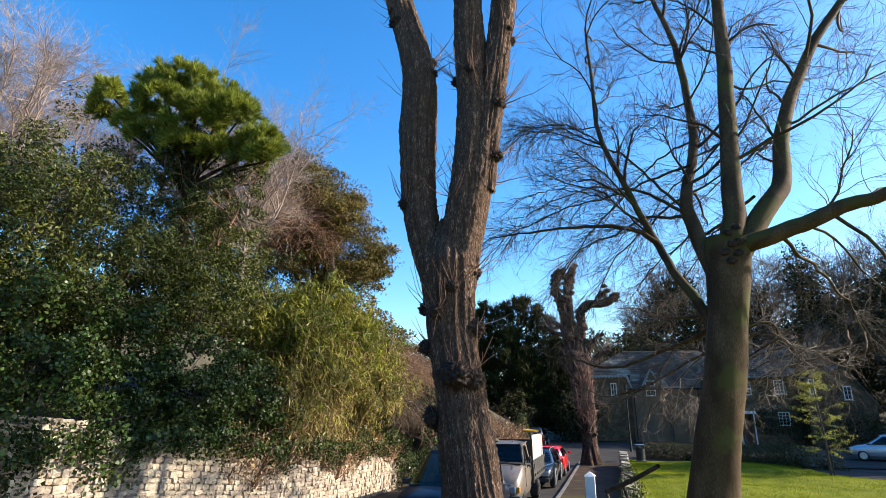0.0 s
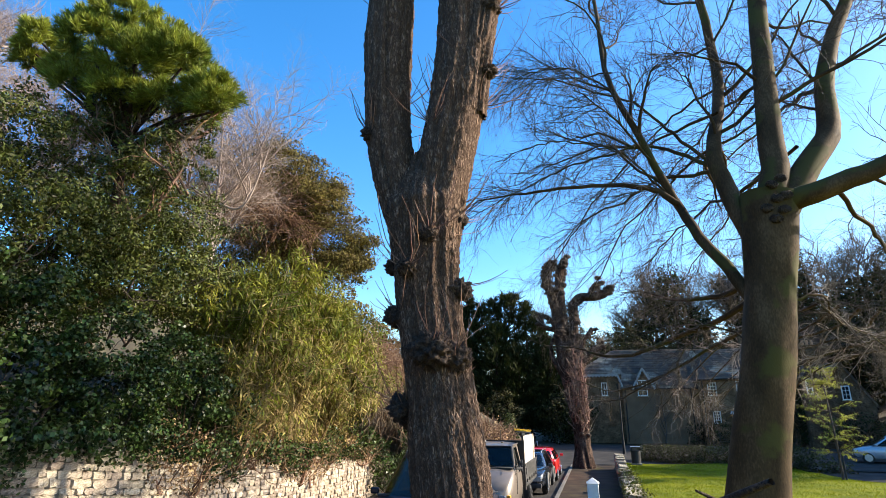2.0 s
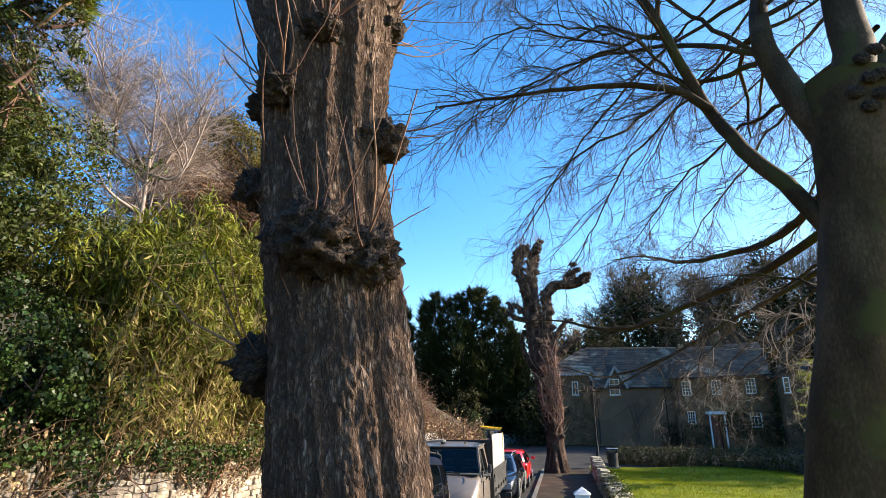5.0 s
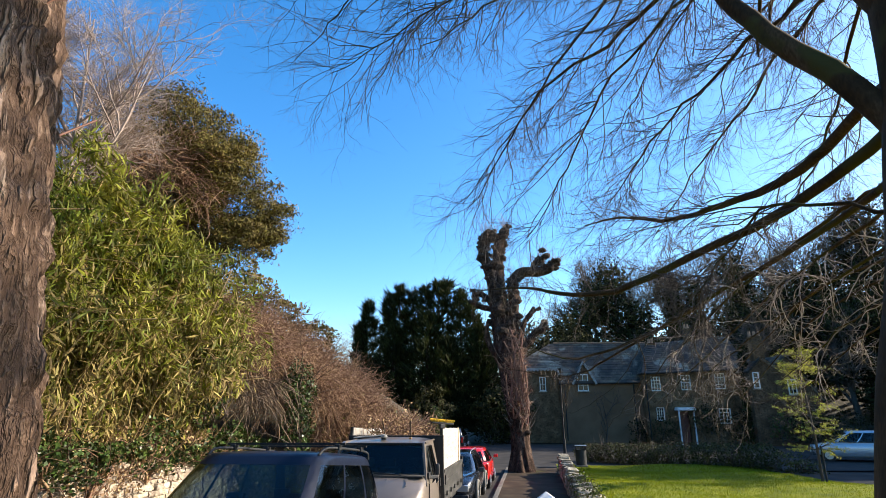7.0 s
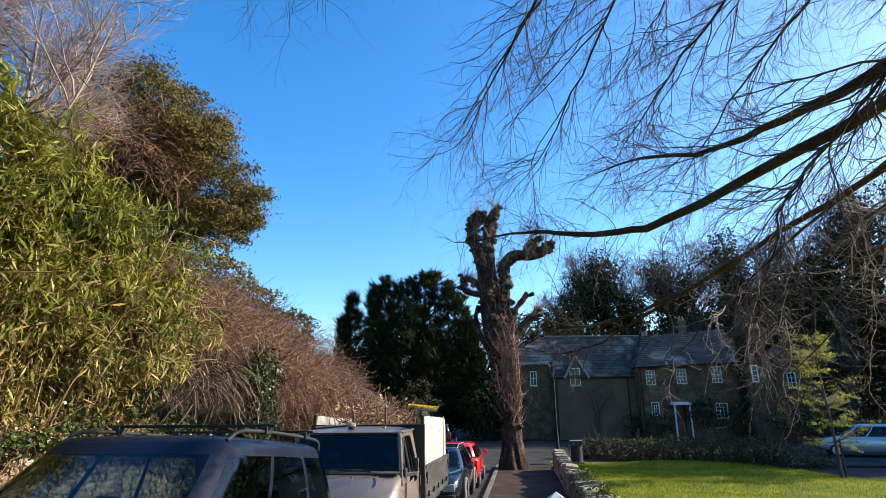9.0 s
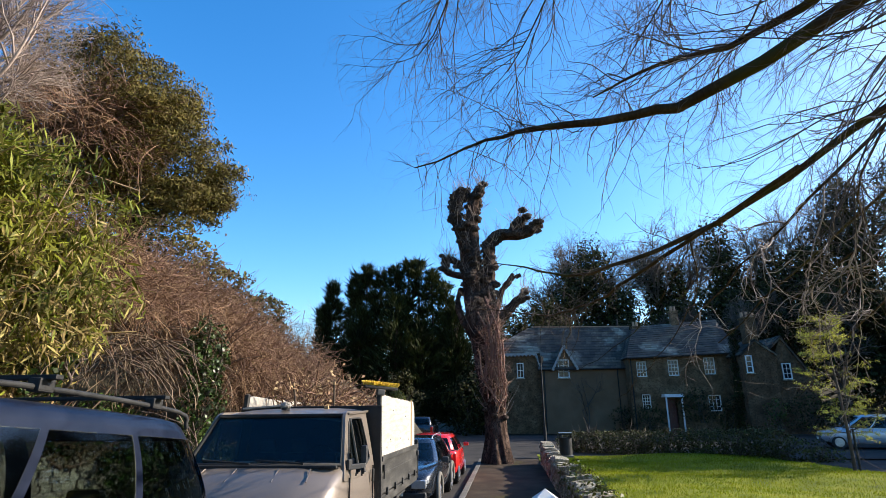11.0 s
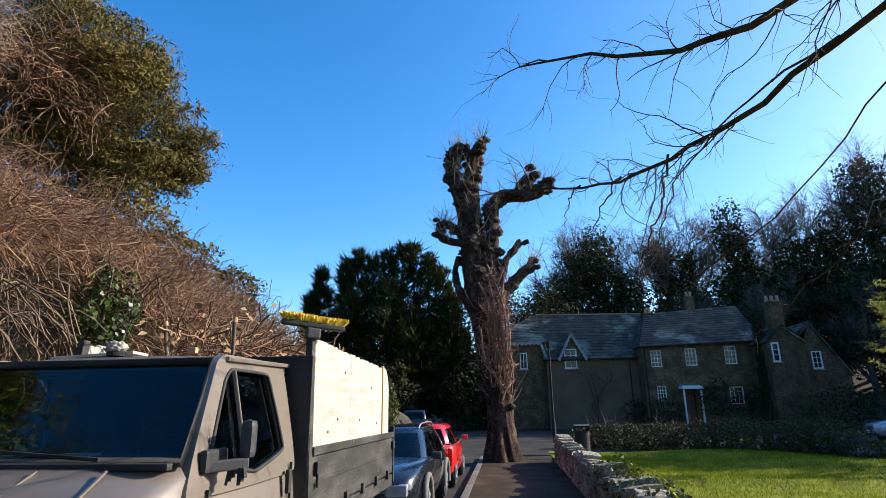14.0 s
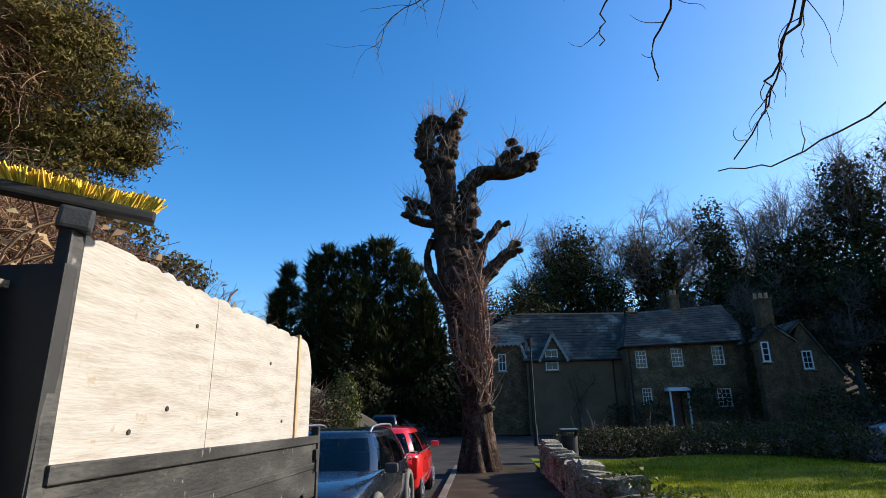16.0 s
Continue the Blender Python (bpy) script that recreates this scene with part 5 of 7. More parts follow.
def car(name, label, m, paint, body, cab, wheels, pillars, roofbars=None, arch=None, front_lamps=True, group=""):
    """body: sections (y, z_bottom, z_top, half_width), front last; cab: (y rear base, y rear top, y front top, y front base, z belt, z roof, half belt, half roof)."""
    t = thing(name, label, "car", m, group)
    V, F = loft([section(*s) for s in body])
    b = raw("body", V, F, paint, t, smooth=True)
    R, ww = wheels[2], 0.21
    hw = max(s[3] for s in body)
    cut(b, [(R * 1.17, 0.5, pose(sx * hw, y, R * 1.02, 0, 90, 0)) for y in wheels[:2] for sx in (-1, 1)])
    for y in wheels[:2]:
        for sx in (-1, 1):
            wheel(t, sx * (hw - ww / 2 - 0.02), y, R, ww, sx)
            if arch:
                a = np.linspace(-0.15, math.pi + 0.15, 16)
                P = np.stack([np.full(16, sx * hw), y + R * 1.2 * np.cos(a), R * 1.02 + R * 1.2 * np.sin(a)], 1)
                V, F = tubes(P[None], np.full((1, 16), 0.045), 8)
                raw("wheel_arch_trim", V, F, arch, t, smooth=True)
    yrb, yrt, yft, yfb, zb, zr, wb, wr = cab
    # cabin shell: stacked rounded outlines from belt to roof, closed by a low dome
    N, nv = 168, 16
    a = np.linspace(0, 2 * math.pi, 8001)
    ca, sa = np.cos(a), np.sin(a)
    ex, ey = np.sign(ca) * np.abs(ca) ** (2 / 7), np.sign(sa) * np.abs(sa) ** (2 / 7)
    run = np.concatenate([[0], np.cumsum(np.hypot(np.diff(ex), np.diff(ey)))])          # even steps round the outline
    step_ = np.linspace(0, run[-1], N, endpoint=False)
    ex, ey = np.interp(step_, run, ex), np.interp(step_, run, ey)
    vs = np.concatenate([[-0.12], np.linspace(0.0, 0.9, nv - 3), [0.95, 1.0]])
    rings = []
    for v in vs:
        w = wb + (wr - wb) * (0.55 * max(v, 0) + 0.45 * max(v, 0) ** 2.2)
        y0, y1 = yrb + (yrt - yrb) * v * v if v > 0 else yrb, yfb + (yft - yfb) * v
        rings.append(np.stack([ex * w * (1 - 0.05 * np.clip(np.abs(ey), 0, 1) ** 3), (y0 + y1) / 2 + ey * (y1 - y0) / 2 * (1 - 0.04 * np.abs(ex) ** 2), np.full(N, zb + (zr - zb) * v)], 1))
    top = rings[-1]
    mid = top.mean(0)
    for k_, lift_ in ((0.97, 0.025), (0.9, 0.045), (0.75, 0.06), (0.5, 0.075), (0.22, 0.08), (0.03, 0.082)):
        rings.append((top - mid) * [k_, k_, 1] + mid + [0, 0, lift_])
    G_ = np.stack(rings)
    nr = len(rings)
    us = [0.035, *pillars, 0.94]
    fx, fy = (np.abs(ex) + np.abs(np.roll(ex, -1))) / 2, ((ey + np.roll(ey, -1)) / 2 + 1) / 2
    panes = collections.defaultdict(list)
    for i_ in range(nr - 1):
        v = (vs[i_] + vs[i_ + 1]) / 2 if i_ + 1 < len(vs) else 2.0
        for j_ in range(N):
            key = "shell"
            if 0.0 < v < 0.9:
                if fy[j_] > 0.97 and fx[j_] < 0.86:
                    key = "windscreen"
                elif fy[j_] < 0.03 and fx[j_] < 0.84:
                    key = "rear_window"
                elif fx[j_] > 0.93:
                    for q_, (u0, u1) in enumerate(zip(us[:-1], us[1:])):
                        if u0 + 0.014 < fy[j_] < u1 - 0.014:
                            key = ("side_window", q_, ex[j_] > 0)
            panes[key].append((i_ * N + j_, i_ * N + (j_ + 1) % N, (i_ + 1) * N + (j_ + 1) % N, (i_ + 1) * N + j_))
    flat = G_.reshape(-1, 3)
    hub = np.array([0, (yrb + yfb) / 2, zb])
    for key, quads in panes.items():
        used = sorted({i_ for q_ in quads for i_ in q_})
        at_ = {i_: n_ for n_, i_ in enumerate(used)}
        V = flat[used]
        F = [tuple(at_[i_] for i_ in q_) for q_ in quads]
        if key == "shell":
            F.append(tuple(at_[(nr - 1) * N + j_] for j_ in range(N)))
            raw("cabin_shell", V, F, paint, t, "rounded roof and pillars", smooth=True)
            continue
        deep_ = V + (hub - V) / np.linalg.norm(hub - V, axis=1, keepdims=True) * 0.006
        nn_ = len(V)
        raw(key if isinstance(key, str) else key[0], np.vstack([V, deep_]), F + [tuple(i_ + nn_ for i_ in f[::-1]) for f in F], M_GLASS, t, "tinted glass", smooth=True)

    def side(sx, u, v, off=0.0):
        b0 = Vector((sx * wb, yrb + (yfb - yrb) * u, zb))
        t0 = Vector((sx * wr, yrt + (yft - yrt) * u, zr))
        return b0.lerp(t0, v) + Vector((sx * off, 0, 0))
    for sx in (-1, 1):
        P = np.array([[side(sx, 0.04, 0, 0.004), side(sx, 0.5, 0, 0.008), side(sx, 0.96, 0, 0.004)]])
        V, F = tubes(np.array([curve(P[0], 8)]), np.full((1, 8), 0.011), 6)
        raw("window_trim", V, F, M_TRIM, t)
        mq = side(sx, 0.9, 0.02, 0.0)
        bm = box(bmesh.new(), (mq.x + sx * 0.03, mq.y - 0.05, mq.z + 0.0), (mq.x + sx * 0.2, mq.y + 0.05, mq.z + 0.12), 0.035)
        part("wing_mirror", bm, paint if arch is None else M_TRIM, t)
        bm = boxes(((sx * (hw * 0.985), yrb + 0.75 * (yfb - yrb) * 0.5 - 0.1, zb - 0.15), (sx * (hw * 0.985 + 0.03), yrb + 0.75 * (yfb - yrb) * 0.5 + 0.1, zb - 0.11)), bevel=0.01)
        part("door_handle", bm, paint, t)
    # cabin inside
    bm = bmesh.new()
    box(bm, (-wb * 0.93, yrb + 0.1, zb - 0.01), (wb * 0.93, yfb - 0.1, zb + 0.035), 0.01)
    part("cabin_trim", bm, M_SEAT, t)
    for sx in (-1, 1):
        for yy in (yft - 0.35, (yrt + yft) / 2 - 0.5):
            bm = box(bmesh.new(), (sx * 0.36 - 0.22, yy - 0.1, zb - 0.02), (sx * 0.36 + 0.22, yy + 0.05, zb + 0.22), 0.05)
            box(bm, (sx * 0.36 - 0.11, yy - 0.1, zb + 0.23), (sx * 0.36 + 0.11, yy - 0.02, zb + 0.4), 0.03)
            part("seat", bm, M_SEAT, t)
    yf, yk = body[-1][0], body[0][0]
    zf = body[-2][2]
    for sx in (-1, 1):
        bm = box(bmesh.new(), (sx * hw * 0.62 - 0.16, yf - 0.16, zf - 0.27), (sx * hw * 0.62 + 0.16, yf + 0.015, zf - 0.1), 0.03)
        part("headlight", bm, M_LAMP, t, "clear headlight lens")
        bm = box(bmesh.new(), (sx * hw * 0.86 - 0.07, yk - 0.02, body[1][2] - 0.42), (sx * hw * 0.86 + 0.07, yk + 0.14, body[1][2] - 0.05), 0.03)
        part("tail_light", bm, M_TAIL, t, "red tail light lens")
    for yy, sgn in ((yf, 1), (yk, -1)):
        bm = box(bmesh.new(), (-hw * 0.8, yy - 0.1, 0.3), (hw * 0.8, yy + 0.06 * sgn, 0.46), 0.03)
        part("bumper", bm, M_TRIM, t, "dark plastic bumper")
        bm = box(bmesh.new(), (-0.26, yy + sgn * 0.065, 0.4), (0.26, yy + sgn * 0.075, 0.51))
        part("number_plate", bm, M_PLATE, t, "pale number plate")
    bm = bmesh.new()
    for k in range(4):
        box(bm, (-0.4, yf - 0.02, 0.52 + k * 0.045), (0.4, yf + 0.03, 0.54 + k * 0.045), 0.005)
    part("grille", bm, M_TRIM, t)
    if roofbars:
        for sx in (-1, 1):
            P = curve([(sx * wr * 0.9, yrt + 0.1, zr + 0.0), (sx * wr * 0.9, yrt + 0.28, zr + 0.1), (sx * wr * 0.9, yft - 0.5, zr + 0.105), (sx * wr * 0.88, yft - 0.2, zr + 0.02)], 14)
            V, F = tubes(P[None], np.full((1, 14), 0.015), 8)
            raw("roof_rail", V, F, roofbars[0], t, smooth=True)
        for yy in roofbars[1]:
            bm = beam(bmesh.new(), (-wr * 1.02, yy, zr + 0.16), (wr * 1.02, yy, zr + 0.16), 0.05, 0.022)
            for sx in (-1, 1):
                box(bm, (sx * wr * 0.9 - 0.035, yy - 0.05, zr + 0.09), (sx * wr * 0.9 + 0.035, yy + 0.05, zr + 0.155), 0.012)
            part("roof_bar", bm, M_BLACK, t, "black roof bar")
    return t


def on_road(x, y, turn=180.0):
    a = math.degrees(math.atan2(float(gz(y + 1.3) - gz(y - 1.3)), 2.6))
    return pose(x, y, float(gz(y)) + 0.004, -a if turn else a, 0, turn)


car("people_carrier", "dark blue people carrier with roof bars parked by the kerb", on_road(-3.93, 14.38), M_BLUE,
    [(-2.32, 0.5, 0.92, 0.84), (-2.28, 0.3, 1.0, 0.92), (-1.6, 0.24, 1.05, 0.945), (0.0, 0.22, 1.05, 0.95), (1.0, 0.22, 1.04, 0.95), (1.6, 0.25, 0.98, 0.92), (2.1, 0.3, 0.86, 0.85), (2.35, 0.42, 0.74, 0.72)],
    (-2.26, -1.82, 0.4, 1.35, 1.04, 1.81, 0.9, 0.74), (-1.4, 1.45, 0.33), (0.35, 0.65), roofbars=(M_BLACK, (-1.3, -0.4)))
car("estate_car", "charcoal estate car with silver roof rails and grey arches", on_road(-3.5, 26.9), M_CHARCOAL,
    [(-2.3, 0.5, 0.85, 0.78), (-2.22, 0.32, 0.95, 0.86), (-1.4, 0.26, 0.96, 0.9), (0, 0.26, 0.95, 0.905), (0.9, 0.26, 0.93, 0.9), (1.6, 0.28, 0.88, 0.87), (2.1, 0.32, 0.8, 0.8), (2.3, 0.42, 0.7, 0.66)],
    (-2.15, -1.8, 0.3, 1.05, 0.9, 1.36, 0.85, 0.63), (-1.35, 1.4, 0.33), (0.28, 0.6), roofbars=(M_ALLOY, ()), arch=M_KERB)
car("small_hatchback", "small bright red hatchback seen from behind", on_road(-3.36, 31.0, 0.0), M_RED,
    [(-1.72, 0.5, 0.86, 0.7), (-1.66, 0.3, 0.92, 0.8), (-1.0, 0.24, 0.93, 0.83), (0, 0.22, 0.91, 0.835), (0.8, 0.22, 0.9, 0.83), (1.3, 0.26, 0.85, 0.79), (1.65, 0.34, 0.74, 0.68)],
    (-1.62, -1.35, 0.25, 1.05, 0.92, 1.31, 0.79, 0.6), (-1.15, 1.15, 0.29), (0.35,))
car("parked_hatchback", "pale silver hatchback parked on the far lane", pose(15.9, 42.3, float(gz(42.3)) + 0.008, 0, 0, 72), M_PALEBLUE,
    [(-1.95, 0.5, 0.9, 0.74), (-1.9, 0.3, 0.97, 0.83), (-1.2, 0.24, 0.98, 0.86), (0, 0.22, 0.95, 0.865), (0.9, 0.22, 0.92, 0.86), (1.5, 0.26, 0.85, 0.81), (1.95, 0.36, 0.72, 0.7)],
    (-1.85, -1.5, 0.3, 1.15, 0.96, 1.48, 0.82, 0.62), (-1.25, 1.3, 0.3), (0.32, 0.62))
car("distant_car", "dark car parked in the shade far down the road", pose(-6.5, 50, float(gz(50)) + 0.004, 0, 0, 0), M_CHARCOAL,
    [(-1.95, 0.5, 0.9, 0.74), (-1.9, 0.3, 0.97, 0.83), (-1.2, 0.24, 0.98, 0.86), (0, 0.22, 0.95, 0.865), (0.9, 0.22, 0.92, 0.86), (1.5, 0.26, 0.85, 0.81), (1.95, 0.36, 0.72, 0.7)],
    (-1.85, -1.5, 0.3, 1.15, 0.96, 1.45, 0.82, 0.62), (-1.25, 1.3, 0.3), (0.32, 0.62))

# tipper truck: local y is forward, nose towards the walker
TZ = float(gz(20.8)) + 0.004
truck = thing("tipper_truck", "silver tipper truck with black body and plywood side boards", "truck", pose(-3.9, 20.5, TZ, 0.8, 0, 180))


def truck_body():
    t = truck
    secs = [section(y, zb, zt, w, cr) for y, zb, zt, w, cr in [(0.0, 0.5, 1.31, 0.99, 0.0), (0.3, 0.42, 1.31, 1.0, 0.0), (1.0, 0.4, 1.32, 1.0, 0.0), (1.42, 0.4, 1.44, 0.99, 0.03), (1.75, 0.42, 1.31, 0.98, 0.05), (2.1, 0.45, 1.12, 0.94, 0.05), (2.32, 0.5, 0.94, 0.82, 0.02)]]
    V, F = loft(secs)
    b = raw("cab_body", V, F, M_SILVER, t, "dull silver panels", smooth=True)
    cut(b, [(0.42, 0.6, pose(sx, 1.55, 0.38, 0, 90, 0)) for sx in (-1, 1)])
    for sx in (-1, 1):
        wheel(t, sx * 0.86, 1.55, 0.34, 0.22, sx, M_STEEL)
        wheel(t, sx * 0.84, -1.85, 0.34, 0.3, sx, M_STEEL)
    zb, zr, wb, wr = 1.38, 2.04, 0.95, 0.82
    g = 9
    UX, UY = np.meshgrid(np.linspace(-1, 1, g), np.linspace(0, 1, g))
    Z = zr + 0.05 * (1 - UX ** 4) - 0.08 * UY ** 3
    top = np.stack([UX * (wr + 0.02), -0.02 + UY * 1.06, Z], -1).reshape(-1, 3)
    idx = np.arange(g * g).reshape(g, g)
    q = np.stack([idx[:-1, :-1], idx[:-1, 1:], idx[1:, 1:], idx[1:, :-1]], -1).reshape(-1, 4)
    rim = np.concatenate([idx[0], idx[1:, -1], idx[-1, ::-1][1:], idx[::-1, 0][1:-1]])
    e = np.stack([rim, np.roll(rim, -1), np.roll(rim, -1) + g * g, rim + g * g], -1)
    raw("roof", np.vstack([top, top - [0, 0, 0.06]]), np.vstack([q, q[:, ::-1] + g * g, e]), M_SILVER, t, smooth=False)

    def rounded(pts, times=3):
        p = np.array(pts, float)
        p = np.stack([p * 0.94 + np.roll(p, -1, 0) * 0.06, p * 0.06 + np.roll(p, -1, 0) * 0.94], 1).reshape(-1, 2)
        for _ in range(times):
            p = np.stack([p * 0.75 + np.roll(p, -1, 0) * 0.25, p * 0.25 + np.roll(p, -1, 0) * 0.75], 1).reshape(-1, 2)
        return p

    def side_x(z, off=0.0):
        return np.interp(z, [1.22, 1.32, 2.06], [0.99, 0.978, 0.83]) + off
    for sx in (-1, 1):
        outer = np.array([(0.0, 1.26), (1.55, 1.26), (1.06, 1.99), (0.96, 2.04), (0.0, 2.05)])
        inner = np.array([(0.2, 1.43), (0.7, 1.33), (1.27, 1.42), (0.99, 1.88), (0.9, 1.95), (0.33, 1.955)])
        po, pi_ = rounded(outer), rounded(inner)
        po = po[np.linspace(0, len(po), len(pi_), endpoint=False).astype(int)]          # same count, each starting at the rear lower corner
        n = len(po)
        V = []
        for off in (0.0, -0.05):
            for p in (po, pi_):
                V += [(sx * side_x(z, off), y, z) for y, z in p]
        F = []
        for k in range(n):
            l = (k + 1) % n
            F += [(k, l, n + l, n + k), (2 * n + k, 3 * n + k, 3 * n + l, 2 * n + l), (k, 2 * n + k, 2 * n + l, l), (n + k, n + l, 3 * n + l, 3 * n + k)]
        raw("door_frame", V, F if sx > 0 else [f[::-1] for f in F], M_SILVER, t, "silver door frame and pillars")
        seal = np.array([(sx * side_x(z, 0.003), y, z) for y, z in np.vstack([pi_, pi_[:1]])])
        V, F = tubes(seal[None], np.full((1, len(seal)), 0.012), 6)
        raw("window_seal", V, F, M_RUBBER, t)
        gl = [(sx * side_x(z, -0.025), y, z) for y, z in pi_]
        raw("side_window", gl + [(x - sx * 0.005, y, z) for x, y, z in gl], [tuple(range(n))[::sx], tuple(range(n, 2 * n))[::-sx]] + [(k, (k + 1) % n, n + (k + 1) % n, n + k) for k in range(n)], M_GLASS, t, "dusty glass")
        part("quarter_light_bar", beam(bmesh.new(), (sx * side_x(1.35, 0.0), 0.82, 1.345), (sx * side_x(1.95, 0.0), 0.85, 1.945), 0.026, 0.026), M_SILVER, t)
        part("gutter", beam(bmesh.new(), (sx * (wr + 0.03), -0.05, zr - 0.0), (sx * (wr + 0.03), 0.95, zr - 0.03), 0.03, 0.03), M_SILVER, t)
        part("mirror_base", box(bmesh.new(), (sx * 0.955, 1.12, 1.38), (sx * 1.0, 1.36, 1.5), 0.02), M_BLACK, t)
        part("door_handle", boxes(((sx * 1.0, 0.2, 1.14), (sx * 1.03, 0.25, 1.3)), bevel=0.01), M_BLACK, t)
        part("door_seam", boxes(((sx * 0.985, 0.13, 0.5), (sx * 1.003, 0.142, 1.34))), M_BLACK, t)
        part("door_seam", boxes(((sx * 0.985, 1.3, 0.75), (sx * 1.003, 1.312, 1.3))), M_BLACK, t)
        bm = box(bmesh.new(), (sx * 1.12 - 0.04, 1.1, 1.44), (sx * 1.12 + 0.04, 1.19, 1.65), 0.038)
        mir = part("wing_mirror", bm, M_TRIM, t, "tall taped grey wing mirror")
        bm = beam(bmesh.new(), (sx * 0.97, 1.3, 1.41), (sx * 1.13, 1.15, 1.42), 0.05, 0.06)
        part("arm", bm, M_TRIM, mir)
        for k in range(7):
            part("tape", beam(bmesh.new(), (sx * (1.05 + 0.014 * k), 1.2, 1.4), (sx * (1.04 + 0.018 * k), 1.21, 1.31 + 0.02 * ((k * 5) % 4)), 0.02, 0.012), M_BLACK, mir, "ragged black tape")
        part("headlight", box(bmesh.new(), (sx * 0.66 - 0.15, 2.16, 0.66), (sx * 0.66 + 0.15, 2.34, 0.83), 0.03), M_LAMP, t, "clear headlight lens")
        part("indicator", box(bmesh.new(), (sx * 0.88 - 0.05, 2.1, 0.66), (sx * 0.88 + 0.05, 2.28, 0.83), 0.02), M_AMBER, t, "amber indicator lens")
    slab((0.93, 1.46, 1.45), (-0.93, 1.46, 1.45), (-0.8, 1.03, zr - 0.05), (0.8, 1.03, zr - 0.05), 0.006, "windscreen", M_GLASS, t, "grimy windscreen")
    ws = [(0.93, 1.47, 1.45), (-0.93, 1.47, 1.45), (-0.8, 1.035, zr - 0.05), (0.8, 1.035, zr - 0.05)]
    V, F = tubes(np.array([ws + ws[:1]]), np.full((1, 5), 0.026), 8)
    raw("windscreen_seal", V, F, M_RUBBER, t, "black rubber windscreen seal")
    for a, b2 in (((-0.5, 1.5, 1.465), (0.1, 1.45, 1.5)), ((0.15, 1.5, 1.465), (0.75, 1.45, 1.5))):
        part("wiper", beam(bmesh.new(), a, b2, 0.02, 0.02), M_BLACK, t)
    part("scuttle", box(bmesh.new(), (-0.9, 1.42, 1.415), (0.9, 1.55, 1.45), 0.012), M_BLACK, t, "black scuttle panel under the windscreen")
    for x in (-0.62, -0.25, 0.25, 0.62):
        part("bonnet_rib", beam(bmesh.new(), (x, 1.6, 1.42), (x * 1.06, 1.84, 1.31), 0.014, 0.012), M_SILVER, t)
    part("bumper", box(bmesh.new(), (-0.98, 2.1, 0.36), (0.98, 2.42, 0.58), 0.06), M_TRIM, t, "grey plastic bumper")
    bm = bmesh.new()
    for k in range(4):
        box(bm, (-0.46, 2.26, 0.66 + k * 0.05), (0.46, 2.335, 0.69 + k * 0.05), 0.006)
    part("grille", bm, M_BLACK, t)
    part("number_plate", boxes(((-0.26, 2.42, 0.42), (0.26, 2.43, 0.53))), M_PLATE, t)
    slab((-0.92, 0.02, 0.6), (0.92, 0.02, 0.6), (0.79, 0.02, zr - 0.03), (-0.79, 0.02, zr - 0.03), 0.04, "cab_back", M_BLACK, t, "dark rear cab wall")
    part("dashboard", box(bmesh.new(), (-0.86, 1.0, 1.3), (0.86, 1.4, 1.46), 0.04), M_SEAT, t)
    for x in (-0.5, 0.05, 0.52):
        bm = box(bmesh.new(), (x - 0.22, 0.08, 0.9), (x + 0.22, 0.24, 1.5), 0.06)
        box(bm, (x - 0.12, 0.1, 1.5), (x + 0.12, 0.2, 1.68), 0.04)
        part("seat", bm, M_SEAT, t)
    a = np.linspace(0, 2 * math.pi, 25)
    P = np.stack([-0.5 + 0.2 * np.cos(a), 0.9 + 0.06 * np.sin(a), 1.45 + 0.19 * np.sin(a)], 1)
    V, F = tubes(P[None], np.full((1, 25), 0.014), 6)
    raw("steering_wheel", V, F, M_BLACK, t, smooth=True)
    part("paper", boxes(((0.1, 1.2, 1.465), (0.4, 1.36, 1.475)), ((-0.3, 1.22, 1.465), (-0.12, 1.32, 1.48))), M_WHITE, t, "papers on the dashboard")
    part("chassis_rail", boxes(((-0.45, -3.2, 0.5), (-0.35, 0.4, 0.66))), M_BLACK, t)
    part("chassis_rail", boxes(((0.35, -3.2, 0.5), (0.45, 0.4, 0.66))), M_BLACK, t)
    # tipping body
    part("tray_floor", box(bmesh.new(), (-1.03, -3.4, 0.78), (1.03, -0.2, 0.86), 0.01), M_STEEL, t)
    for sx in (-1, 1):
        ds = part("dropside", box(bmesh.new(), (sx * 1.03 - 0.02, -3.36, 0.92), (sx * 1.03 + 0.02, -0.13, 1.42), 0.01), M_STEEL, t, "scuffed black steel dropside")
        part("dropside_rail", boxes(((sx * 1.05, -3.36, 1.36), (sx * 1.075, -0.13, 1.425)), ((sx * 1.05, -3.36, 1.15), (sx * 1.062, -0.13, 1.2)), bevel=0.006), M_STEEL, ds)
        for yy in (-0.25, -3.3):
            part("latch", boxes(((sx * 1.055, yy - 0.05, 1.22), (sx * 1.085, yy + 0.05, 1.31)), ((sx * 1.06, yy - 0.015, 1.12), (sx * 1.08, yy + 0.015, 1.24)), bevel=0.006), M_BLACK, ds)
        for yy in np.arange(-3.0, -0.3, 0.62):
            part("hinge", boxes(((sx * 1.05, yy - 0.04, 0.88), (sx * 1.08, yy + 0.04, 0.98)), bevel=0.01), M_STEEL, ds)
        part("side_raver", box(bmesh.new(), (sx * 1.02 - 0.025, -3.38, 0.76), (sx * 1.02 + 0.04, -0.2, 0.9), 0.012), M_STEEL, t)
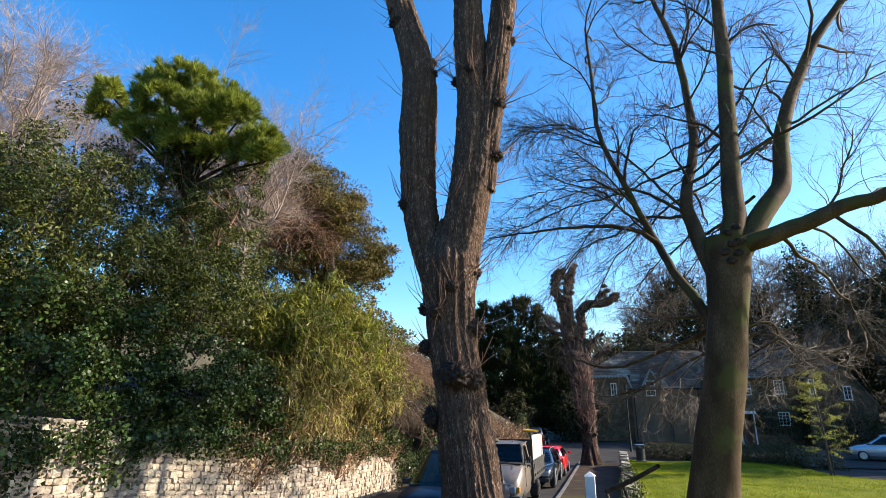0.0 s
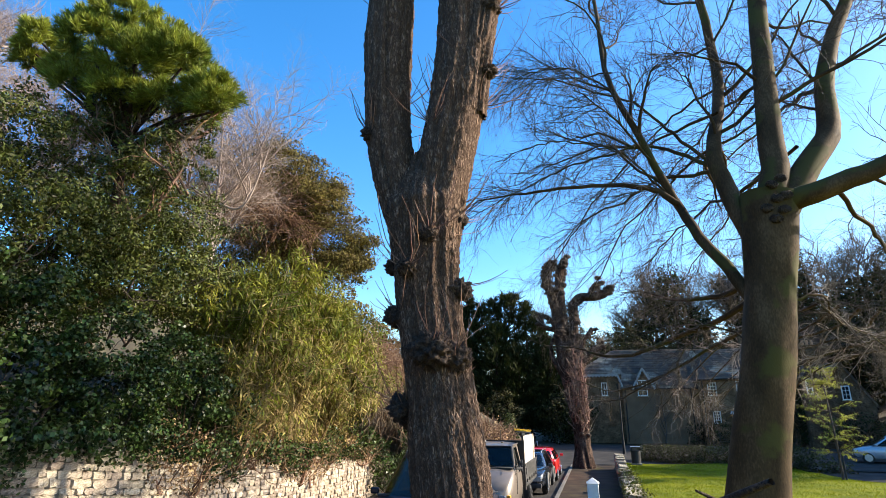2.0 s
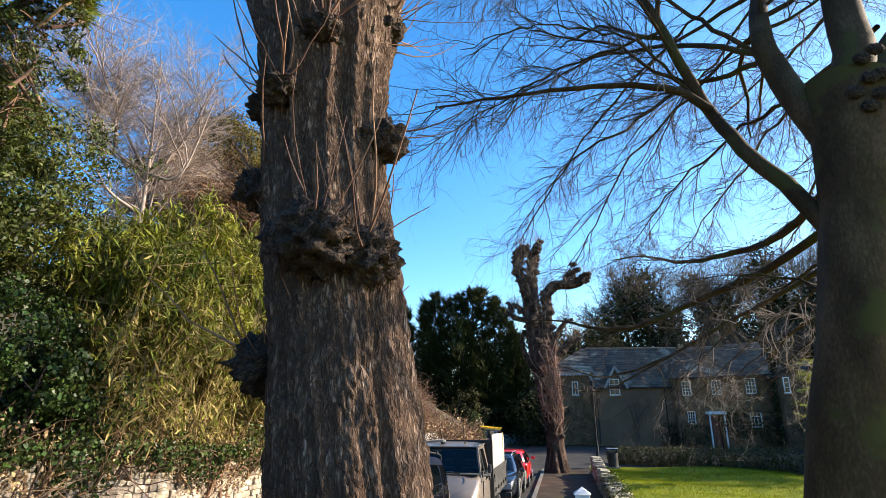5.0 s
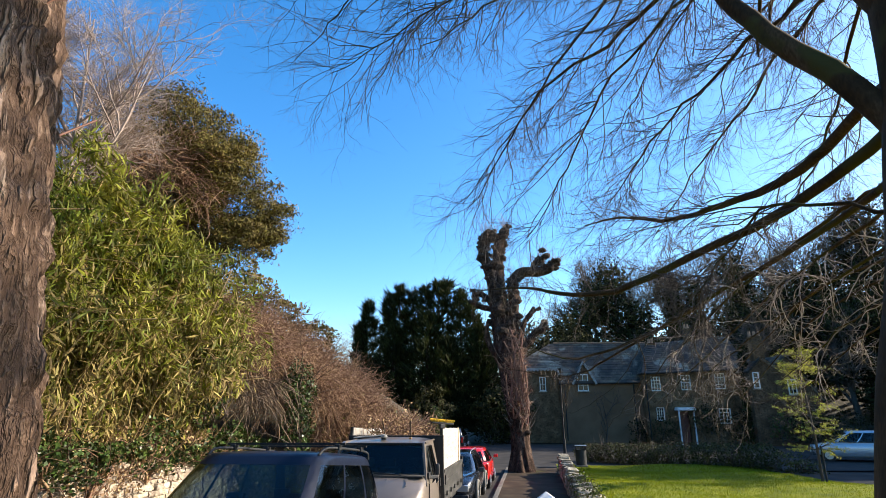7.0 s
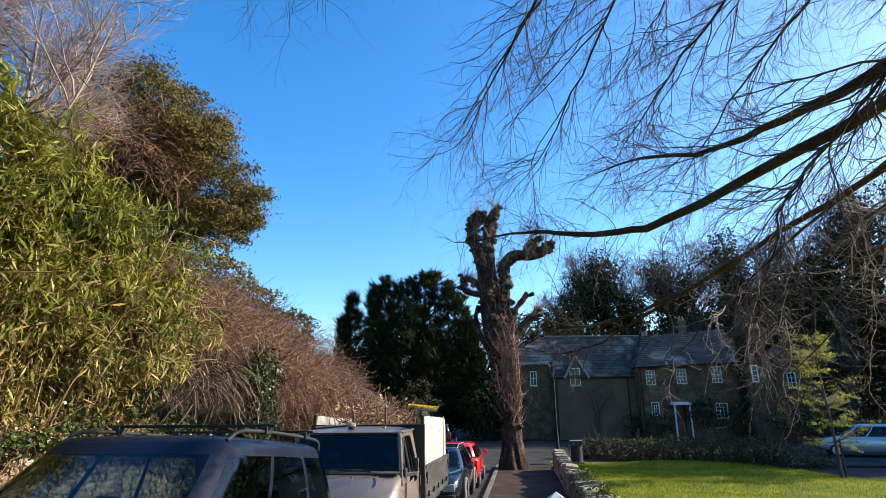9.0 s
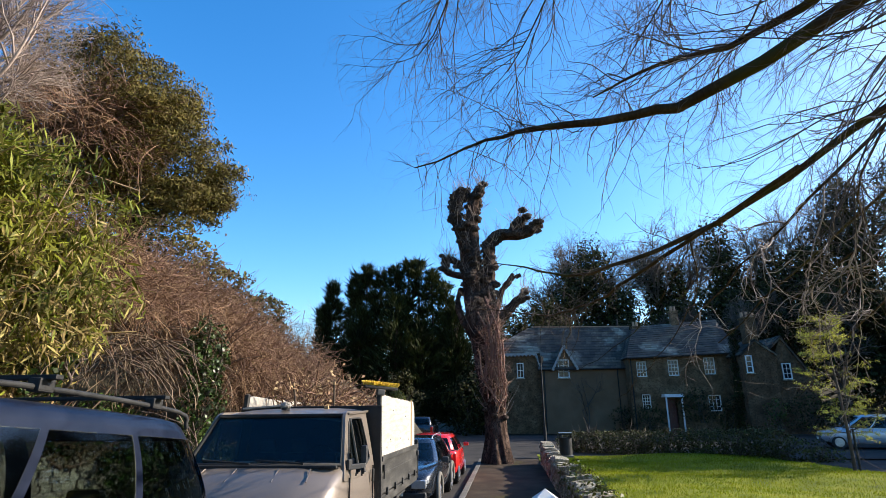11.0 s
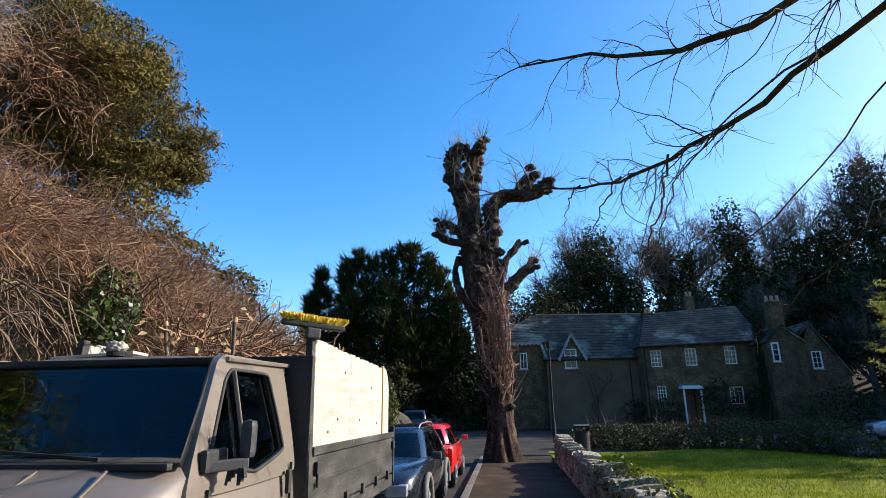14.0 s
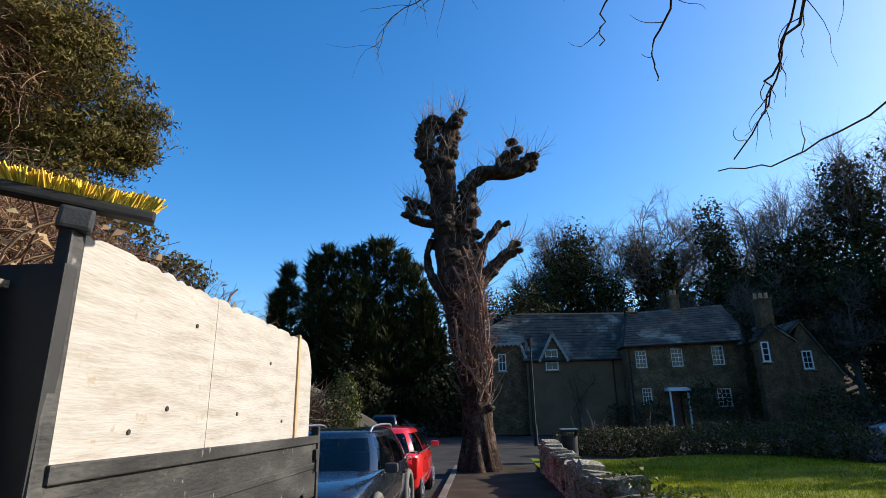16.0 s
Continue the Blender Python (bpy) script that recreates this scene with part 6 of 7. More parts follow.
        part("rear_post", box(bmesh.new(), (sx * 1.03 - 0.035, -3.42, 0.8), (sx * 1.03 + 0.035, -3.36, 1.5), 0.012), M_STEEL, t)
        part("mudguard", beam(bmesh.new(), (sx * 0.84, -1.45, 0.72), (sx * 0.84, -2.25, 0.72), 0.36, 0.03), M_BLACK, t)
    part("headboard", box(bmesh.new(), (-1.05, -0.13, 0.8), (1.05, -0.06, 2.12), 0.01), M_BLACK, t, "black sheet headboard")
    for sx in (-1, 1):
        part("headboard_post", beam(bmesh.new(), (sx * 1.05, -0.09, 0.7), (sx * 1.0, -0.13, 2.3), 0.06, 0.08, up=(0, 1, 0)), M_STEEL, t)
    # plywood boards with a broken upper edge
    rng = np.random.default_rng(7)
    for sx in (-1, 1):
        for y0, y1, zt in ((-0.17, -1.32, 2.28), (-1.325, -2.78, 2.25), (-2.84, -3.2, 2.22)):
            n = 26
            yy = np.linspace(y0, y1, n)
            zt_ = zt - 0.02 * rng.random(n).cumsum() / 8 - 0.03 * (rng.random(n) ** 3)
            if y0 < -2.5:
                zt_ = zt - 0.25 * np.linspace(0, 1, n) ** 4
            V, x0, x1 = [], sx * 1.0, sx * 1.02
            for y, z in zip(yy, zt_):
                V += [(x0, y, 1.42), (x1, y, 1.42), (x1, y, z), (x0, y, z)]
            F = []
            for i in range(n - 1):
                for j in range(4):
                    F.append((4 * i + j, 4 * i + (j + 1) % 4, 4 * i + 4 + (j + 1) % 4, 4 * i + 4 + j))
            F += [(3, 2, 1, 0), (4 * n - 4, 4 * n - 3, 4 * n - 2, 4 * n - 1)]
            raw("side_board", V, F, M_PLY, t, "weathered pale plywood board with a chipped edge")
        part("batten", box(bmesh.new(), (sx * 1.0, -2.835, 1.42), (sx * 1.035, -2.785, 2.24), 0.006), M_TIMBER, t, "raw timber batten")
        bm = bmesh.new()
        for yy, z in ((-0.9, 1.62), (-0.62, 1.52), (-1.7, 1.6), (-2.2, 1.95), (-2.5, 1.55), (-1.1, 2.05)):
            cyl(bm, 0.012, 0.008, pose(sx * 1.022, yy, z, 0, 90, 0), 8)
        part("screw_head", bm, M_STEEL, t)
    part("tailboard", box(bmesh.new(), (-1.0, -3.42, 0.86), (1.0, -3.37, 1.42), 0.01), M_STEEL, t)


truck_body()


def world_pose(v):
    """A place on the truck, given in its own axes, in the world."""
    return truck.matrix_basis @ Vector(v)


# load of cuttings, broom, roof beacon
tangle("garden_waste", "heap of brown hedge cuttings in the truck", 201, [(-4.3, 21.1, TZ + 1.9), (-4.0, 22.0, TZ + 1.85), (-3.9, 23.2, TZ + 1.75)], [0.5, 0.55, 0.45], 420, M_TWIG_BROWN, (0.3, 0.8), 0.007, M_DEADLEAF, 900, droop=-0.1, size=0.07, category="cuttings")
bm = bmesh.new()
r = bmesh.ops.create_icosphere(bm, subdivisions=3, radius=1.0)
for v in bm.verts:
    v.co = Vector((v.co.x * 0.8, v.co.y * 1.4, v.co.z * 0.55)) * (1 + 0.15 * noise.noise(v.co * 2)) + Vector((-4.0, 22.2, TZ + 1.4))
tagged(part("waste_heap", bm, M_EARTH, smooth=True), "dark compacted garden waste filling the truck bed", "cuttings")

broom = thing("broom", "yard broom with yellow bristles propped on the truck", "broom", pose(-2.88, 20.65, TZ + 2.345, 0, 5, 35))
bm = box(bmesh.new(), (-0.26, -0.04, 0.0), (0.26, 0.04, 0.045), 0.012)
part("head", bm, M_BLACK, broom, "dark wooden broom head")
rng = np.random.default_rng(77)
nb = 900
bx = np.stack([rng.uniform(-0.25, 0.25, nb), rng.uniform(-0.035, 0.035, nb), np.full(nb, 0.04)], 1)
bt = bx + np.stack([rng.normal(0, 0.012, nb) + bx[:, 0] * 0.12, bx[:, 1] * 0.6 + rng.normal(0, 0.01, nb), rng.uniform(0.045, 0.065, nb)], 1)
V, F = tubes(np.stack([bx, bt], 1), np.full((nb, 2), 0.004), 3)
raw("bristle_row", V, F, M_BRISTLE, broom, "stiff yellow bristles")
part("bracket", boxes(((-0.06, -0.04, -0.09), (0.06, 0.04, 0.0)), bevel=0.015), M_TRIM, broom)
V, F = tubes(np.array([[(0.0, 0, -0.08), (0.0, 0.05, -0.7), (0.02, 0.08, -1.3)]]), np.full((1, 3), 0.015), 8)
raw("handle", V, F, M_STEEL, broom, "scuffed broom handle", smooth=True)
beacon = thing("roof_beacon", "pale cracked warning beacon on the cab roof", "beacon", truck.matrix_basis @ pose(0.05, 0.75, 2.08))
burr("lens", 4.0, (0, 0, 0.04), 0.055, M_PLY, beacon, (1.1, 1, 0.8))
part("base", cyl(bmesh.new(), 0.055, 0.03, pose(0, 0, 0.0), 18), M_BLACK, beacon)
lampb = thing("side_marker_lamp", "small dull brown lamp on the cab roof edge", "lamp", truck.matrix_basis @ pose(-0.5, 0.75, 2.08))
part("lens", box(bmesh.new(), (-0.03, -0.02, -0.01), (0.03, 0.02, 0.03), 0.008), M_TIMBER, lampb)
plank = thing("timber_offcut", "pale timber offcuts lying on the cab roof", "timber", truck.matrix_basis @ pose(0.5, 0.3, 2.1, 0, 4, 8))
part("board", box(bmesh.new(), (-0.3, -0.12, 0), (0.3, 0.12, 0.022), 0.004), M_PLY, plank)


# ---- cottages ----
def window(parent, x, y, z, w, h, nx=3, nz=4, arched=False, name="window"):
    """A sash or casement window set in a wall that faces -y; x, z: its lower left corner."""
    wo = part(name, boxes(((x, y - 0.02, z), (x + 0.07, y + 0.06, z + h)), ((x + w - 0.07, y - 0.02, z), (x + w, y + 0.06, z + h)), ((x + 0.07, y - 0.02, z + h - 0.07), (x + w - 0.07, y + 0.06, z + h)), ((x + 0.07, y - 0.02, z), (x + w - 0.07, y + 0.06, z + 0.07))), M_WHITE, parent, "white painted window frame")
    part("sill", box(bmesh.new(), (x - 0.08, y - 0.1, z - 0.08), (x + w + 0.08, y + 0.04, z - 0.005), 0.01), M_STONE_FAR, wo)
    iw, ih = (w - 0.14) / nx, (h - 0.14) / nz
    me = None
    for i in range(nx):
        for j in range(nz):
            q = part("pane", boxes(((-iw / 2 + 0.012, 0, -ih / 2 + 0.012), (iw / 2 - 0.012, 0.01, ih / 2 - 0.012))), M_PANE, wo) if me is None else new("pane", me)
            me = q.data
            q.parent = wo
            q.location = (x + 0.07 + iw * (i + 0.5), y + 0.03, z + 0.07 + ih * (j + 0.5))
    bars = bmesh.new()
    for i in range(1, nx):
        box(bars, (x + 0.07 + iw * i - 0.015, y + 0.0, z + 0.07), (x + 0.07 + iw * i + 0.015, y + 0.05, z + h - 0.07))
    for j in range(1, nz):
        box(bars, (x + 0.07, y + 0.004, z + 0.07 + ih * j - 0.015), (x + w - 0.07, y + 0.046, z + 0.07 + ih * j + 0.015))
    if nx * nz > 1:
        part("glazing_bar", bars, M_WHITE, wo)


def wall_with_holes(name, x0, x1, z0, z1, y0, y1, holes, material, parent, label=""):
    """A wall facing -y with rectangular openings (x, z, w, h)."""
    xs_ = sorted({x0, x1, *[h[0] for h in holes], *[h[0] + h[2] for h in holes]})
    zs_ = sorted({z0, z1, *[h[1] for h in holes], *[h[1] + h[3] for h in holes]})
    bm = bmesh.new()
    for a, b in zip(xs_[:-1], xs_[1:]):
        for c, d in zip(zs_[:-1], zs_[1:]):
            if not any(h[0] - 1e-6 <= a and b <= h[0] + h[2] + 1e-6 and h[1] - 1e-6 <= c and d <= h[1] + h[3] + 1e-6 for h in holes):
                box(bm, (a, y0, c), (b, y1, d))
    bmesh.ops.remove_doubles(bm, verts=bm.verts, dist=1e-4)
    return part(name, bm, material, parent, label)


def roof_slope(name, parent, a, b, c, d, material=None, pitch=0.32):
    """A slope of overlapping slate courses: a, b along the eaves, c, d along the ridge (c above b)."""
    a, b, c, d = (Vector(v) for v in (a, b, c, d))
    n = (b - a).cross(d - a).normalized()
    rows = max(3, int((d - a).length / pitch))
    rs = random.Random(rows)
    base = raw(name, [tuple(v + n * -0.04) for v in (a, b, c, d)] + [tuple(v + n * -0.14) for v in (a, b, c, d)],
               [(0, 1, 2, 3), (7, 6, 5, 4), (0, 4, 5, 1), (1, 5, 6, 2), (2, 6, 7, 3), (3, 7, 4, 0)], M_SLATE, parent)
    V, F = [], []
    for r_ in range(rows):
        f0, f1 = r_ / rows, min(1.0, (r_ + 1.12) / rows)
        p0, p1, q0, q1 = a.lerp(d, f0), b.lerp(c, f0), a.lerp(d, f1), b.lerp(c, f1)
        m_ = max(1, int((p1 - p0).length / 0.42))
        for i in range(m_):
            u0, u1 = i / m_ + 0.01 / m_, (i + 1) / m_ - 0.01 / m_
            l = 0.02 + rs.random() * 0.02
            k = len(V)
            V += [p0.lerp(p1, u0) + n * l, p0.lerp(p1, u1) + n * l, q0.lerp(q1, u1), q0.lerp(q1, u0), p0.lerp(p1, u0) - n * 0.02, p0.lerp(p1, u1) - n * 0.02]
            F += [(k, k + 1, k + 2, k + 3), (k, k + 4, k + 5, k + 1)]
    ob = raw("slate_covering", [tuple(v) for v in V], F, M_SLATE_ROWS, base)
    tagged(ob, kind="stuff")
    return base


M_SLATE_ROWS = mat("roof_slates", [(0.0331, 0.0266, 0.0217), (0.0599, 0.0467, 0.0364), (0.147, 0.106, 0.0694)], 0.8, 0.85, 0.3, 9, isle=0.35, spots=((0.2, 0.18, 0.14), 0.45, 0.58))


def chimney(parent, x, y, z0, z1, w=0.6, pots=2):
    c = part("chimney", box(bmesh.new(), (x - w / 2, y - w / 2, z0), (x + w / 2, y + w / 2, z1), 0.02), M_HOUSE, parent)
    part("cap", box(bmesh.new(), (x - w / 2 - 0.06, y - w / 2 - 0.06, z1), (x + w / 2 + 0.06, y + w / 2 + 0.06, z1 + 0.1), 0.02), M_HOUSE, c)
    for i in range(pots):
        px = x + (i - (pots - 1) / 2) * w * 0.42
        part("chimney_pot", cyl(bmesh.new(), 0.12, 0.4, pose(px, y, z1 + 0.3), 12, 0.09, 0.01), M_CHIM, c, "clay chimney pot")


def fascia(parent, pts, drop=0.16):
    """A white scalloped bargeboard along a gable edge."""
    bm = bmesh.new()
    for a, b in zip(pts[:-1], pts[1:]):
        beam(bm, a, b, 0.06, drop)
        a, b = Vector(a), Vector(b)
        n = max(2, int((b - a).length / 0.3))
        for i in range(n):
            q = a.lerp(b, (i + 0.5) / n) - Vector((0, 0.01, drop * 0.55))
            cyl(bm, 0.09, 0.05, pose(q.x, q.y, q.z, 90, 0, 0), 10)
    part("bargeboard", bm, M_BARGE, parent, "white scalloped bargeboard")


GB = -2.0
h1 = thing("gabled_cottage", "grey rendered cottage with slate roof and gothic dormer", "house", pose(0, 0, 0))
wall_with_holes("wall", 1.75, 8.2, GB, 3.0, 58.0, 58.4, [(3.05, 2.3, 0.85, 0.72)], M_RENDER, h1, "grey rendered wall")
wall_with_holes("wall", -2.6, 1.75, GB, 4.1, 58.6, 59.0, [(-0.15, 2.25, 0.55, 1.2)], M_HOUSE, h1, "plain stone end wall")
window(h1, -0.15, 58.65, 2.25, 0.55, 1.2, 2, 2)
for lo, hi in (((-2.6, 59.0, GB), (-2.25, 64.5, 4.1)), ((7.85, 58.4, GB), (8.2, 64.5, 3.0)), ((-2.6, 64.5, GB), (8.2, 64.9, 3.0))):
    part("wall", boxes((lo, hi)), M_HOUSE, h1)
roof_slope("roof", h1, (1.5, 57.75, 2.85), (8.3, 57.75, 2.85), (9.6, 61.5, 6.5), (1.4, 61.5, 6.65))
roof_slope("roof", h1, (8.3, 65.2, 2.85), (1.5, 65.2, 2.85), (1.4, 61.5, 6.65), (9.6, 61.5, 6.5))
roof_slope("roof", h1, (-2.9, 58.35, 4.15), (1.75, 58.35, 4.15), (1.4, 61.5, 6.65), (1.0, 61.5, 6.6))
roof_slope("roof", h1, (-2.9, 65.2, 4.15), (-2.9, 58.35, 4.15), (1.0, 61.5, 6.6), (1.0, 61.6, 6.6))
part("ridge_tile", beam(bmesh.new(), (1.35, 61.5, 6.68), (9.6, 61.5, 6.52), 0.2, 0.1), M_CHIM, h1, "pale clay ridge tiles")
bm = bmesh.new()
va = [bm.verts.new(v) for v in ((2.75, 57.98, 2.95), (4.5, 57.98, 2.95), (3.6, 57.98, 4.55), (2.75, 60.0, 2.95), (4.5, 60.0, 2.95), (3.6, 60.0, 4.55))]
for f in ((0, 1, 2), (5, 4, 3), (0, 3, 4, 1)):
    bm.faces.new([va[i] for i in f])
part("dormer_wall", bm, M_RENDER, h1)
window(h1, 3.05, 57.92, 2.2, 0.87, 1.4, 2, 3)
roof_slope("dormer_roof", h1, (2.55, 60.2, 2.75), (2.55, 57.7, 2.75), (3.6, 57.7, 4.72), (3.6, 60.2, 4.72))
roof_slope("dormer_roof", h1, (4.65, 57.7, 2.75), (4.65, 60.2, 2.75), (3.6, 60.2, 4.72), (3.6, 57.7, 4.72))
fascia(h1, [(2.6, 57.68, 2.78), (3.6, 57.68, 4.66), (4.6, 57.68, 2.78)])
fascia(h1, [(-2.8, 58.3, 4.08), (1.4, 58.3, 4.12), (1.75, 57.9, 3.0)])
part("gutter", beam(bmesh.new(), (1.6, 57.72, 2.84), (8.2, 57.72, 2.84), 0.1, 0.08), M_BLACK, h1)
for x in (1.95, 7.6):
    part("downpipe", cyl(bmesh.new(), 0.045, 4.6, pose(x, 57.92, 0.5), 10), M_BLACK, h1)

h2 = thing("stone_cottage", "two-storey stone cottage with white sash windows", "house", pose(0, 0, 0))
W2 = [(8.75, 2.1, 0.75, 1.15), (11.05, 2.15, 0.78, 1.18), (13.65, 2.2, 0.8, 1.25), (8.95, -0.2, 0.62, 1.05), (13.65, -0.42, 0.9, 1.15)]
wall_with_holes("wall", 8.2, 16.0, GB, 3.6, 56.5, 56.9, W2 + [(10.65, GB, 0.75, 2.45)], M_HOUSE, h2, "shaded rubble stone wall")
for x, z, w, h in W2:
    window(h2, x, 56.62, z, w, h, 3, 4)
dr = part("door", box(bmesh.new(), (10.7, 56.66, GB), (11.35, 56.72, 0.52), 0.01), M_DARKDOOR, h2, "dark red panelled door")
part("panel", boxes(((10.78, 56.64, -0.4), (11.0, 56.665, 0.4)), ((11.06, 56.64, -0.4), (11.28, 56.665, 0.4)), ((10.78, 56.64, -1.5), (11.0, 56.665, -0.6)), ((11.06, 56.64, -1.5), (11.28, 56.665, -0.6)), bevel=0.008), M_DARKDOOR, dr)
part("porch", boxes(((10.4, 55.7, GB), (10.5, 55.8, 0.6)), ((11.5, 55.7, GB), (11.6, 55.8, 0.6)), ((10.3, 55.6, 0.6), (11.7, 56.5, 0.72)), ((10.35, 55.62, 0.72), (11.65, 56.5, 0.82)), bevel=0.01), M_WHITE, h2, "white painted porch")
for lo, hi in (((8.2, 56.9, GB), (8.6, 63.4, 3.6)), ((15.6, 56.9, GB), (16.0, 63.4, 3.6)), ((8.2, 63.4, GB), (16.0, 63.8, 3.6))):
    part("wall", boxes((lo, hi)), M_HOUSE, h2)
roof_slope("roof", h2, (8.0, 56.2, 3.5), (16.2, 56.2, 3.75), (16.2, 60.0, 6.7), (9.5, 60.0, 6.3))
roof_slope("roof", h2, (16.2, 64.0, 3.6), (8.0, 64.0, 3.6), (9.5, 60.0, 6.3), (16.2, 60.0, 6.7))
roof_slope("roof", h2, (8.0, 64.0, 3.5), (8.0, 56.2, 3.5), (9.5, 60.0, 6.3), (9.5, 60.05, 6.3))
part("gable", boxes(((15.7, 56.9, 3.5), (16.0, 63.4, 3.7))), M_HOUSE, h2)
bm = bmesh.new()
for vs in (((16.0, 56.5, 3.6), (16.0, 63.5, 3.6), (16.0, 60.0, 6.55)),):
    f = bm.faces.new([bm.verts.new(v) for v in vs])
    bmesh.ops.solidify(bm, geom=[f], thickness=0.2)
part("gable", bm, M_RENDER, h2)
part("gutter", beam(bmesh.new(), (8.1, 56.15, 3.48), (16.2, 56.15, 3.72), 0.1, 0.08), M_BLACK, h2)
part("downpipe", cyl(bmesh.new(), 0.045, 5.2, pose(8.35, 56.42, 0.9), 10), M_BLACK, h2)
chimney(h2, 9.75, 60.0, 5.0, 6.2, 0.6, 2)
chimney(h2, 12.9, 60.0, 6.0, 7.4, 0.6, 2)

h3 = thing("gable_end_cottage", "stone cottage with tall chimney on its gable", "house", pose(0, 0, 0))
bm = bmesh.new()
for x0, x1, xp, zp, ze, y in ((15.4, 17.6, 16.35, 4.4, 3.5, 54.0), (17.3, 20.4, 18.4, 4.6, 2.2, 54.6)):
    pts = [(x0, y, GB), (x1, y, GB), (x1, y, ze - (0.9 if x1 > 20 else 0)), (xp, y, zp), (x0, y, ze)]
    f = bm.faces.new([bm.verts.new(v) for v in pts])
    ex = bmesh.ops.extrude_face_region(bm, geom=[f])
    bmesh.ops.translate(bm, vec=(0, 5.0, 0), verts=[v for v in ex["geom"] if isinstance(v, bmesh.types.BMVert)])
bmesh.ops.recalc_face_normals(bm, faces=bm.faces)
part("wall", bm, M_HOUSE, h3, "rubble stone gable wall")
roof_slope("roof", h3, (15.25, 59.2, 3.4), (15.25, 53.85, 3.4), (16.35, 53.85, 4.5), (16.35, 59.2, 4.5))
roof_slope("roof", h3, (17.75, 53.85, 3.4), (17.75, 59.2, 3.4), (16.35, 59.2, 4.5), (16.35, 53.85, 4.5))
roof_slope("roof", h3, (17.2, 59.8, 3.6), (17.2, 54.45, 3.6), (18.4, 54.45, 4.72), (18.4, 59.8, 4.72))
roof_slope("roof", h3, (20.55, 54.45, 1.3), (20.55, 59.8, 1.3), (18.4, 59.8, 4.72), (18.4, 54.45, 4.72))
chimney(h3, 16.35, 54.5, 4.2, 5.95, 0.8, 3)
window(h3, 15.6, 53.95, 2.15, 0.45, 1.2, 1, 3)
window(h3, 18.2, 54.55, 1.7, 0.6, 1.1, 2, 3)
h4 = thing("roadside_cottage", "pale cottage gable at the edge of the lane", "house", pose(20.5, 40.5, 0, 0, 0, -30))
bm = bmesh.new()
f = bm.faces.new([bm.verts.new(v) for v in [(0, 0, GB), (7, 0, GB), (7, 0, 1.8), (3.5, 0, 5.2), (0, 0, 1.8)]])
ex = bmesh.ops.extrude_face_region(bm, geom=[f])
bmesh.ops.translate(bm, vec=(0, 9.0, 0), verts=[v for v in ex["geom"] if isinstance(v, bmesh.types.BMVert)])
bmesh.ops.recalc_face_normals(bm, faces=bm.faces)
part("wall", bm, M_HOUSE, h4)
roof_slope("roof", h4, (-0.3, 9.2, 1.6), (-0.3, -0.2, 1.6), (3.5, -0.2, 5.35), (3.5, 9.2, 5.35))
roof_slope("roof", h4, (7.3, -0.2, 1.6), (7.3, 9.2, 1.6), (3.5, 9.2, 5.35), (3.5, -0.2, 5.35))
window(h4, 2.2, -0.05, 0.0, 0.9, 1.2, 2, 3)


# ---- lawn side: hedges, sapling, lamp, bin, post ----
shrub("box_hedge", "long low evergreen hedge with sunlit top", "hedge", 301, [((1.9 + 7.6 * u, 41.0 - 4.3 * u + 0.6 * u * u, -1.5 + 0.1 * u), (0.75, 0.75, 0.55 + 0.22 * u)) for u in np.linspace(0, 1, 15)], 2400, 0.075, M_HEDGE, M_TWIG, inner=0.6, lump=0.1, aspect=0.7)
shrub("dark_shrub", "rounded evergreen shrub before the cottages", "shrub", 303, [((10.1, 36.9, -1.6), (0.9, 0.8, 0.62)), ((10.9, 36.5, -1.75), (0.7, 0.7, 0.4))], 1300, 0.1, M_HEDGE, M_TWIG)
for k, (x, y, z, r, h) in enumerate([(12.4, 55.4, 0.1, 1.3, 1.2), (14.8, 55.6, -0.6, 1.2, 1.2), (9.2, 55.7, -0.9, 1.1, 1.2), (16.6, 52.8, -0.5, 0.8, 1.0), (18.5, 52.6, -0.4, 1.4, 1.2), (20.6, 52, -0.8, 1.8, 1.4), (24, 50, 0.2, 2.4, 2.6), (28, 46, 0.6, 2.8, 3.2), (32, 42, 1.0, 3.2, 3.8), (7.5, 57.2, -1.0, 0.8, 1.2)]):
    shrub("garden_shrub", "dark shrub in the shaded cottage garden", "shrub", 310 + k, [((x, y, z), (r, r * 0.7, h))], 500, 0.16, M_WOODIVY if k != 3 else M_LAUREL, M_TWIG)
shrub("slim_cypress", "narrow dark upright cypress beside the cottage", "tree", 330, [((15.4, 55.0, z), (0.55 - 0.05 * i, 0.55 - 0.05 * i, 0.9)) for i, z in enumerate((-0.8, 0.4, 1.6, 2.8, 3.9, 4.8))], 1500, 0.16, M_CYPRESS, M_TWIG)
bare_tree("climbing_shrub", "bare shrub trained on the rendered wall", 340, 5.0, 57.5, -1.9, 4.2, 1.6, M_TWIG, n1=20, n2=120, n3=400, r=0.07)

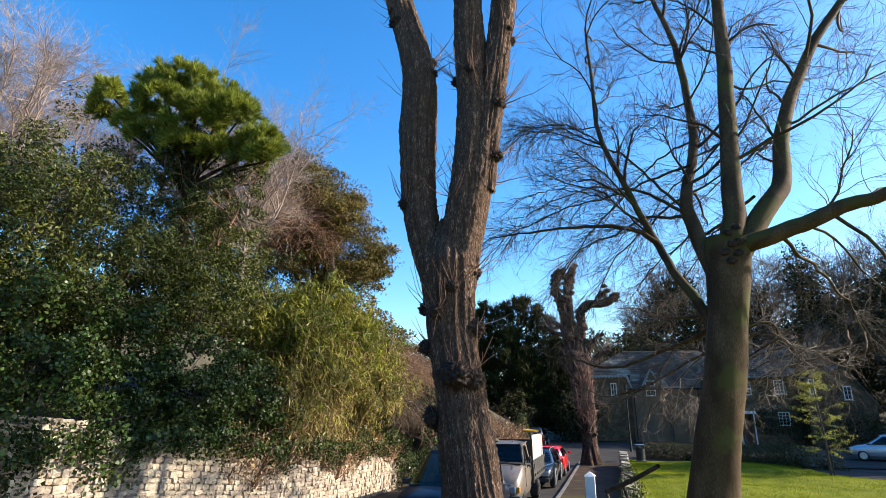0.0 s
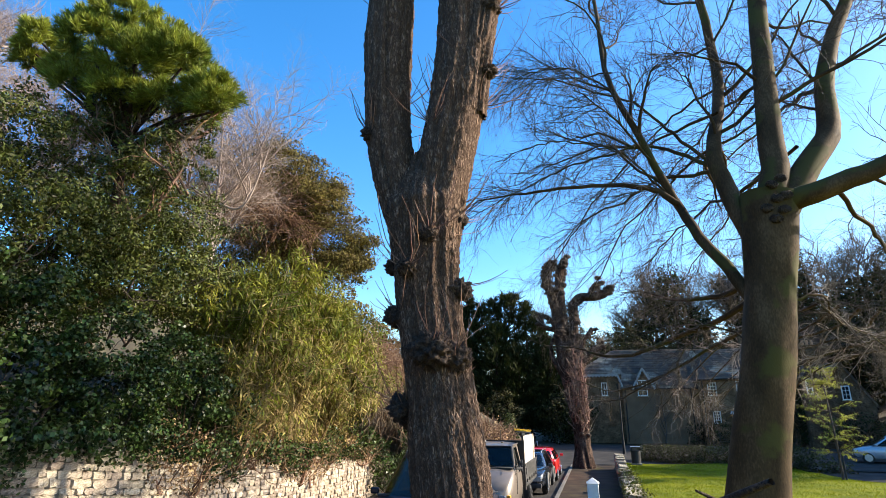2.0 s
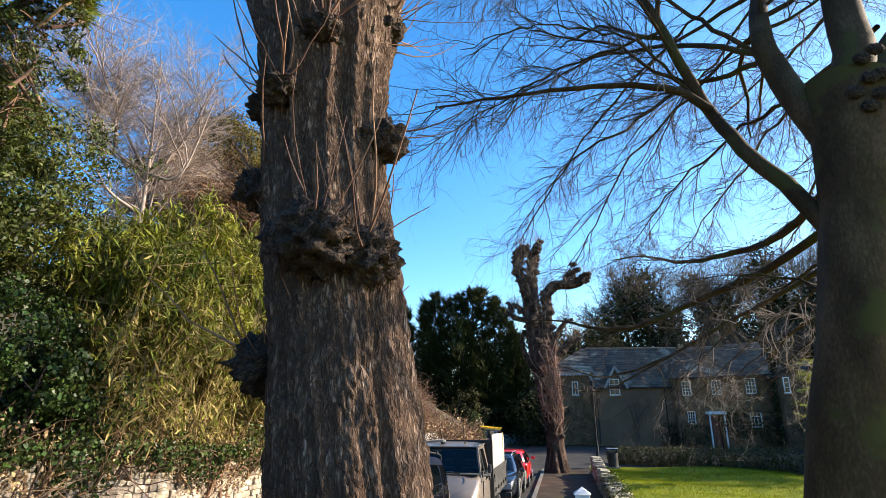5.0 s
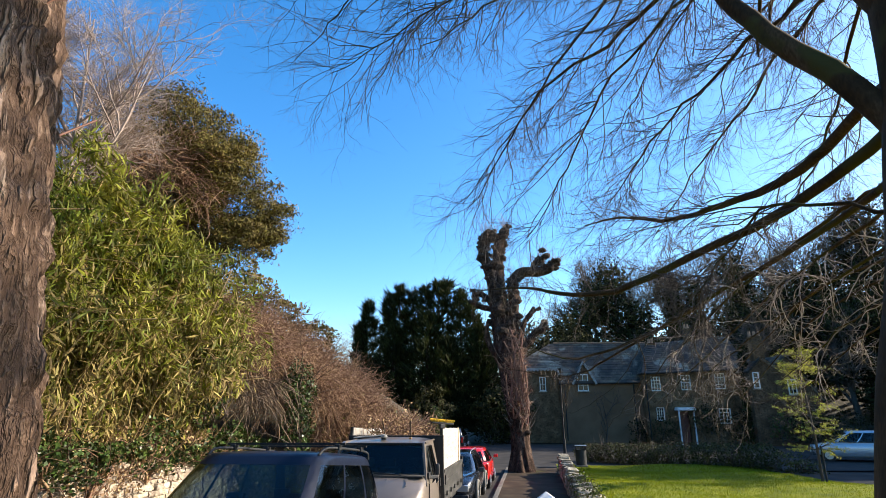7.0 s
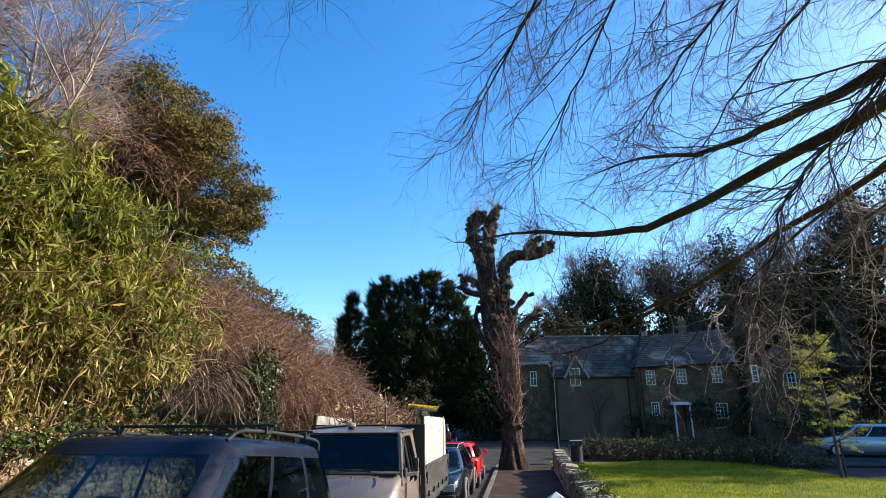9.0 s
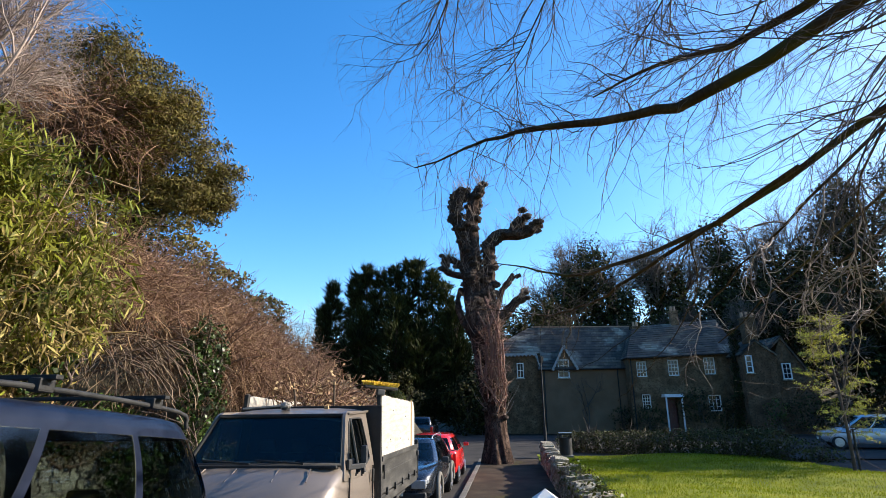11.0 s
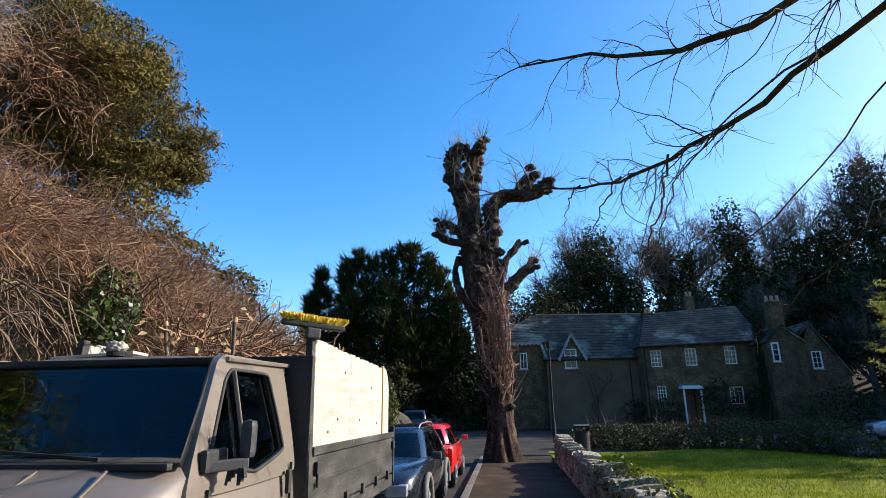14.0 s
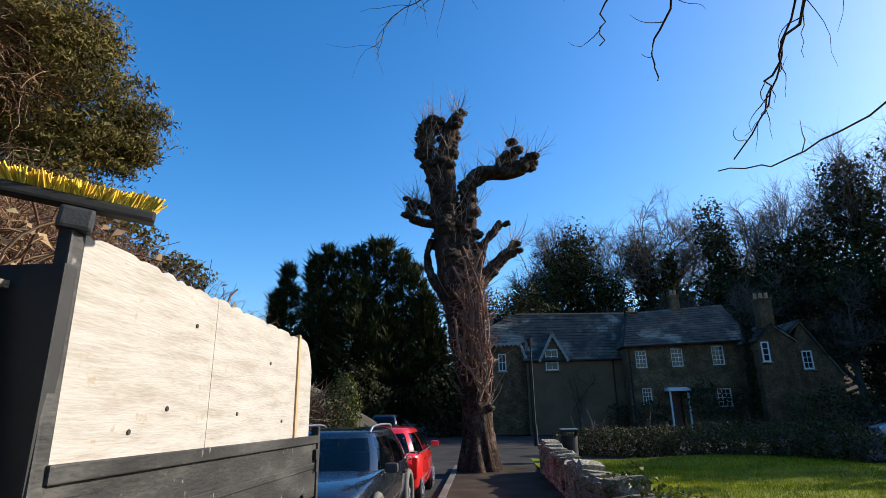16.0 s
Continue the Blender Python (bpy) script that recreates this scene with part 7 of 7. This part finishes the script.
sap = thing("young_cedar", "young yellow-green cedar sapling on the lawn", "tree", pose(9.6, 32.2, float(gz(32.2)) + 0.05) @ Matrix.Scale(1.18, 4))
V, F = tubes(curve([(0, 0, -0.1), (0.0, 0, 1.4), (-0.05, 0.05, 3.0), (-0.1, 0.05, 4.1)], 14)[None], np.linspace(0.05, 0.012, 14)[None], 8)
raw("trunk", V, F, M_TWIG, sap, smooth=True)
rng = np.random.default_rng(345)
TP, TR = curve([(0, 0, 0.9), (-0.05, 0.05, 3.0), (-0.1, 0.05, 4.0)], 14)[None], np.full((1, 14), 0.03)
SB, SR = sprout(rng, TP, TR, 60, (0.5, 1.25), 80, 0.012, lift=-0.02, wander=0.08, m=7, span=(0, 1))
ln = np.interp(SB[:, 0, 2], [0.9, 2.5, 4.0], [1.0, 0.95, 0.4])
SB = SB[:, :1] + (SB - SB[:, :1]) * ln[:, None, None]
SB[:, :, 2] += (np.round(SB[:, :1, 2] / 0.5) * 0.5 - SB[:, :1, 2])          # flat tiers
S2, R2 = sprout(rng, SB, SR, 420, (0.15, 0.4), 55, 0.005, lift=-0.02, wander=0.08, m=5)
S2[:, :, 2] = S2[:, :1, 2] + (S2[:, :, 2] - S2[:, :1, 2]) * 0.3
V, F = join(tubes(SB, SR, 4), tubes(S2, R2, 3))
raw("boughwork", V, F, M_TWIG, sap)
q = np.concatenate([S2.reshape(-1, 3), SB[:, 2:].reshape(-1, 3)])
q = np.repeat(q, 4, axis=0) + rng.normal(0, 0.02, (len(q) * 4, 3))
V, F = leaves(rng, q, np.tile([0, 0, 1.0], (len(q), 1)), 0.085, 0.13, 0.8)
raw("needle_spray", V, F, M_CEDAR, sap)
stake = thing("tree_stake", "dark wooden stake beside the sapling", "stake", pose(9.7, 32.1, float(gz(32.1)) + 0.05))
part("post", cyl(bmesh.new(), 0.035, 1.4, pose(0, 0, 0.6), 10, 0.03), M_BLACK, stake)

lamp = thing("street_lamp", "slim black lamp post with lantern beside the road", "street lamp", pose(0.95, 45, -1.86))
part("post", cyl(bmesh.new(), 0.05, 4.4, pose(0, 0, 2.2), 12, 0.035), M_BLACK, lamp)
part("base", cyl(bmesh.new(), 0.1, 0.9, pose(0, 0, 0.45), 12, 0.08, 0.01), M_BLACK, lamp)
part("lantern", cyl(bmesh.new(), 0.12, 0.35, pose(0, 0, 4.55), 6, 0.18), M_BLACK, lamp)
bin_ = thing("litter_bin", "black litter bin with domed white-edged top", "bin", pose(1.3, 37.3, float(gz(37.3)) + 0.08))
part("body", cyl(bmesh.new(), 0.25, 0.72, pose(0, 0, 0.42), 24, 0.26, 0.015), M_BLACK, bin_)
part("hood", boxes(((-0.26, -0.26, 0.9), (0.26, 0.26, 0.97)), ((-0.25, -0.25, 0.78), (-0.2, 0.25, 0.9)), ((0.2, -0.25, 0.78), (0.25, 0.25, 0.9)), bevel=0.02), M_BLACK, bin_)
part("rim", boxes(((-0.27, -0.27, 0.965), (0.27, 0.27, 0.985)), bevel=0.006), M_ALLOY, bin_)
part("plinth", boxes(((-0.28, -0.28, 0.0), (0.28, 0.28, 0.1)), bevel=0.015), M_KERB, bin_)

gp = thing("gate_post", "white painted post with pyramid cap beside the pavement", "post", pose(-0.8, 17.05, float(gz(17.05)) + 0.1))
part("shaft", box(bmesh.new(), (-0.13, -0.13, 0.0), (0.13, 0.13, 1.14), 0.012), M_WHITE, gp)
part("cap", cyl(bmesh.new(), 0.215, 0.12, pose(0, 0, 1.2, 0, 0, 45), 4, 0.003), M_WHITE, gp)

# snapped branch by the wall, near the walk's start
snag = thing("broken_branch", "dark lichened broken branch propped above the wall", "branch", pose(0, 0, 0))
V, F = tubes(np.stack([curve([(-0.15, 6.8, 0.62), (0.1, 6.4, 0.78), (0.36, 6.0, 0.97)], 12)]), np.linspace(0.028, 0.02, 12)[None], 10)
raw("stem", V, F, M_BURR, snag, smooth=True)
for k, (f, l) in enumerate([(0.3, 0.1), (0.55, -0.12), (0.7, 0.12), (0.85, 0.09)]):
    a = np.array([-0.15 + 0.51 * f, 6.8 - 0.8 * f, 0.62 + 0.35 * f])
    V, F = tubes(np.array([[a, a + (l * 0.5, 0, abs(l) * 0.5 - 0.03), a + (l, -0.05, abs(l) * 0.5)]]), np.array([[0.015, 0.012, 0.008]]), 6)
    raw("side_twig", V, F, M_BURR, snag, smooth=True)
V, F = tubes(np.array([[(0.02, 6.5, 0.75), (0.12, 6.55, 0.4), (0.2, 6.6, -0.5)], [(-0.15, 6.8, 0.62), (-0.1, 6.85, 0.2), (0.1, 6.9, -0.5)]]), np.full((2, 3), 0.02), 6)
raw("stub", V, F, M_BURR, snag, smooth=True)
shrub("wall_ivy", "yellowish sunlit ivy growing over the low wall", "ivy", 350, [((0.35, y, gz(y) + 0.55 + 0.1 * math.sin(y * 3)), (0.35, 0.6, 0.4)) for y in np.arange(12.5, 26.5, 0.95)], 1700, 0.075, M_LAUREL, None, inner=0.5)

for x, top, lean in ((-4.14, 0.66, -6), (-3.62, 0.67, 2)):          # tools standing in the truck
    st = thing("tool_handle", "worn wooden tool handle standing in the truck load", "tool", pose(x, 20.72, -0.1, 0, lean, 0))
    h = top + 0.1
    V, F = tubes(curve([(0, 0, -0.3), (0.015, 0, h * 0.5), (-0.005, 0.0, h)], 10)[None], np.linspace(0.013, 0.016, 10)[None], 10)
    raw("shaft", V, F, M_CREEPER, st, smooth=True)
    part("end_cap", cyl(bmesh.new(), 0.021, 0.045, pose(0, 0, h - 0.01), 12, 0.018, 0.004), M_TIMBER, st, "pale worn end")

# ---- kerb, walls: pieces ----
kerb_parent = tagged(new("kerb"), "row of worn pale kerb stones", "kerb", kind="structure")
bm = box(bmesh.new(), (-0.075, -0.445, -0.12), (0.075, 0.445, 0.1), 0.015)
km = part("kerb_stone", bm, M_KERB, kerb_parent)
for i, y in enumerate(np.arange(2.0, 37.0, 0.9)):
    o = km if i == 0 else new("kerb_stone", km.data)
    o.parent = kerb_parent
    sl = math.degrees(math.atan2(float(gz(y + 0.45) - gz(y - 0.45)), 0.9))
    o.matrix_basis = pose(-2.2, y, float(gz(y)) + 0.008, sl, 0, 0)


def stone_mesh(seed, w, h, d):
    """An irregular block, sides w by h, depth d, its face towards +x."""
    bm = bmesh.new()
    bmesh.ops.create_cube(bm, size=1.0)
    bmesh.ops.subdivide_edges(bm, edges=bm.edges, cuts=1, use_grid_fill=True)
    for v in bm.verts:
        s = v.co.copy()
        k = 1 - 0.14 * (abs(s.x) + abs(s.y) + abs(s.z) - 0.5)
        n = noise.noise_vector(s * 1.7 + Vector((seed * 3.3, 0, 0))) * 0.11
        v.co = Vector(((s.x * k + n.x) * d, (s.y * k + n.y) * w, (s.z * k + n.z) * h))
    me = bpy.data.meshes.new("stone")
    bm.to_mesh(me)
    bm.free()
    return me


STONES = [stone_mesh(i, 1.0, 1.0, 1.0) for i in range(14)]


def rubble(parent, mat_near, mat_far, y0, y1, near, face_x, sign, zbase, ztop, seed, wmean=0.3, hmean=0.17, depth=0.3):
    """Courses of rubble with uneven stones; those in the stretch near are parts, the rest is joined."""
    rs = random.Random(seed)
    V, F = [], []
    count = 0
    row = 0
    zoff = 0.0
    while zoff < 3.2:
        h = hmean * rs.uniform(0.75, 1.3)
        y = y0 + rs.uniform(-0.2, 0)
        while y < y1:
            w = wmean * rs.uniform(0.55, 1.5)
            zc = zbase(y + w / 2) + zoff + h / 2
            if zc < ztop(y + w / 2) - 0.03:
                m = pose(face_x + rs.uniform(-0.03, 0.03) - sign * depth / 2, y + w / 2, zc, rs.uniform(-4, 4), rs.uniform(-4, 4), rs.uniform(-5, 5) + (180 if sign < 0 else 0)) @ Matrix.Diagonal((depth, w * 1.02, h * 1.04 * rs.uniform(0.9, 1.05), 1))
                me = STONES[rs.randrange(14)]
                if near[0] < y < near[1] and count < 300:
                    o = new("stone", me)
                    if not me.materials:
                        me.materials.append(mat_near)
                    o.parent = parent
                    o.matrix_basis = m
                    o.material_slots[0].link = "OBJECT"
                    o.material_slots[0].material = mat_near
                    count += 1
                else:
                    k = len(V)
                    V += [tuple(m @ v.co) for v in me.vertices]
                    F += [tuple(i + k for i in p.vertices) for p in me.polygons]
            y += w
        zoff += h
        row += 1
    if V:
        tagged(raw("stonework", V, F, mat_far, parent), kind="stuff")


# tall retaining wall of the left bank
def left_top(y):
    return float(gz(y)) + 1.75 + 0.12 * math.sin(y * 1.9) + (0.15 if y < 9 else 0)


def wall_core(name, label, x0, x1, y0, y1, top, step=0.5):
    ys_ = np.arange(y0, y1 + 0.01, step)
    V, F = [], []
    for y in ys_:
        zb, zt = float(gz(y)) - 0.3, top(y) - 0.08
        V += [(x0, y, zb), (x1, y, zb), (x1, y, zt), (x0, y, zt)]
    n = len(ys_)
    for i in range(n - 1):
        for j in range(4):
            F.append((4 * i + j, 4 * i + 4 + j, 4 * i + 4 + (j + 1) % 4, 4 * i + (j + 1) % 4))
    F += [(0, 1, 2, 3), (4 * n - 1, 4 * n - 2, 4 * n - 3, 4 * n - 4)]
    return tagged(raw(name, V, F, M_MORTAR), label, "wall", kind="structure")


wl = wall_core("wall_left", "sunlit rubble limestone retaining wall below ivy", -9.35, -9.06, -12, 23.5, left_top)
rubble(wl, M_STONE, M_STONE_FAR, -6, 23.6, (9.0, 14.0), -8.97, 1, lambda y: float(gz(y)) - 0.05, left_top, 5, 0.2, 0.115, 0.22)


def low_top(y):
    return float(gz(y)) + 0.66 + 0.12 * max(0.0, min(1.0, (y - 31) / 3)) + 0.05 * math.sin(y * 2.7) + 0.04 * math.sin(y * 6.1)


wr_ = wall_core("wall_right", "low weathered dry stone wall beside the pavement", 0.16, 0.44, 10, 34.2, low_top)
rubble(wr_, M_DRYSTONE, M_DRYSTONE, 10, 34.3, (22.0, 31.5), 0.09, -1, lambda y: float(gz(y)) + 0.05, low_top, 6, 0.3, 0.13, 0.22)
rs = random.Random(8)
y = 17.5
while y < 34.2:
    w = rs.uniform(0.22, 0.5)
    o = new("coping_stone", STONES[rs.randrange(14)])
    o.parent = wr_
    o.matrix_basis = pose(0.28, y + w / 2, low_top(y + w / 2) + 0.02, rs.uniform(-12, 12), rs.uniform(-10, 10), rs.uniform(-14, 14)) @ Matrix.Diagonal((rs.uniform(0.34, 0.5), w * 1.1, rs.uniform(0.12, 0.24), 1))
    o.material_slots[0].link = "OBJECT"
    o.material_slots[0].material = M_DRYSTONE
    y += w
